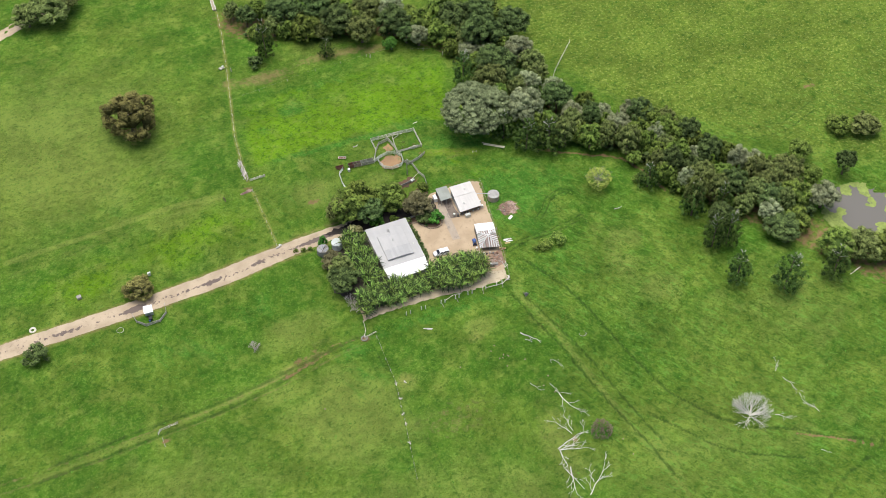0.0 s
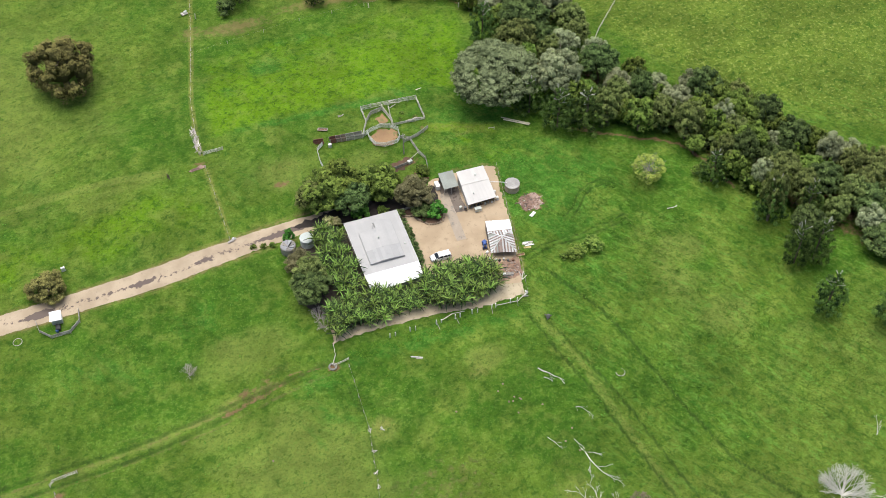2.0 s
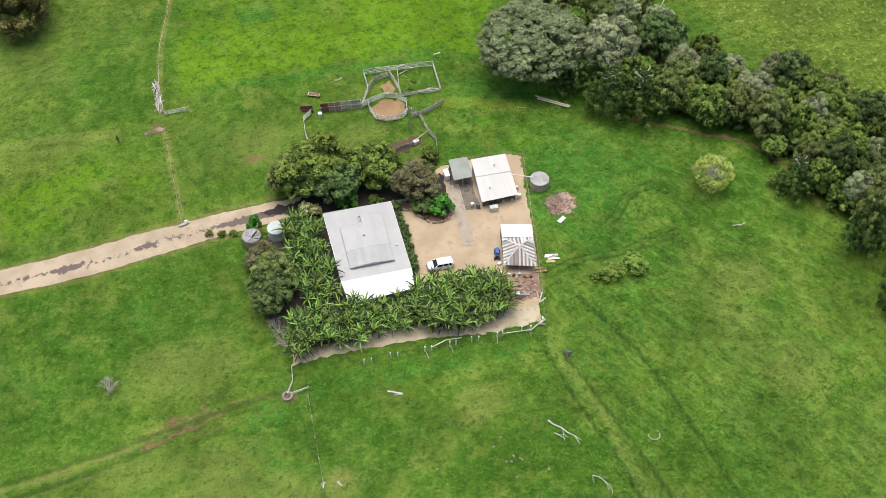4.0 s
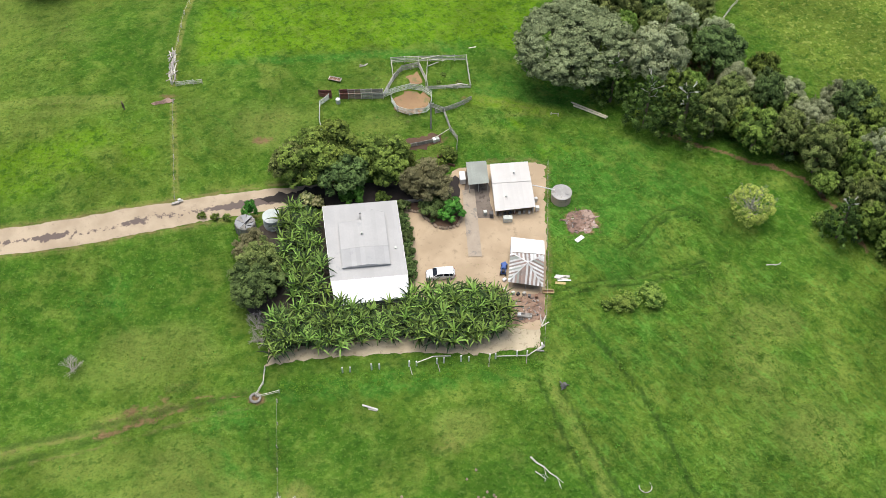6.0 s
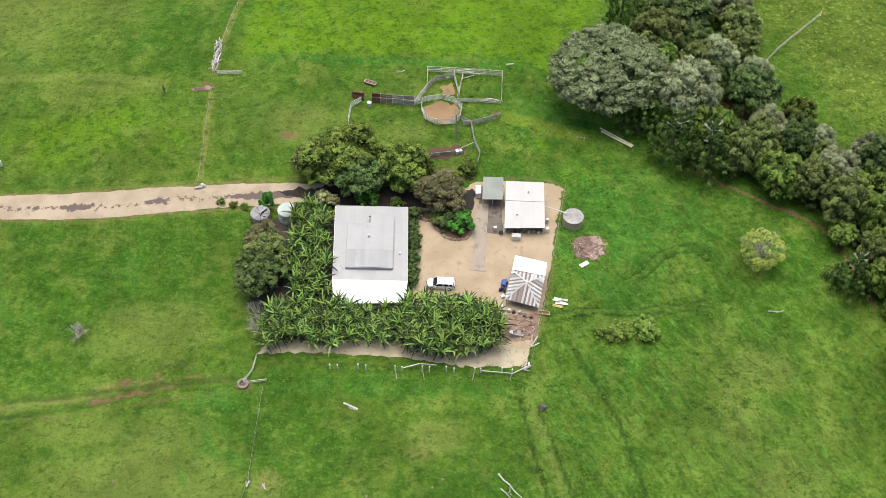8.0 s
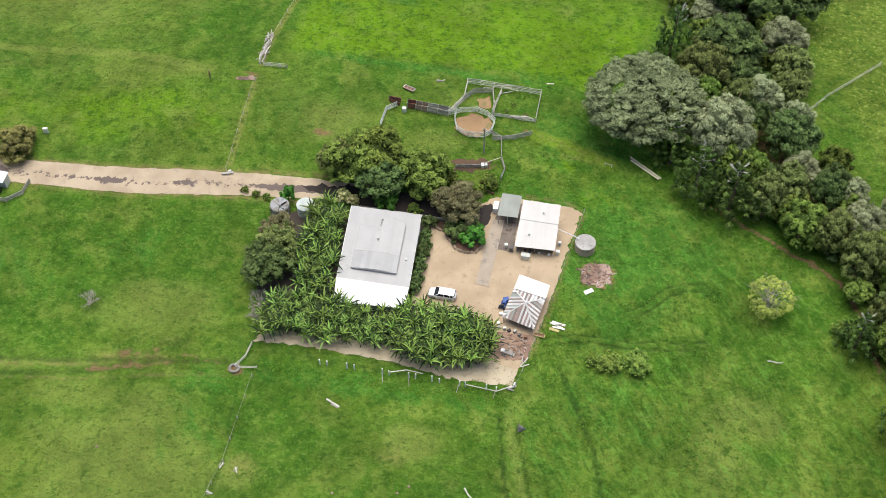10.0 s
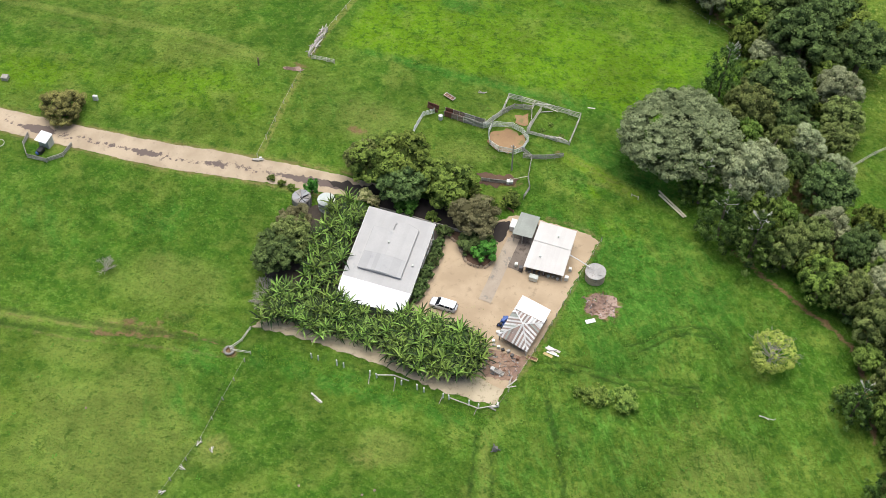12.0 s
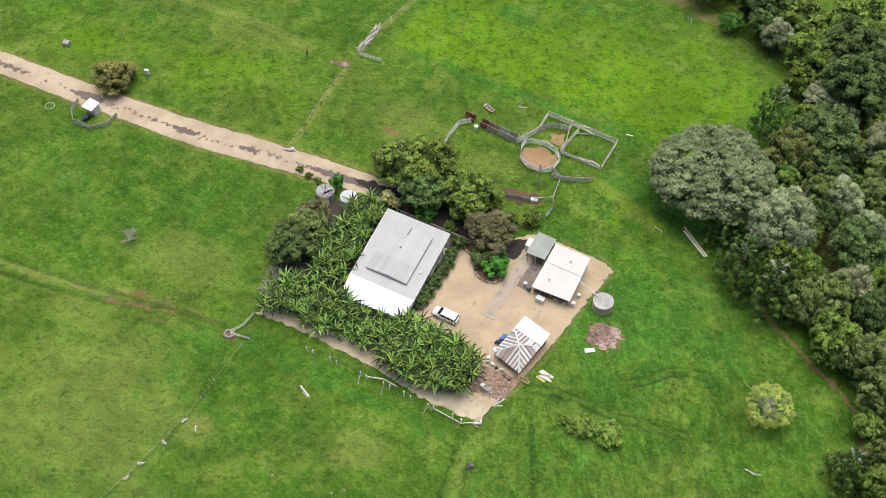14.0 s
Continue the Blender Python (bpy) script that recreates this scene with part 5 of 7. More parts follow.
def crown_mesh(name, seed, radius, high, lumps=38, leaves=4200, leaf=0.34, spread=0.3, low=0.25, lift=0.55, wobble=0.16, slim=0.75, bare=0.0, core=0.7):
    """A crown of billowing boughs: each has a dense heart, coloured dark as the shade inside, and clumps of leaves
    round it, with gaps between; its base lies at z = 0 of the tree.
    """
    r = np.random.RandomState(seed)
    mids, sizes = [], []
    tries = 0
    while len(mids) < lumps and tries < 8000:
        tries += 1
        p = r.uniform(-1, 1, 3)
        d = np.linalg.norm(p)
        if 0.25 < d < 1 and p[2] > -0.6 * d:
            big = spread * r.uniform(0.6, 1.35)
            q = p / d * (1.02 - 0.95 * big - 0.12 * r.rand()) * (1 + wobble * np.sin(3.1 * np.arctan2(p[1], p[0]) + seed))
            if tries < 5000 and any(np.linalg.norm(q - m) < 0.62 * (big + o) for m, o in zip(mids, sizes)):
                continue
            mids.append(q)
            sizes.append(big)
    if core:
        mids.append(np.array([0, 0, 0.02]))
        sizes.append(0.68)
    lumps = len(mids)
    mids, sizes, hue = np.array(mids), np.array(sizes), r.rand(len(mids))
    clumps = lumps * 16
    own = np.arange(clumps) % lumps
    out = r.normal(size=(clumps, 3)) + 0.75 * unit(mids[own])
    out[:, 2] += lift
    out = unit(out)
    centre, bulk = mids[own] + out * sizes[own][:, None] * 0.72, sizes[own] * r.uniform(0.26, 0.46, clumps)
    tone = 0.4 * r.rand(clumps) + 0.5 * hue[own] + 0.1
    share = bulk**2 * np.where(sizes[own] > 0.6, 0.6, 1.0)
    pick = r.choice(clumps, leaves, p=share / share.sum())
    way = r.normal(size=(leaves, 3)) + 1.3 * out[pick]
    way[:, 2] += 0.45
    way = unit(way)
    at = centre[pick] + way * (bulk[pick] * r.uniform(0.75, 1.1, leaves))[:, None]
    if bare:
        keep = r.rand(leaves) > bare * np.clip(1.5 * unit(at)[:, 2] - 0.2, 0, 1)
        at, way, pick = at[keep], way[keep], pick[keep]
        leaves = len(at)
    scale, base = np.array([radius, radius, high * (1 - low) / 2]), np.array([0, 0, high * (1 + low) / 2])
    at = at * scale + base
    normal = unit(way + r.normal(scale=0.3, size=(leaves, 3)))
    side = unit(np.cross(normal, r.normal(size=(leaves, 3))))
    over = np.cross(normal, side)
    size = leaf * r.uniform(0.6, 1.3, leaves)[:, None]
    verts = np.stack([at - side * size * 0.5, at + side * size * 0.5, at + over * size * slim], 1).reshape(-1, 3)
    faces, tones = np.arange(leaves * 3).reshape(-1, 3), np.repeat(tone[pick], 3)
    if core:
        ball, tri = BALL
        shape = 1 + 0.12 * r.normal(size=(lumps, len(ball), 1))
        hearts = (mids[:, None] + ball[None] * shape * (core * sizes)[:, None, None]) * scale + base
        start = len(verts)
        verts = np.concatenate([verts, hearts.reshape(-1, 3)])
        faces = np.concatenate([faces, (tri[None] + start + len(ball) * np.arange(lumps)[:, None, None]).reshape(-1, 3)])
        # The hearts take the darkest leaf tone, which paints shade inside the crown.
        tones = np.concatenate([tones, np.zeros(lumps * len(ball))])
    data = sheet(name, verts, faces.tolist())
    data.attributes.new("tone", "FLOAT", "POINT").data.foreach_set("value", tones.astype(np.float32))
    return data


def trunk_mesh(seed, high, thick, boughs=7, reach=0.33, low=0.3):
    r = random.Random(seed)
    bm = bmesh.new()
    top = high * 0.75
    sway = [r.uniform(-0.3, 0.3) for _ in range(2)]
    spine = [(sway[0] * (k / 4) ** 2, sway[1] * (k / 4) ** 2, -0.4 + (top + 0.4) * k / 4) for k in range(5)]
    limb(bm, spine, [thick * (1.25 - 0.24 * k) for k in range(5)], 8)
    for k in range(boughs):
        a, f = 6.2832 * k / boughs + r.uniform(-0.4, 0.4), r.uniform(low, 0.9)
        s = Vector((0, 0, top * f))
        out = Vector((math.cos(a), math.sin(a), r.uniform(0.5, 1.1))) * high * reach * r.uniform(0.6, 1)
        limb(bm, [s, s + out * 0.5 + Vector((0, 0, -0.1 * high * 0.3)), s + out], [thick * 0.45, thick * 0.28, thick * 0.1], 5)
    return bm


def make_tree(kind, seed, radius, high, leaf_mat, label, category="tree", leaves=4200, leaf=0.34, lumps=38, spread=0.3, low=0.2, boughs=7, bark="bark", wobble=0.16, slim=0.75, bare=0.0, core=0.7):
    t = thing(kind, (0, 0, 0), label, category)
    part("trunk", trunk_mesh(seed, high, 0.035 * high + 0.05, boughs), bark, t)
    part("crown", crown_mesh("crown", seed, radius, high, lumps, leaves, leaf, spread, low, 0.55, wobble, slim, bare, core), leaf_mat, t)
    return t


def araucaria_mesh(seed, radius, high, needles=9500):
    """A dark conifer: whorls of long boughs, bare near the stem, that end in round tufts of needles."""
    r = np.random.RandomState(seed)
    tuft, big = [], []
    tiers = 10
    for k in range(tiers):
        f = k / (tiers - 1)
        z, reach = high * (0.12 + 0.84 * f), radius * min(1.0, (1 - f) ** 0.62 * 1.1) * (0.8 + 0.3 * r.rand()) + 0.3
        n = int(5 + 4 * (1 - f))
        for b in range(n):
            a = 6.2832 * (b + 0.5 * (k % 2)) / n + r.uniform(-0.3, 0.3)
            length = reach * r.uniform(0.7, 1.15)
            for s in np.arange(0.4 if f < 0.8 else 0.1, 1.01, 0.15):
                if r.rand() < 0.55 + 0.45 * s:
                    off = r.normal(scale=0.08 * length, size=2)
                    tuft.append((np.cos(a) * s * length + off[0], np.sin(a) * s * length + off[1], z + 0.3 * s * length * (1.5 * s - 0.7)))
                    big.append((0.2 + 0.4 * s) * (0.7 + 0.5 * r.rand()) * (0.6 + 0.4 * (1 - f)) * radius / 4)
    tuft, big = np.array(tuft), np.array(big)
    pick = r.choice(len(tuft), needles, p=big**2 / (big**2).sum())
    way = r.normal(size=(needles, 3))
    way[:, 2] += 0.6
    way = unit(way)
    at = tuft[pick] + way * (big[pick] * r.uniform(0.5, 1.1, needles))[:, None]
    normal = unit(way + r.normal(scale=0.35, size=(needles, 3)))
    side = unit(np.cross(normal, r.normal(size=(needles, 3))))
    over, size = np.cross(normal, side), 0.32 * r.uniform(0.5, 1.2, needles)[:, None]
    shape = np.stack([at - side * size * 0.4, at + side * size * 0.4, at + over * size * 0.9], 1)
    data = sheet("crown", shape.reshape(-1, 3), np.arange(needles * 3).reshape(-1, 3).tolist())
    data.attributes.new("tone", "FLOAT", "POINT").data.foreach_set("value", np.repeat(r.rand(len(tuft))[pick], 3).astype(np.float32))
    return data


def branching(bm, at, way, length, thick, depth, r, spread=0.75, droop=0.0):
    """Bare forking branches."""
    way = Vector(way).normalized()
    mid = Vector(at) + way * length * 0.5 + Vector((r.uniform(-1, 1), r.uniform(-1, 1), r.uniform(-1, 1))) * length * 0.08
    end = Vector(at) + way * length + Vector((0, 0, -droop * length))
    limb(bm, [at, mid, end], [thick, thick * 0.8, thick * 0.6], 5)
    if depth:
        for _ in range(r.choice((2, 3))):
            turn = Vector((r.uniform(-1, 1), r.uniform(-1, 1), r.uniform(-0.6, 1))) * spread
            branching(bm, tuple(end), way + turn, length * r.uniform(0.6, 0.85), thick * 0.6, depth - 1, r, spread, droop)


def make_conifer(seed, radius, high):
    t = thing("conifer", (0, 0, 0), "dark tiered conifer with bare grey branch tips", "tree")
    part("trunk", limb(bmesh.new(), [(0, 0, -0.4), (0.1, 0, high * 0.5), (0, 0.1, high * 0.98)], [0.35, 0.24, 0.06], 8), "bark", t)
    part("crown", araucaria_mesh(seed, radius, high), "leaf_needle", t)
    r = random.Random(seed)
    for k in range(7):
        bm, a = bmesh.new(), r.uniform(0, 6.28)
        f = 0.62 + 0.055 * k
        branching(bm, (0, 0, high * f), (math.cos(a), math.sin(a), 0.8), radius * (1.3 - f) * 0.55, 0.075, 2, r, 0.4)
        part("dead_branch", bm, "dead_wood", t, "bare bleached branch")
    return t


SOURCE = {
    "mid": make_tree("broadleaf_tree", 1, 4.0, 8.0, "leaf_mid", "rounded mid-green broadleaf tree", leaves=9800, leaf=0.26, lumps=34, spread=0.27, low=0.05),
    "mid2": make_tree("broadleaf_tree", 2, 4.2, 9.0, "leaf_olive", "olive-green broadleaf tree with lumpy crown", leaves=9800, leaf=0.25, lumps=30, spread=0.3, low=0.08),
    "dark": make_tree("broadleaf_tree", 3, 4.0, 9.0, "leaf_dark", "dense dark green broadleaf tree", leaves=9800, leaf=0.26, lumps=36, spread=0.26),
    "silver": make_tree("silver_tree", 4, 4.5, 7.0, "leaf_silver", "broad grey-green tree with a dense domed crown", leaves=46000, leaf=0.115, lumps=170, spread=0.15, wobble=0.05, slim=1.1),
    "grey": make_tree("sparse_tree", 5, 3.6, 8.0, "leaf_grey", "feathery pale grey-green tree with fine drooping foliage", leaves=11000, leaf=0.15, lumps=20, spread=0.36, boughs=8, slim=1.5),
    "bronze": make_tree("bronze_tree", 15, 3.9, 6.0, "leaf_bronze", "rounded bronze-olive broadleaf tree", leaves=14000, leaf=0.16, lumps=22, spread=0.34, slim=1.0, low=0.05),
    "bright": make_tree("broadleaf_tree", 6, 3.2, 6.5, "leaf_bright", "fresh green broadleaf tree", leaves=7000, leaf=0.26, lumps=30, spread=0.27),
    "shrub": make_tree("shrub", 7, 1.8, 2.6, "leaf_mid", "low rounded green shrub", "shrub", leaves=2200, leaf=0.2, lumps=14, low=0.0),
    "shrub_dark": make_tree("shrub", 8, 1.8, 2.6, "leaf_dark", "low dark green shrub", "shrub", leaves=2200, leaf=0.2, lumps=14, low=0.0),
    "pale_shrub": make_tree("shrub", 21, 3.6, 5.0, "leaf_pale", "light yellow-green leafy shrub", "shrub", leaves=5200, leaf=0.19, lumps=30, spread=0.24, low=0.0),
    "shrub_bright": make_tree("shrub", 9, 1.6, 2.4, "leaf_fresh", "bright green leafy shrub", "shrub", leaves=2200, leaf=0.2, lumps=14, low=0.0),
    "yellow": make_tree("flowering_tree", 10, 3.6, 6.6, "leaf_yellow", "pale yellow-green rounded tree with visible pale branches", leaves=12000, leaf=0.17, lumps=60, spread=0.2, wobble=0.05, low=0.0, bark="twig_pale", boughs=16, bare=0.45, core=0.0),
    "cream": make_tree("flowering_shrub", 18, 1.7, 3.2, "leaf_cream", "tall shrub covered in cream flower heads", "shrub", leaves=2600, leaf=0.2, lumps=16, low=0.0),
    "twigs": make_tree("shrub", 16, 3.1, 4.0, "leaf_twig", "round dry brown thicket bush", "shrub", leaves=5200, leaf=0.16, lumps=50, spread=0.22, low=0.0, bark="bark", boughs=16, wobble=0.08, core=0.0),
    "russet": make_tree("broadleaf_tree", 17, 4.2, 9.0, "leaf_russet", "brown-olive broadleaf tree", leaves=17000, leaf=0.17, lumps=48, spread=0.24, low=-0.1),
    "conifer": make_conifer(12, 4.2, 11.5),
    "conifer2": make_conifer(13, 3.4, 10.0),
}
used = set()
# The pale twigs that show through the thin top of the flowering tree.
for k in range(11):
    bm, a = bmesh.new(), 6.2832 * k / 11
    branching(bm, (0, 0, 1.6), (0.75 * math.cos(a), 0.75 * math.sin(a), 0.6 + 0.5 * (k % 3)), 1.75, 0.06, 3, random.Random(90 + k), 0.55)
    part("bough", bm, "twig_pale", SOURCE["yellow"], "pale grey twiggy bough")


def plant(kind, x, y, wide=1.0, tall=None, turn=None, label="", sink=0.1):
    """Sets a plant of a kind at a place: the first one moves there, the later ones are copies."""
    source = SOURCE[kind]
    m = pose(x, y, ground_at(x, y) - sink, 0, 0, rng.uniform(0, 360) if turn is None else turn) @ Matrix.Diagonal((wide, wide, tall or wide, 1))
    if kind in used:
        t = copy_thing(source, m @ Matrix.Diagonal((1 / source.scale.x, 1 / source.scale.y, 1 / source.scale.z, 1)))
    else:
        used.add(kind)
        t = source
        t.matrix_basis = m
    if label:
        t["label"] = label
    return t


# The large trees of the creek, one by one.
def grove(*plants):
    for kind, x, y, wide, tall in plants:
        plant(kind, x, y, wide, tall)


# The conifers of the creek.
grove(
    ("conifer", 54, 54, 0.90, 1.20), ("conifer2", 55.6, 24.6, 0.95, 1.10), ("conifer", 60.4, 17.2, 0.99, 1.14), ("conifer2", 66.8, 14.8, 1.33, 1.21), ("conifer2", 87.8, -12.4, 0.90, 0.99),
    ("conifer2", 103, -30, 0.90, 1.21), ("conifer2", 94.2, -28, 0.95, 1.43), ("conifer", 93.2, -41.5, 0.77, 1.14), ("conifer", 97.4, -42.5, 0.81, 1.26), ("conifer2", -3.4, 93, 0.95, 1.59),
    ("conifer2", 16, 85, 0.71, 0.83), ("conifer2", 93.2, -55.2, 0.97, 1.23), ("conifer", 104.2, -63.2, 1.03, 1.32), ("conifer2", 119.8, -64.2, 1.09, 1.21),
)
# Round the silver tree.
grove(
    ("silver", 49.3, 32.5, 2.60, 1.90), ("grey", 64.2, 27.0, 1.75, 1.95), ("dark", 65, 53, 1.75, 1.45), ("mid2", 60, 45, 1.26, 1.44), ("grey", 76, 57, 1.32, 1.32),
    ("grey", 71.6, 40.4, 1.20, 1.32), ("bright", 60.8, 40.5, 1.03, 1.44), ("dark", 77, 30, 1.31, 1.32), ("grey", 79, 22.8, 1.08, 1.20),
)
# North of the paddock.
grove(
    ("dark", 67, 69, 1.75, 1.68), ("mid", 56, 77, 1.44, 1.23), ("dark", 62, 80, 1.62, 1.44), ("mid", 73, 79, 1.56, 1.34), ("dark", 79, 70, 1.50, 1.32),
    ("dark", 8, 108, 1.62, 1.44), ("mid", 12.5, 97, 1.32, 1.23), ("dark", 24, 96, 1.56, 1.32), ("mid2", 30, 88, 1.26, 1.20), ("dark", 42, 88, 1.50, 1.32),
    ("grey", 44, 95, 1.32, 1.32), ("mid", 50, 86, 1.44, 1.23), ("mid", 62, 88, 1.68, 1.46), ("dark", 70, 78, 1.50, 1.44), ("dark", 19, 106, 1.50, 1.44),
    ("mid2", 36, 99, 1.38, 1.32), ("shrub_bright", 38, 81, 1.90, 2.00), ("shrub_dark", -8, 90, 1.60, 1.50),
)
# The middle of the wood.
grove(
    ("grey", 89.3, 11, 1.26, 1.32), ("mid2", 72.9, 14.9, 0.92, 1.20), ("mid", 79.2, 9.8, 1.14, 1.20), ("mid2", 84.4, 8.2, 0.92, 1.20), ("bright", 99.4, 9.6, 1.38, 1.74),
    ("bright", 101.4, 3.4, 1.26, 1.74), ("bright", 104.8, -0.4, 1.26, 1.68), ("grey", 98.4, 2.4, 0.90, 1.32), ("dark", 97.5, 12, 1.19, 1.38), ("mid", 93.6, 5.4, 1.08, 1.29),
    ("mid2", 88.9, 3.4, 1.03, 1.32), ("bright", 88.4, -2.0, 0.80, 0.84), ("dark", 107, -2, 1.00, 1.38), ("dark", 109.5, -11, 1.12, 1.32), ("mid", 108, -6, 0.90, 1.23),
    ("mid", 101, -7, 1.08, 1.34), ("dark", 96.3, -11, 1.00, 1.38), ("mid", 93.6, -13, 0.96, 1.12), ("mid2", 101.6, -20, 1.15, 1.32), ("bright", 109.5, -19.6, 1.03, 1.32),
)
# The middle of the wood.
grove(
    ("dark", 110, -25, 1.12, 1.20), ("mid2", 94.8, -27.2, 0.80, 1.74), ("dark", 99, -36, 1.12, 1.08),
)
# Beside the dam.
grove(
    ("grey", 116, -17.4, 1.08, 1.32), ("dark", 114.4, -45, 1.44, 0.78), ("mid", 120.5, -42.5, 1.32, 0.78), ("mid2", 127, -27, 1.26, 1.20), ("bright", 136.5, -20.5, 1.2, 1.2),
    ("bright", 133.5, -31, 1.09, 1.26), ("grey", 132, -40, 1.32, 1.20), ("dark", 146, -31, 0.81, 1.08), ("mid", 125, -36, 1.32, 1.06), ("dark", 117, -34, 1.38, 1.08),
    ("mid2", 119, -24, 1.03, 1.32), ("mid", 126, -56.5, 1.44, 0.95), ("mid2", 132, -60.5, 1.38, 1.02), ("mid", 138, -63, 1.44, 1.01), ("dark", 147, -68, 1.50, 1.20),
    ("mid", 156, -14, 1.08, 0.67), ("mid2", 163, -18, 1.15, 0.72), ("dark", 160, -80, 1.62, 1.44),
)

# The wood between them, along the creek.
filler = random.Random(21)
KINDS = ["mid", "mid2", "mid2", "mid2", "dark", "dark", "bright", "mid", "grey", "grey"]
WOOD = [(66, 17), (76, 12.5), (83, 8.5), (89, 1), (91, -8), (95, -20), (98, -30), (99, -39), (106, -36), (112, -37), (118, -44), (127, -46), (131, -36), (128, -25), (121, -18), (115, -10), (108, 3), (101, 14), (91, 22), (83, 30), (77, 40), (66, 42), (64, 30)]
spots = [(o.location.x, o.location.y) for o in scene.objects if o.parent is None and o.get("category") == "tree"]
count = 0
while count < 420:
    k = filler.randrange(1, len(CREEK) - 2)
    (ax, ay), (bx, by), f = CREEK[k], CREEK[k + 1], filler.random()
    x, y = ax + (bx - ax) * f + filler.uniform(-12, 12), ay + (by - ay) * f + filler.uniform(-12, 12)
    d = float(creek_distance(np.array([x]), np.array([y]))[0])
    count += 1
    if d > 10.5 or y < 45 or (y > 60 and d > 8) or math.hypot(x - POND[0], y - POND[1]) < 17 or any(math.hypot(x - p, y - q) < 4.2 for p, q in spots):
        continue
    spots.append((x, y))
    plant(filler.choice(KINDS), x, y, filler.uniform(0.75, 1.1), filler.uniform(0.75, 1.05))
for k in range(900):
    x, y = filler.uniform(62, 127), filler.uniform(-42, 42)
    if bool(inside(WOOD, np.array([x]), np.array([y]))[0]) and all(math.hypot(x - p, y - q) > 4.1 for p, q in spots):
        spots.append((x, y))
        plant(filler.choice(KINDS), x, y, filler.uniform(0.75, 1.02), filler.uniform(0.9, 1.3))
for k in range(50):
    j = filler.randrange(1, len(CREEK) - 2)
    (ax, ay), (bx, by), f = CREEK[j], CREEK[j + 1], filler.random()
    x, y = ax + (bx - ax) * f + filler.uniform(-11, 11), ay + (by - ay) * f + filler.uniform(-11, 11)
    if (y > 45 or bool(inside(WOOD, np.array([x]), np.array([y]))[0])) and float(creek_distance(np.array([x]), np.array([y]))[0]) < 11 and math.hypot(x - POND[0], y - POND[1]) > 15:
        plant(filler.choice(["shrub", "shrub_dark", "shrub_dark", "shrub_bright"]), x, y, filler.uniform(1.2, 2.2))

# Trees round the house and in the fields.
# Trees by the driveway and the house.
grove(
    ("mid", -1.4, 10.4, 1.56, 1.16), ("mid", 2.4, 11.8, 1.38, 1.26), ("mid", 5.4, 10.6, 1.20, 0.99), ("mid", 11.2, 10.0, 1.34, 0.99), ("mid2", -4.8, 10.4, 0.94, 0.86),
    ("bright", 8.4, 12.2, 0.81, 1.02), ("dark", 3.4, 7.0, 1.22, 0.94), ("bronze", 18.6, 4.9, 1.22, 1.15), ("dark", -11.8, -14.6, 1.16, 0.8), ("mid2", -11.0, -10.0, 0.9, 0.86),
    ("bronze", -12.2, -6.0, 0.92, 0.85), ("mid2", -9.2, -12.2, 0.55, 0.60), ("cream", -2.6, 4.4, 0.95, 1.0), ("cream", -0.8, 3.9, 0.8, 0.8),
)
# Shrubs by the house.
grove(
    ("shrub_bright", 22.0, -0.6, 1.61, 1.50), ("shrub_dark", 18.8, 0.4, 1.44, 1.05), ("shrub_dark", 20.2, 1.6, 1.44, 1.05), ("shrub_bright", -12.6, 2.6, 0.95, 1.60), ("shrub", 15.6, 12.0, 1.08, 1.08),
    ("shrub", 19.5, 11.0, 0.84, 0.84), ("shrub", 24.6, 33.2, 0.38, 0.24), ("shrub", 23.6, 31.2, 0.36, 0.24), ("shrub", 27.4, 31.0, 0.42, 0.24), ("shrub_bright", 5.2, 4.6, 1.52, 1.60),
    ("shrub", 10.5, 4.4, 0.84, 0.72), ("shrub_dark", 13.7, 1.6, 0.96, 0.90), ("shrub", 22.8, 12.4, 1.20, 1.10),
)
# In the fields.
grove(
    ("yellow", 73.6, -6.6, 1.12, 1.10), ("pale_shrub", 47.9, -22.6, 0.66, 0.45), ("pale_shrub", 52.4, -21.9, 0.78, 0.52), ("shrub", 45.0, -22.6, 0.6, 0.5), ("twigs", 35.2, -84.0, 1.00, 1.00),
    ("shrub_dark", -97.6, -6.2, 2.24, 1.65), ("mid2", -76.5, 142.5, 1.3, 1.0), ("mid2", -68.5, 142.5, 1.9, 1.2), ("mid2", -62, 147, 1.3, 1.0), ("shrub", 86.0, -9.0, 1.08, 1.08),
)
plant("russet", -53.6, 73.8, 2.15, 1.6, label="broad brown-olive tree alone in the pasture")
plant("russet", -66.6, 5.6, 1.1, 0.55, label="low brown-olive tree beside the track")
for k in range(9):
    plant("shrub_dark", 13.75 + rng.uniform(-0.1, 0.1), -1.5 - 1.45 * k, 0.76, 0.9, label="low dark hedge shrub along the verandah")
for k, x in enumerate((-16.5, -18.6, -20.8)):
    plant("shrub", x, 2.2 + 0.25 * k, 0.48, 0.42)


def strap_head(seed, h, heads, tall):
    """Where the rosette h of a clump sits on its stem."""
    r = random.Random(100 * seed + h)
    a = 6.2832 * h / heads + r.uniform(-0.5, 0.5)
    return 0.66 * math.cos(a), 0.66 * math.sin(a), tall * r.uniform(0.4, 0.95)


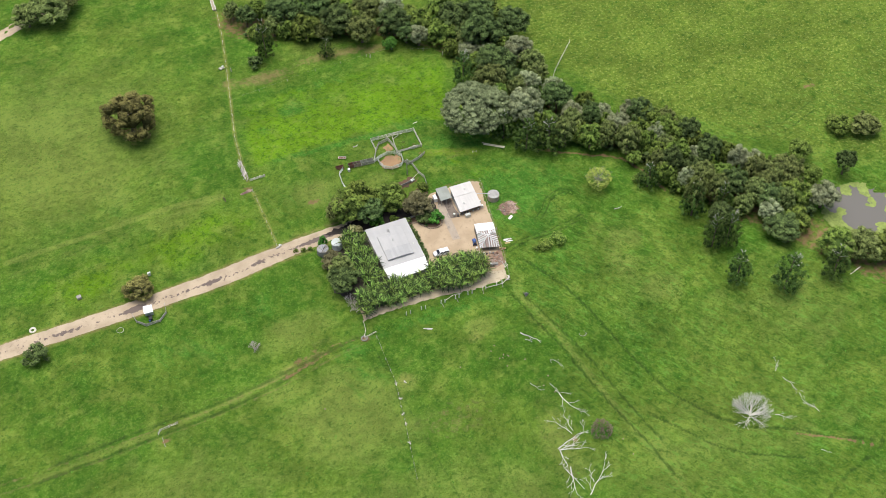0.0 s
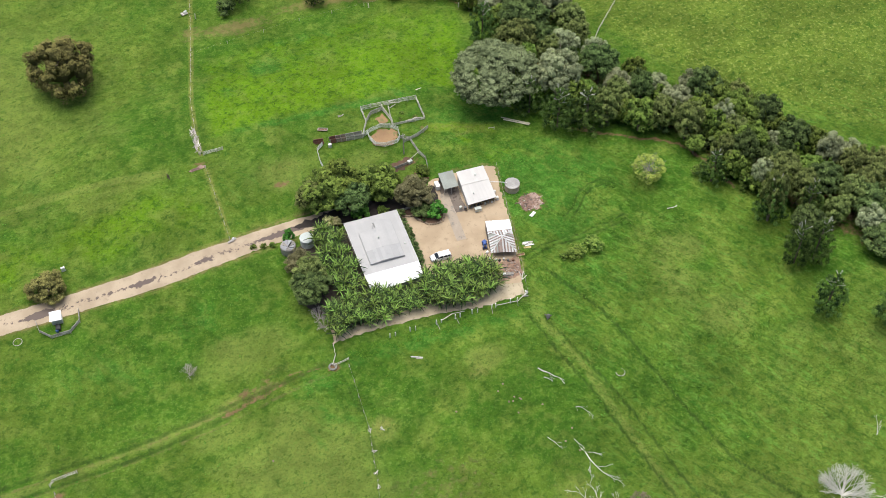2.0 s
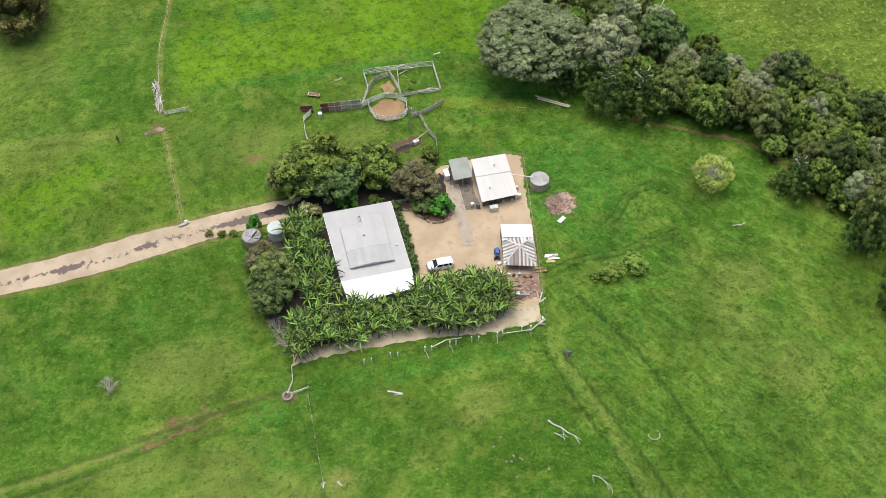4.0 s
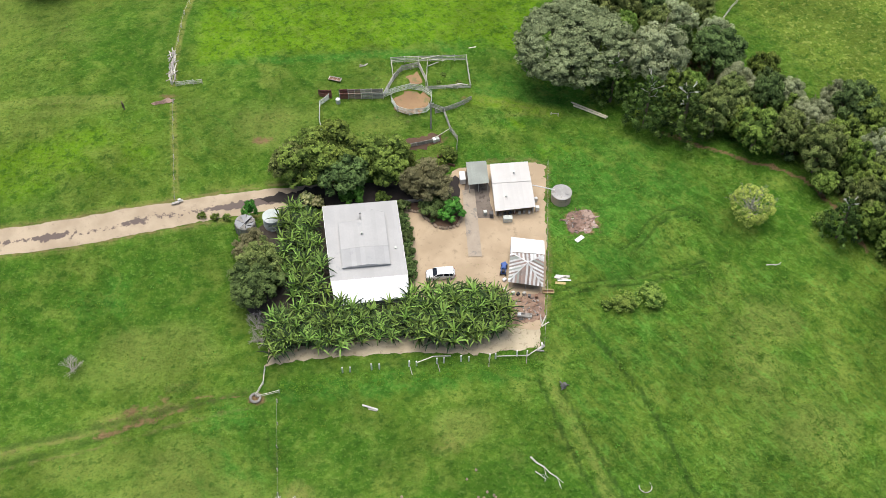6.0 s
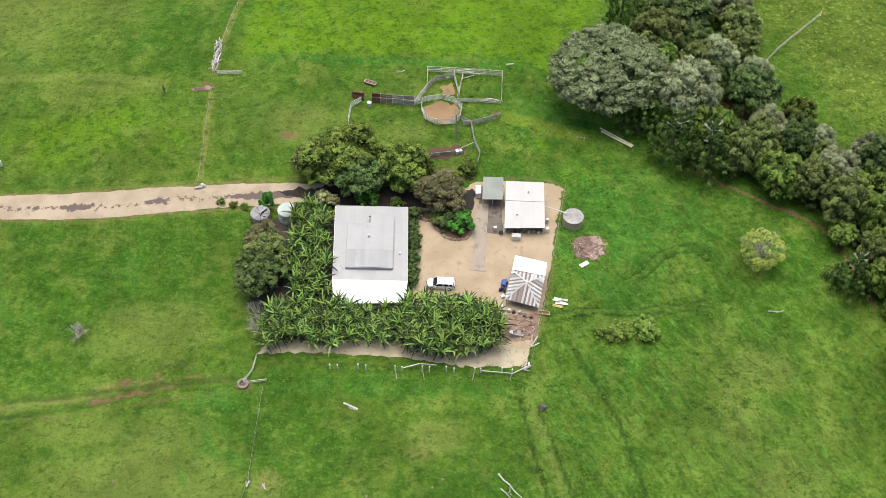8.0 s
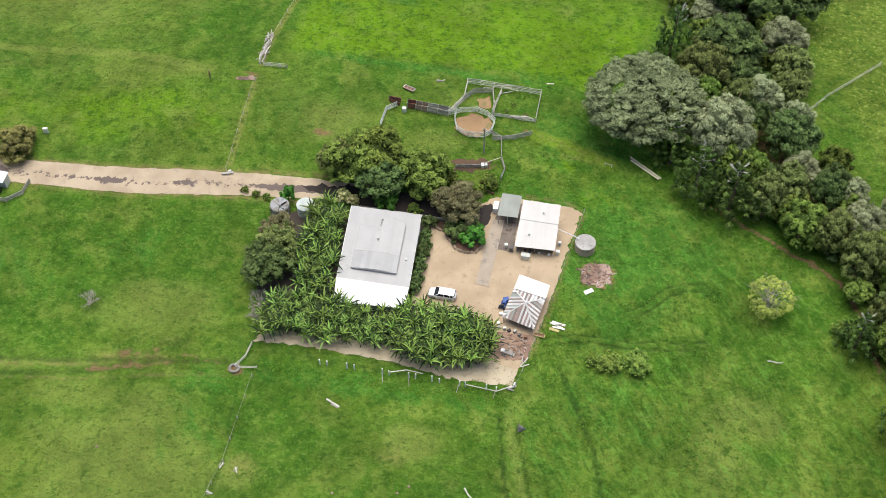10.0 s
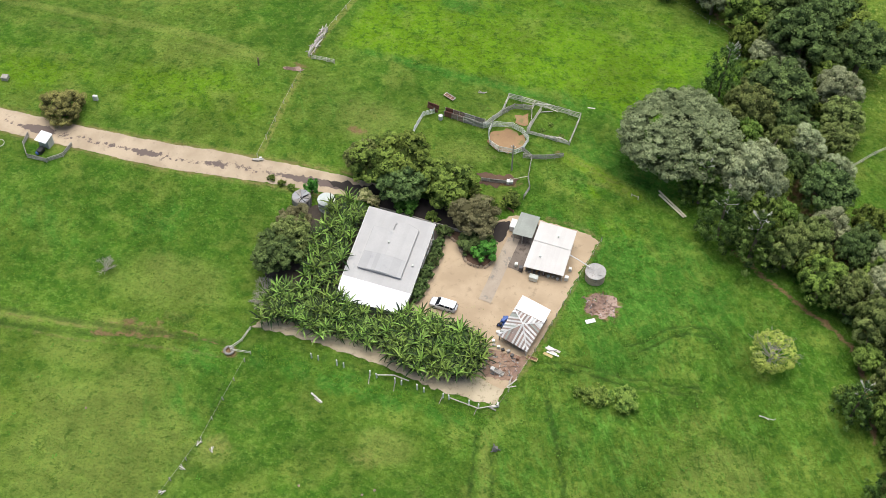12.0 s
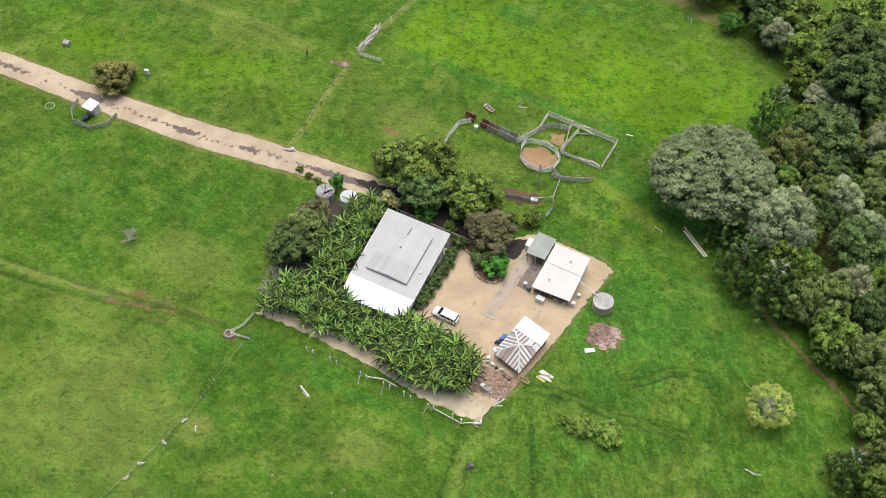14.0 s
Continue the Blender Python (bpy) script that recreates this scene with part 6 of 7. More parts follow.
def strap_mesh(seed, heads=2, blades=13, tall=2.8):
    """Rosettes of long broad leaves, the young ones upright, the old ones arching down, each folded along its midrib."""
    r = random.Random(seed)
    verts, faces, tones = [], [], []
    for h in range(heads):
        hx, hy, hz = strap_head(seed, h, heads, tall)
        hue = r.random()
        for k in range(blades):
            a, age = 2.39996 * k + r.uniform(-0.2, 0.2), k / (blades - 1)
            long, wide = r.uniform(2.0, 2.9) * (0.75 + 0.35 * age), r.uniform(0.11, 0.155)
            rise, bend = 3.2 - 2.3 * age + r.uniform(-0.3, 0.3), 0.36 + 0.52 * age
            start, x, z = len(verts), 0.0, 0.0
            for s in range(6):
                f = s / 5
                slope = math.atan(rise) - 1.7 * bend * f
                w = wide * (0.35 + 2.6 * f - 2.9 * f * f) if s < 5 else 0.01
                cx, cy = hx + math.cos(a) * x, hy + math.sin(a) * x
                nx, ny = -math.sin(a) * w, math.cos(a) * w
                verts += [(cx + nx, cy + ny, hz + z + 0.35 * w), (cx, cy, hz + z), (cx - nx, cy - ny, hz + z + 0.35 * w)]
                x, z = x + math.cos(slope) * long / 5, z + math.sin(slope) * long / 5
            faces += [(start + 3 * s + e, start + 3 * s + e + 1, start + 3 * s + e + 4, start + 3 * s + e + 3) for s in range(5) for e in (0, 1)]
            # Old low leaves go dark to paint the gaps' shade; young ones are paler.
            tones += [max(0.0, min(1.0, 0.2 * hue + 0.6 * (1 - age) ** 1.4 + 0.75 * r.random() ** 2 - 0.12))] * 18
    data = sheet("leaves", verts, faces)
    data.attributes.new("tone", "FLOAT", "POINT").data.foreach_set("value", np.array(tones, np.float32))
    return data


def make_strap(seed):
    t = thing("strap_leaf_plant", (0, 0, 0), "tall clump of glossy arching strap leaves", "plant", "hedge of strap-leaved plants")
    for h in range(2):
        x, y, z = strap_head(seed, h, 2, 2.8)
        part("stem", limb(bmesh.new(), [(x * 0.5, y * 0.5, -0.2), (x * 0.85, y * 0.85, z * 0.6), (x, y, z + 0.1)], [0.09, 0.07, 0.06], 6), "leaf_olive", t)
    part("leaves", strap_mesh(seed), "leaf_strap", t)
    return t


for k in range(4):
    SOURCE[f"strap{k}"] = make_strap(30 + k)
HEDGES = [([(-10.2, -20.6), (-9.4, -26.4), (-3, -26.1), (3.2, -26.2), (6, -20.4), (3, -19.4), (0.2, -18.8), (-6, -18.6)], 46, 1.0),
          ([(5.6, -20.3), (4.4, -25.6), (9.0, -26.0), (12, -25.2), (13.0, -19.6)], 20, 0.85),
          ([(13.2, -18.4), (12.2, -25.6), (15, -26.9), (22, -27.8), (27.8, -25.8), (28.4, -20.4), (24, -18.2), (17, -17.9)], 64, 1.12),
          ([(-7.2, 2.2), (-1.4, 2.8), (-0.9, -17), (-5.5, -17.5), (-7.6, -10)], 36, 1.05)]
for poly, number, size in HEDGES:
    lo, hi = np.min(poly, 0), np.max(poly, 0)
    made, taken = 0, []
    for _ in range(4000):
        x, y = filler.uniform(lo[0], hi[0]), filler.uniform(lo[1], hi[1])
        if made < number and bool(inside(poly, np.array([x]), np.array([y]))[0]) and all(math.hypot(x - a, y - b) > 1.28 for a, b in taken):
            taken.append((x, y))
            plant(f"strap{filler.randrange(4)}", x, y, size * filler.uniform(0.85, 1.2), size * filler.uniform(0.8, 1.15), sink=0.05)
            made += 1


# ---- dead wood ----
def dead_tree(x, y, size, seed, label, stems=9, flat=0.6, name="dead_tree", category="dead tree", wood="dead_wood"):
    t = thing(name, (x, y, ground_at(x, y)), label, category)
    r = random.Random(seed)
    for _ in range(stems):
        a = r.uniform(0, 6.2832)
        bm = bmesh.new()
        branching(bm, (0, 0, -0.1), (math.cos(a), math.sin(a), flat + r.uniform(-0.2, 0.5)), size * 0.27, size * 0.012 + 0.02, 4, r, 0.55)
        part("branch", bm, wood, t)


def fallen(x, y, turn, length, seed, depth=3, thick=0.16):
    thick, length = 0.7 * thick, length
    t = thing("fallen_branch", (x, y, ground_at(x, y) + 0.12), "bleached fallen branch lying in the grass", "fallen branch", "fallen branches", turn)
    r = random.Random(seed)
    bm = bmesh.new()
    at, way = Vector((-length / 2, 0, 0)), Vector((1, 0, 0))
    spine = [at + way * length * k / 5 + Vector((0, r.uniform(-1, 1) * (0.3 if depth > 2 else 0.1), r.uniform(0, 0.25))) for k in range(6)]
    limb(bm, spine, [thick * (1 - 0.15 * k) for k in range(6)], 6)
    part("trunk", bm, "dead_wood", t)
    for k in range(1, 6) if depth > 2 else (2, 4):
        bm = bmesh.new()
        branching(bm, tuple(spine[k]), (r.uniform(0.5, 1.0), r.choice((-1, 1)) * r.uniform(0.25, 0.7), r.uniform(0.0, 0.3)), length * 0.17, thick * 0.45, min(depth, 2), r, 0.5)
        part("side_branch", bm, "dead_wood", t)


for x, y, size, seed in ((-11.9, -20.4, 3.6, 71), (-11.2, -23.0, 3.0, 72), (-41.6, -24.0, 3.0, 73)):
    dead_tree(x, y, size, seed, "leafless grey twiggy bush", 15, 0.9, "dry_bush", "bush", "twig_wood")
dead_tree(74.2, -94.2, 7.8, 3, "large bleached dead tree with fine spreading branches", 38, 0.6)
LYING = [(28.2, -48.2, 32.4, -53.0, 2, 0.2), (28.6, -50.6, 30.0, -52.2, 1, 0.12), (32.0, -58.0, 34.8, -61.2, 3, 0.12), (24.4, -63.2, 26.2, -66.8, 2, 0.1), (29.6, -66.8, 32.6, -75.6, 3, 0.2), (29.4, -65.2, 30.6, -67.8, 2, 0.1),
         (28.2, -81.2, 25.0, -76.2, 3, 0.15), (28.6, -80.6, 28.2, -75.4, 3, 0.13), (22.6, -84.2, 30.8, -82.0, 3, 0.24), (22.8, -84.4, 29.4, -86.6, 3, 0.2), (23.4, -84.6, 28.6, -84.4, 3, 0.16), (23.0, -85.2, 22.2, -90.8, 3, 0.2), (22.8, -90.4, 20.4, -99.4, 3, 0.22),
         (21.6, -90.6, 23.8, -98.6, 2, 0.16), (23.4, -100.4, 31.2, -93.8, 3, 0.22), (26.4, -96.6, 27.4, -92.6, 3, 0.14), (88.0, -85.2, 89.8, -82.2, 3, 0.12), (88.8, -87.4, 89.6, -92.6, 3, 0.12), (91.4, -101.6, 89.2, -96.2, 3, 0.17), (80.2, -96.8, 83.2, -99.8, 3, 0.12),
         (84.0, -111.4, 86.2, -113.6, 2, 0.1), (73.8, -17.2, 76.2, -17.2, 1, 0.16)]
for k, (x0, y0, x1, y1, depth, thick) in enumerate(LYING):
    fallen((x0 + x1) / 2, (y0 + y1) / 2, math.degrees(math.atan2(y1 - y0, x1 - x0)), math.hypot(x1 - x0, y1 - y0), 40 + k, depth, thick)


# ---- small things ----
def boards(x, y, turn, items, label, name="timber_stack", category="timber"):
    t = thing(name, (x, y, ground_at(x, y) + 0.06), label, category, turn=turn)
    for dx, dy, z, lx, ly, lz, a, mats in items:
        part("board", box(bmesh.new(), (dx, dy, z), (lx, ly, lz), a, 0.01), mats, t)
    return t


boards(38.9, -16.2, -12, [(-0.5, 0.55, 0.05, 1.3, 0.5, 0.05, 0, "white"), (0.6, 0.6, 0.05, 1.2, 0.45, 0.05, 4, "pale_wood"), (-0.2, 0.05, 0.12, 2.3, 0.35, 0.05, -8, "pale_wood"), (0.3, -0.35, 0.16, 2.2, 0.3, 0.05, 6, "white"), (-0.3, -0.9, 0.06, 1.7, 0.5, 0.05, 0, "yellow"), (0.1, 0.25, 0.2, 1.2, 0.2, 0.05, 30, "grey_wood")], "scattered white and pale sheets on the grass")
boards(43.4, -8.0, 35, [(0, 0, 0.06, 1.7, 0.8, 0.08, 0, "white")], "white board lying on the grass", "board_stack", "board")
boards(36.1, -18.6, -5, [(0, 0.32, 0.15, 1.9, 0.1, 0.25, 0, "yellow"), (0, -0.32, 0.15, 1.9, 0.1, 0.25, 0, "yellow"), (-0.9, 0, 0.15, 0.1, 0.55, 0.25, 0, "yellow"), (0.9, 0, 0.15, 0.1, 0.55, 0.25, 0, "yellow"), (0, 0, 0.06, 1.7, 0.5, 0.04, 0, "terracotta")], "low yellow timber frame on the ground", "planter_box", "planter box")
boards(31.4, -23.0, -12, [(0, 0, 0.25, 2.4, 0.9, 0.06, 0, "grey_wood"), (0, 0.3, 0.4, 2.3, 0.12, 0.2, 0, "grey_wood"), (0, -0.35, 0.4, 2.3, 0.12, 0.2, 0, "grey_wood"), (-0.9, 0, 0.45, 0.6, 0.6, 0.3, 0, "white"), (0.4, 0, 0.4, 0.9, 0.5, 0.2, 8, "grey_wood")], "weathered timber crate with a white box", "timber_crate", "crate")
boards(4.0, 33.0, -22, [(0, 0, 0.2, 2.2, 0.8, 0.06, 0, "terracotta"), (0, 0.42, 0.35, 2.4, 0.14, 0.14, 0, "grey_wood"), (0, -0.42, 0.35, 2.4, 0.14, 0.14, 0, "rail_brown"), (-1.15, 0, 0.3, 0.14, 0.95, 0.14, 0, "pale_wood"), (-0.4, 0, 0.3, 0.14, 0.95, 0.14, 0, "rail_brown"), (0.4, 0, 0.3, 0.14, 0.95, 0.14, 0, "rail_brown"), (1.15, 0, 0.3, 0.14, 0.95, 0.14, 0, "grey_wood")], "open timber rack lying in the grass", "timber_rack", "rack")
boards(51.0, 22.2, -37, [(0, 0.25, 0.14, 7.6, 0.34, 0.12, 0, "pale_plank"), (0.3, -0.25, 0.16, 6.8, 0.34, 0.12, 1, "pale_plank")], "two long pale planks lying in the grass", "plank_pair", "planks")
boards(22.5, 36.7, 2, [(0, 0, 1.35, 3.6, 0.14, 0.14, 8, "pale_wood"), (1.2, -0.4, 0.9, 3.0, 0.14, 0.12, -14, "pale_wood"), (0.4, -0.7, 0.15, 2.6, 0.16, 0.12, 22, "pale_wood")], "loose bleached rails on the yard fence", "loose_rails", "rails")
boards(25.4, 30.0, 3, [(0, 0.3, 0.15, 4.6, 0.2, 0.16, 2, "pale_wood"), (0.4, -0.1, 0.2, 4.2, 0.2, 0.16, -3, "pale_wood"), (-0.5, 0.1, 0.36, 3.4, 0.18, 0.14, 1, "grey_wood"), (2.6, 0.2, 0.2, 2.0, 0.18, 0.14, -20, "pale_wood")], "heap of fallen bleached rails along the yard", "rail_heap", "rails")
boards(9.5, 36.4, 10, [(0, 0, 0.08, 1.3, 0.25, 0.12, 0, "grey_wood"), (0.7, 0.2, 0.08, 0.8, 0.2, 0.12, 20, "pale_wood"), (-0.2, 0.3, 0.08, 0.7, 0.2, 0.1, -30, "grey_wood")], "small pale timber heap in the grass")
boards(-62.6, 11.0, 12, [(0, 0, 0.6, 0.9, 0.5, 1.2, 0, "white")], "white boxy feeder by the roadside bush", "feed_box", "box")
boards(-24.9, 6.0, 20, [(0, 0, 0.3, 1.9, 0.5, 0.1, 0, "grey_wood"), (0.4, 0.2, 0.45, 0.5, 0.4, 0.3, 10, "white"), (-0.5, -0.1, 0.15, 1.4, 0.3, 0.2, -12, "grey_wood")], "small heap of grey timber by the track", "timber_heap")
boards(17.2, 37.9, 8, [(14, -0.3, 0.2, 1.5, 0.2, 0.12, 0, "pale_wood")], "white plank lying past the yard corner", "plank", "plank")
boards(22.0, 13.2, 10, [(0, 0, 0.2, 1.6, 0.5, 0.35, 0, "terracotta"), (1.4, 0.1, 0.15, 1.0, 0.6, 0.3, 15, "rock")], "rusty clutter beside the fence", "clutter_heap", "clutter")
boards(34.3, -24.3, 60, [(0, 0, 0.1, 2.2, 0.2, 0.1, 0, "pale_wood"), (0.3, 0.6, 0.1, 1.6, 0.2, 0.1, 25, "grey_wood"), (-0.5, -0.5, 0.1, 1.5, 0.15, 0.1, -30, "pale_wood")], "loose pale sticks and boards on bare soil")
boards(21.4, 16.9, 14, [(-0.35, 0, 0.35, 0.55, 0.8, 0.7, 0, "white"), (0.3, 0.05, 0.3, 0.55, 0.7, 0.6, 4, "galv")], "two small white boxes at the end of the panel fence", "hive_box", "boxes")
boards(33.0, -29.5, 30, [(0, 0, 0.2, 1.4, 0.3, 0.3, 0, "dead_wood"), (0.5, 0.3, 0.2, 0.9, 0.3, 0.3, 60, "dead_wood"), (-0.5, -0.3, 0.15, 1.3, 0.2, 0.2, -40, "grey_wood")], "heap of bleached stumps at the yard corner")


def crate_box(name, x, y, size, turn, mats, label, category, lid=True):
    t = thing(name, (x, y, ground_at(x, y) + 0.1), label, category, turn=turn)
    part("body", box(bmesh.new(), (0, 0, size[2] / 2), size, 0, 0.04), mats, t)
    if lid:
        part("lid", box(bmesh.new(), (0, 0, size[2] + 0.03), (size[0] * 1.05, size[1] * 1.05, 0.08), 0, 0.02), mats, t)
    return t


crate_box("storage_box", 31.7, -2.7, (1.5, 0.9, 0.9), -3, "galv", "grey metal box in front of the shed", "box")
crate_box("drum", 28.0, -0.9, (0.55, 0.55, 0.8), 10, "galv", "grey plastic drum beside the shed", "drum")
crate_box("fridge", 25.0, 7.2, (0.95, 1.9, 1.3), 0, "white", "old white chest freezer beside the carport", "freezer")
crate_box("gas_bottle", 37.2, -0.9, (0.6, 0.6, 0.9), 0, "white", "white box at the shed corner", "box")
crate_box("gas_bottle", 37.3, 1.2, (0.5, 0.5, 0.8), 0, "white", "white box at the shed wall", "box")
crate_box("tool_box", 29.0, -1.5, (0.6, 0.7, 1.0), 0, "wall_dark", "dark cabinet by the shed corner", "cabinet")
for k in range(7):
    crate_box("clutter_box", 30.6 + 0.85 * k, -1.35 + 0.1 * (k % 2), (0.45, 0.4, 0.4 + 0.15 * (k % 3)), 13 * k, ("grey_wood", "wall_dark", "wall_dark", "terracotta", "galv", "grey_wood", "white")[k], "stored oddment along the open shed front", "clutter", False)
for k, (x, y) in enumerate(((29.3, -18.2), (30.2, -18.4), (31.0, -18.6), (32.0, -18.7), (32.8, -19.2), (33.9, -19.5), (29.0, -17.4))):
    crate_box("clutter_box", x, y, (0.55, 0.45, 0.45 + 0.2 * (k % 2)), 17 * k, ("grey_wood", "galv", "black", "grey_wood", "wall_dark", "terracotta", "white")[k], "stored oddment against the rusty hut", "clutter", False)
drum = thing("white_drum", (4.2, 27.0, ground_at(4.2, 27.0)), "white round drum beside the red race", "drum")
part("body", limb(bmesh.new(), [(0, 0, -0.1), (0, 0, 0.95)], [0.42, 0.42], 16), "white", drum)
part("lid", limb(bmesh.new(), [(0, 0, 0.94), (0, 0, 1.0)], [0.45, 0.42], 16), "white", drum)


def ride_on():
    t = thing("ride_on_mower", (29.3, -13.6, ground_at(29.3, -13.6) + 0.05), "blue ride-on mower parked beside the hut", "mower", turn=75)
    part("bonnet", box(bmesh.new(), (0.5, 0, 0.75), (0.9, 0.6, 0.5), 0, 0.08), "blue", t)
    part("seat", box(bmesh.new(), (-0.45, 0, 0.8), (0.5, 0.55, 0.4), 0, 0.06), "black", t)
    part("deck", box(bmesh.new(), (0.0, 0, 0.4), (1.5, 0.9, 0.16), 0, 0.04), "blue", t)
    for x, r in ((0.7, 0.22), (-0.6, 0.32)):
        for s in (-1, 1):
            part("wheel", limb(bmesh.new(), [(x, s * 0.36, r), (x, s * 0.55, r)], [r, r], 14), "black", t)
    crate_box("blue_tub", 29.6, -12.4, (0.9, 0.8, 0.6), 20, "blue", "blue plastic tub beside the hut", "tub", False)
    crate_box("white_tub", 29.2, -15.4, (0.7, 0.5, 0.4), 35, "white", "white tub beside the hut", "tub", False)


ride_on()


def ring_thing(name, x, y, r0, thick, mats, label, category, high=0.25):
    t = thing(name, (x, y, ground_at(x, y)), label, category)
    bm = bmesh.new()
    n = 24
    for k in range(n):
        a, b = 6.2832 * k / n, 6.2832 * (k + 1) / n
        limb(bm, [(r0 * math.cos(a), r0 * math.sin(a), high / 2), (r0 * math.cos(b), r0 * math.sin(b), high / 2)], [thick, thick], 6)
    part("ring", bm, mats, t)
    return t


ring_thing("water_trough", -12.5, -33.5, 0.75, 0.22, "old_tank", "round concrete trough on bare red soil", "trough", 0.5)
ring_thing("wire_ring", -74.6, -5.2, 0.95, 0.07, "grey_wood", "thin round hoop lying in the grass", "hoop", 0.12)
ring_thing("wire_ring", 44.5, -54.5, 0.95, 0.07, "grey_wood", "thin round hoop lying in the grass", "hoop", 0.12)
ring_thing("old_tyre", -97.2, 4.2, 0.75, 0.28, "pale_wood", "pale old tyre beside the track", "tyre", 0.4)
boards(-83, 10.5, 10, [(0, 0, 0.4, 1.3, 1.2, 0.8, 0, "grey_wood")], "weathered stump beside the track", "stump", "stump")

# Rubble and broken boards behind the hut.
rubble = thing("rubble", (31.8, -21.0, ground_at(31.8, -21.0) + 0.1), "broken boards, bricks and iron scraps on bare soil", "rubble")
for k in range(90):
    x, y, long = rng.uniform(-3.2, 2.6), rng.uniform(-2.8, 1.8), rng.uniform(0.15, 0.7)
    part("scrap", box(bmesh.new(), (x, y, 0.06), (long, rng.uniform(0.1, 0.3), 0.12), rng.uniform(0, 180), 0.01), rng.choice(("terracotta", "terracotta", "rail_brown", "rail_brown", "grey_wood", "rock", "wall_dark")), rubble)

# Charred sticks and ash lumps on the burnt patch.
burn = thing("burnt_sticks", (44.4, -4.2, ground_at(44.4, -4.2) + 0.1), "charred sticks and ash of an old bonfire", "ash heap")
for k in range(70):
    d, a, w = 2.9 * rng.random() ** 0.5, rng.uniform(0, 6.28), rng.uniform(0, 6.28)
    x, y, long = d * math.cos(a), 0.9 * d * math.sin(a), rng.uniform(0.15, 0.55)
    part("stick", limb(bmesh.new(), [(x, y, 0.04), (x + long * math.cos(w), y + long * math.sin(w), rng.uniform(0.05, 0.2))], [rng.uniform(0.05, 0.12), 0.04], 5), rng.choice(("wall_dark", "terracotta", "terracotta", "bark", "twig_wood")), burn)

# The pump shelter beside the track, inside a bent fence.
shelter = thing("pump_shelter", (-65.8, -3.0, ground_at(-65.8, -3)), "small white-roofed shelter beside the track", "shelter", turn=-4)
part("roof", slab([(-1.3, -0.9, 2.2), (1.3, -0.9, 2.2), (1.25, 1.6, 2.5), (-1.25, 1.6, 2.5)], 0.08), "roof_white", shelter)
part("wall", prism([(-1.15, -0.2, 2.1), (1.15, -0.2, 2.1), (1.1, 1.45, 2.35), (-1.1, 1.45, 2.35)], 0), "wall", shelter)
part("engine", box(bmesh.new(), (0.1, -1.5, 0.45), (1.0, 1.4, 0.9), 0, 0.08), "black", shelter, "dark machine in front")
part("bin", box(bmesh.new(), (-0.2, -2.2, 0.3), (0.6, 0.6, 0.6), 0, 0.08), "blue", shelter)
fence([(-70.2, -1.6), (-69.8, -4.2), (-67.5, -6.6), (-63.5, -6.4), (-61.2, -4.2), (-61.0, -1.2)], "bent grey panel fence round the shelter", 1.1, 5, 2.4, "grey_wood", rail=0.15)

# Rocks that edge the raised bed beside the yard.
edge = thing("rock_edging", (0, 0, 0), "curved edging of rough brown rocks beside the yard", "rock wall")
BED = [(14.8, 1.3), (16.8, 0.6), (17.9, -1.1), (19.2, -2.7), (21, -3.4), (22.9, -3.0), (23.8, -1.2)]
shapes = []
for k in range(5):
    bm = bmesh.new()
    bmesh.ops.create_icosphere(bm, subdivisions=1, radius=0.34)
    for v in bm.verts:
        v.co *= rng.uniform(0.75, 1.2)
        v.co.z *= 0.75
    data = bpy.data.meshes.new("rock")
    bm.to_mesh(data)
    bm.free()
    data.materials.append(M["rock"])
    shapes.append(data)
for (ax, ay), (bx, by) in zip(BED, BED[1:]):
    n = max(2, int(math.hypot(bx - ax, by - ay) / 0.5))
    for k in range(n):
        o = new("rock", shapes[rng.randrange(5)])
        o.parent = edge
        x, y = ax + (bx - ax) * k / n + rng.uniform(-0.1, 0.1), ay + (by - ay) * k / n + rng.uniform(-0.1, 0.1)
        o.matrix_basis = pose(x, y, ground_at(x, y) + 0.22, 0, 0, rng.uniform(0, 360))
patch("garden_bed", [(14.6, 1.5), (16.8, 0.8), (18.1, -0.9), (19.4, -2.5), (21, -3.2), (22.7, -2.8), (23.6, -1.1), (23.4, 2.2), (19, 3.2), (15, 2.8)], "bank", 0.2, "raised garden bed of dark red-brown earth", "garden bed", 0.2)

# Floating weed on the dam.
r = np.random.RandomState(5)
verts, faces = [], []
for _ in range(2600):
    a, d = r.uniform(0, 6.28), 12.5 * r.uniform(0.02, 1.0) ** 0.42
    x, y, s = POND[0] + d * math.cos(a), POND[1] + d * 0.84 * math.sin(a), r.uniform(0.3, 0.8)
    if noise.noise((x * 0.28, y * 0.28, 2)) < 0.5 - 0.62 * (d / 12.5) ** 2:
        continue
    n = len(verts)
    verts += [(x + s * math.cos(t), y + s * math.sin(t), -0.72 + 0.01 * r.rand()) for t in np.linspace(0, 5.4, 7)]
    faces.append(tuple(range(n, n + 7)))
tagged(part("pond_weed", sheet("pond_weed", verts, faces), "leaf_yellow"), "pale green weed floating on the dam", "pond weed", kind="stuff")


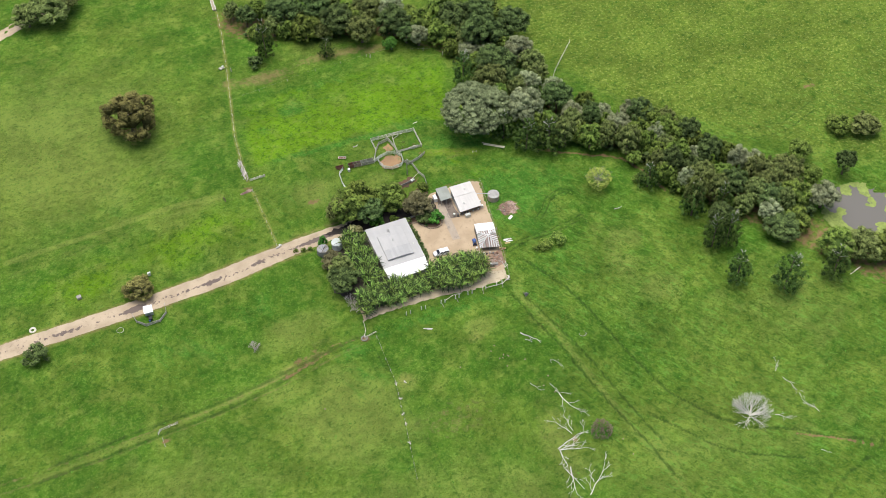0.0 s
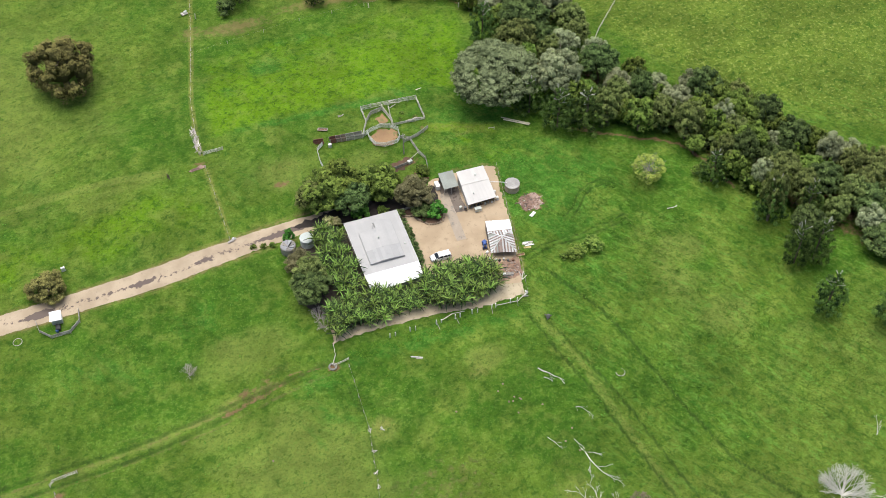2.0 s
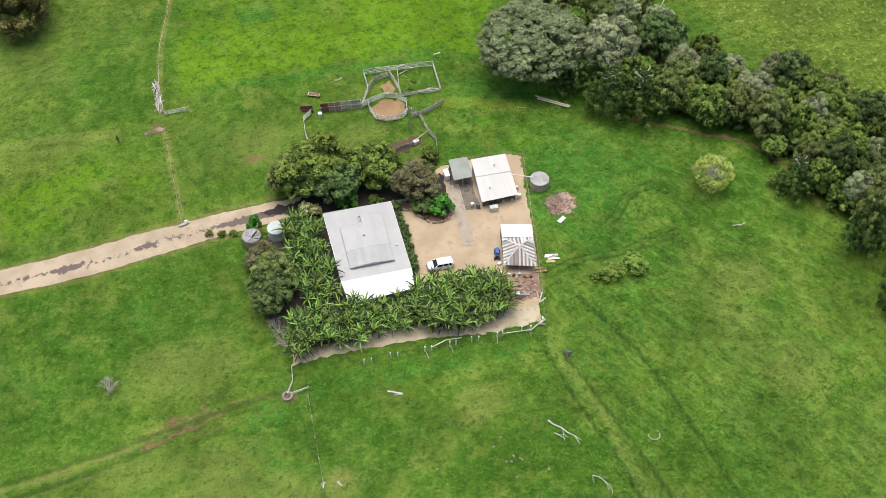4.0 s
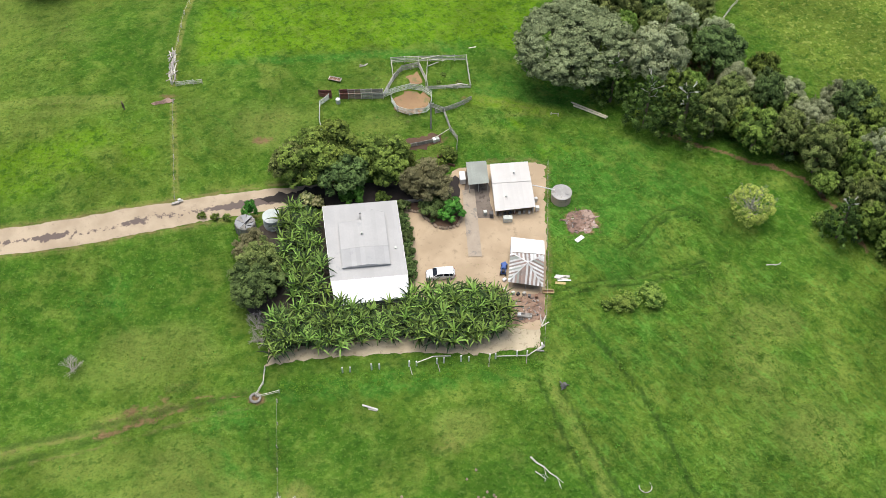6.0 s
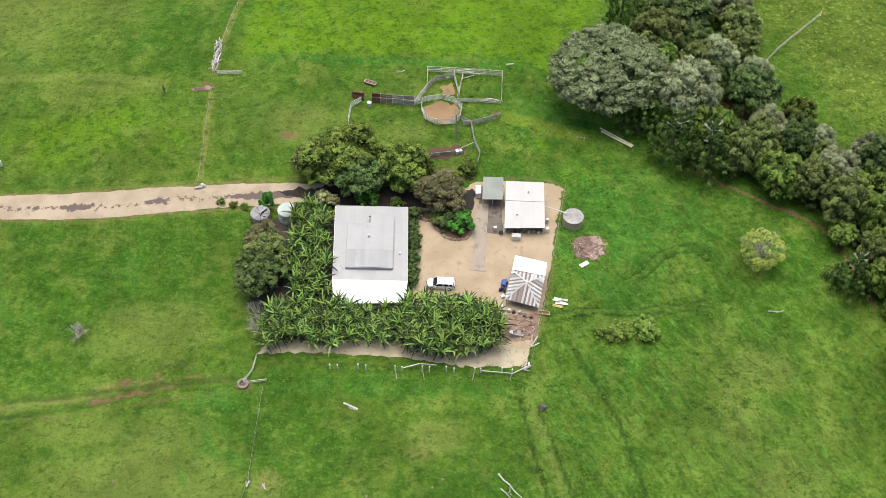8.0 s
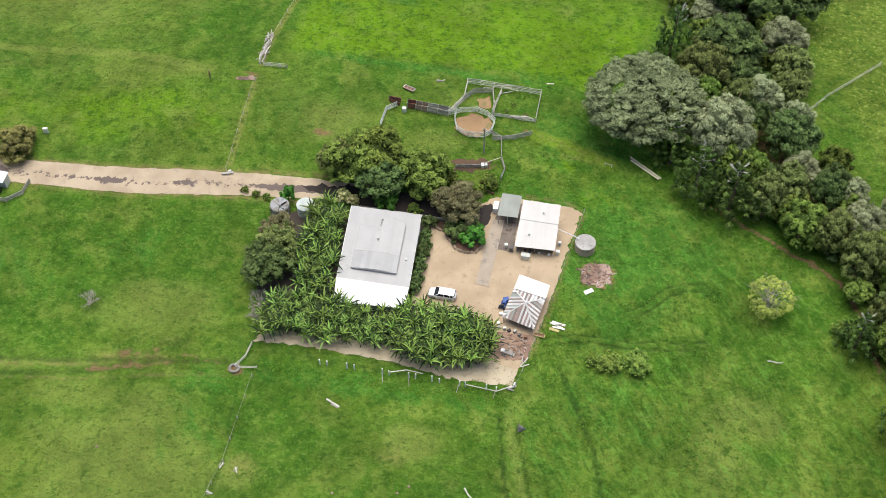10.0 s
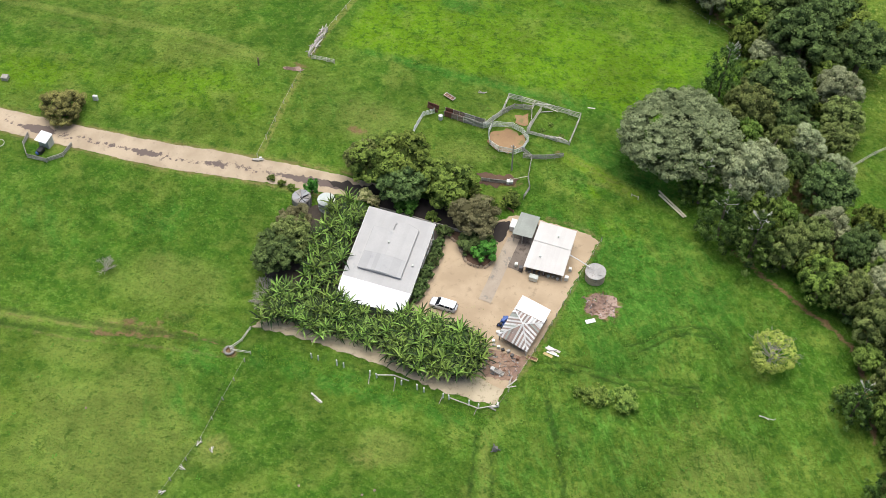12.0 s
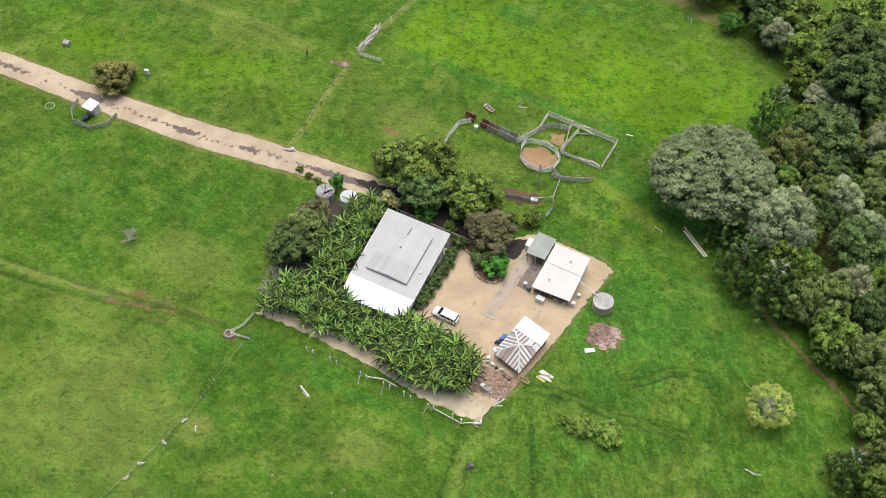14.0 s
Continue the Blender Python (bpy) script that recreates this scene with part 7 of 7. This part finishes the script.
# ---- grass tufts ----
def tufts(name, number, zone, size, material, seed, label, keep, bare=False):
    """Many small clumps of blades, standing in the pasture."""
    r = np.random.RandomState(seed)
    x, y = r.uniform(zone[0], zone[1], number), r.uniform(zone[2], zone[3], number)
    ok = keep(x, y, r) if bare else keep(x, y, r) & ~inside(YARD, x, y) & (edge_distance(ROAD, x, y, False) > 3.6) & ~inside([(-18, -22), (-18, 4), (16, 4), (16, -22)], x, y)
    x, y = x[ok], y[ok]
    n, blades = len(x), 5
    z = heights(x, y)
    a = r.uniform(0, 6.2832, (n, blades))
    s = size * r.uniform(0.5, 1.3, (n, 1)) * r.uniform(0.7, 1.2, (n, blades))
    base = np.stack([x[:, None] + 0.12 * s * np.cos(a), y[:, None] + 0.12 * s * np.sin(a), np.repeat(z[:, None] - 0.03, blades, 1)], -1)
    tip = base + np.stack([0.9 * s * np.cos(a), 0.9 * s * np.sin(a), 0.3 * s], -1)
    side = np.stack([-np.sin(a), np.cos(a), 0 * a], -1) * (0.17 * s)[..., None]
    mid = base * 0.45 + tip * 0.55 + np.array([0, 0, 1.0]) * (0.16 * s)[..., None]
    quad = np.stack([base, mid - side, tip, mid + side], 2).reshape(-1, 3)
    data = sheet(name, quad, np.arange(len(quad)).reshape(-1, 4).tolist())
    data.attributes.new("tone", "FLOAT", "POINT").data.foreach_set("value", np.repeat(r.rand(n), blades * 4).astype(np.float32))
    return tagged(part(name, data, material), label, "grass", kind="stuff")


def clumped(scale, level):
    def keep(x, y, r):
        f = np.array([noise.noise((float(a) * scale, float(b) * scale, 4)) for a, b in zip(x, y)])
        return f + r.normal(scale=0.25, size=len(x)) > level
    return keep


tufts("grass_tufts", 24000, (-100, 100, -105, 85), 0.36, "tuft", 1, "scattered mid-green grass tufts", clumped(0.06, 0.05))
tufts("rank_grass", 5000, (26, 76, -60, 26), 0.46, "tuft_dark", 2, "rank dark green grass clumps east of the yard", clumped(0.3, 0.0))
tufts("bank_grass", 1100, (-9, 33, -33.5, -30.4), 0.35, "tuft", 3, "lush grass below the bank", clumped(0.3, -0.2))
tufts("yard_weeds", 900, (19.5, 28.5, -18, -10.5), 0.22, "leaf_olive", 11, "thin dry weeds in the sandy yard", clumped(0.45, 0.22), True)
tufts("soil_weeds", 500, (28.5, 35, -28, -19), 0.3, "leaf_olive", 12, "weeds in the bare soil behind the hut", clumped(0.6, 0.15), True)
tufts("dark_tussocks", 3000, (-110, 120, -120, 160), 0.45, "tuft_dark", 6, "dark tussocks dotted over the pasture", clumped(0.035, 0.15))


# The low timber edge between the driveway and the house.
wall_edge = bmesh.new()
beam(wall_edge, (0.5, 3.5, ground_at(0.5, 3.5) + 0.35), (18.0, 3.2, ground_at(18.0, 3.2) + 0.35), 0.14, 0.7)
tagged(part("garden_edge", wall_edge, "grey_wood"), "low weathered timber edge along the driveway", "edging")
boards(5.0, -37.2, -25, [(0, 0, 0.14, 2.6, 0.26, 0.2, 0, "dead_wood"), (0.5, -0.3, 0.12, 1.4, 0.16, 0.14, 4, "grey_wood")], "split bleached log lying in the grass", "log", "log")

# Broken post remains along the old field fence, the field gate and odd things in the grass.
for k, (x, y) in enumerate(((-9.6, -50.8), (-7.1, -51.2), (-10.1, -55.5), (-11.2, -60.2), (-11.7, -63.3), (-12.9, -69.2))):
    boards(x, y, 47 * k, [(0, 0, 0.12, 1.1, 0.15, 0.14, 75, "dead_wood"), (0.25, 0.2, 0.16, 0.6, 0.14, 0.14, 50, "grey_wood"), (-0.25, 0.1, 0.1, 0.6, 0.14, 0.12, 95, "grey_wood")], "broken bleached fence timber in the grass", "broken_post", "fence post")
fence([(-72.4, -42.3), (-71.7, -41.4), (-67.0, -40.8)], "low pale timber field gate", 1.1, 3, 2.4, "pale_wood", rail=0.08)
fence([(-71.7, -44.2), (-71.6, -46.4)], "short dark post with a pale fallen rail", 0.9, 1, 2.2, "grey_wood", rail=0.14, post=0.2)
fence([(-35.1, 28.8), (-34.8, 28.2)], "short dark strainer post in the field", 1.4, 1, 0.7, "bark", rail=0.12, post=0.26)
heap = [(rng.uniform(-0.6, 0.6), rng.uniform(-4.2, 4.2), 0.15 + 0.5 * rng.random(), rng.uniform(0.9, 2.2), 0.15, 0.14, rng.choice((80, 95, 70, 105, 88, 30)), rng.choice(("pale_wood", "grey_wood", "grey_wood", "twig_wood"))) for _ in range(40)]
boards(-26.4, 39.0, 0, heap, "long tumbled heap of bleached timber by the fence", "timber_heap", "timber")
dump = thing("burnt_stump", (35.3, -36.7, ground_at(35.3, -36.7)), "low charred stump in the rank grass", "stump")
bm = bmesh.new()
limb(bm, [(0, 0, -0.1), (0.1, 0, 0.35), (0.2, 0.05, 0.6)], [0.5, 0.42, 0.3], 9)
part("stump", bm, "wall_dark", dump)
for k in range(3):
    bm = bmesh.new()
    limb(bm, [(0.3 * k - 0.4, 0.2, 0.1), (0.9 * math.cos(2.1 * k), 0.9 * math.sin(2.1 * k), 0.12)], [0.16, 0.1], 6)
    part("root", bm, "wall_dark", dump)

# Pale stones scattered over the hollow below the bank.
stone = random.Random(8)
for k in range(16):
    o = new("stone", shapes[stone.randrange(5)])
    x, y = stone.choice(((20, -52), (24, -58), (14, -50), (40, -92), (28, -66), (-30, -48))), 0
    x, y = x[0] + stone.uniform(-6, 6), x[1] + stone.uniform(-5, 5)
    o.matrix_basis = pose(x, y, ground_at(x, y) + 0.1, 0, 0, stone.uniform(0, 360)) @ Matrix.Diagonal((0.8, 0.7, 0.6, 1))
    tagged(o, "small pale field stone in the grass", "stone", "field stones")

trough = thing("long_trough", (-13.0, 128.8, ground_at(-13.0, 128.8)), "long pale concrete cattle trough beside the fence", "trough", turn=86)
part("base", box(bmesh.new(), (0, 0, 0.25), (6.6, 1.1, 0.5), 0, 0.05), "concrete", trough)
for y in (-0.5, 0.5):
    part("rim", beam(bmesh.new(), (-3.3, y, 0.55), (3.3, y, 0.55), 0.12, 0.1), "white", trough)
boards(-19.2, 93.2, 20, [(0, 0, 0.3, 1.8, 1.2, 0.2, 0, "grey_wood"), (0.4, 0.1, 0.6, 0.9, 0.5, 0.5, 20, "galv"), (-0.6, -0.2, 0.55, 0.3, 1.3, 0.2, 10, "pale_wood")], "grey timber and iron heap beside the field fence", "scrap_heap", "scrap")
for x, y in ((-16.6, 90.6), (29.6, 78.7), (53.3, 70.8)):
    p = thing("strainer_post", (x, y, ground_at(x, y)), "pale timber strainer post of the paddock fence", "post", "strainer posts")
    part("shaft", limb(bmesh.new(), [(0, 0, -0.3), (0.05, 0, 1.5)], [0.17, 0.14], 8), "pale_wood", p)
boards(126.6, -65.4, 17, [(0, 0, 0.15, 5.0, 0.22, 0.2, 0, "pale_wood")], "long pale pole lying in the grass", "pole", "pole")
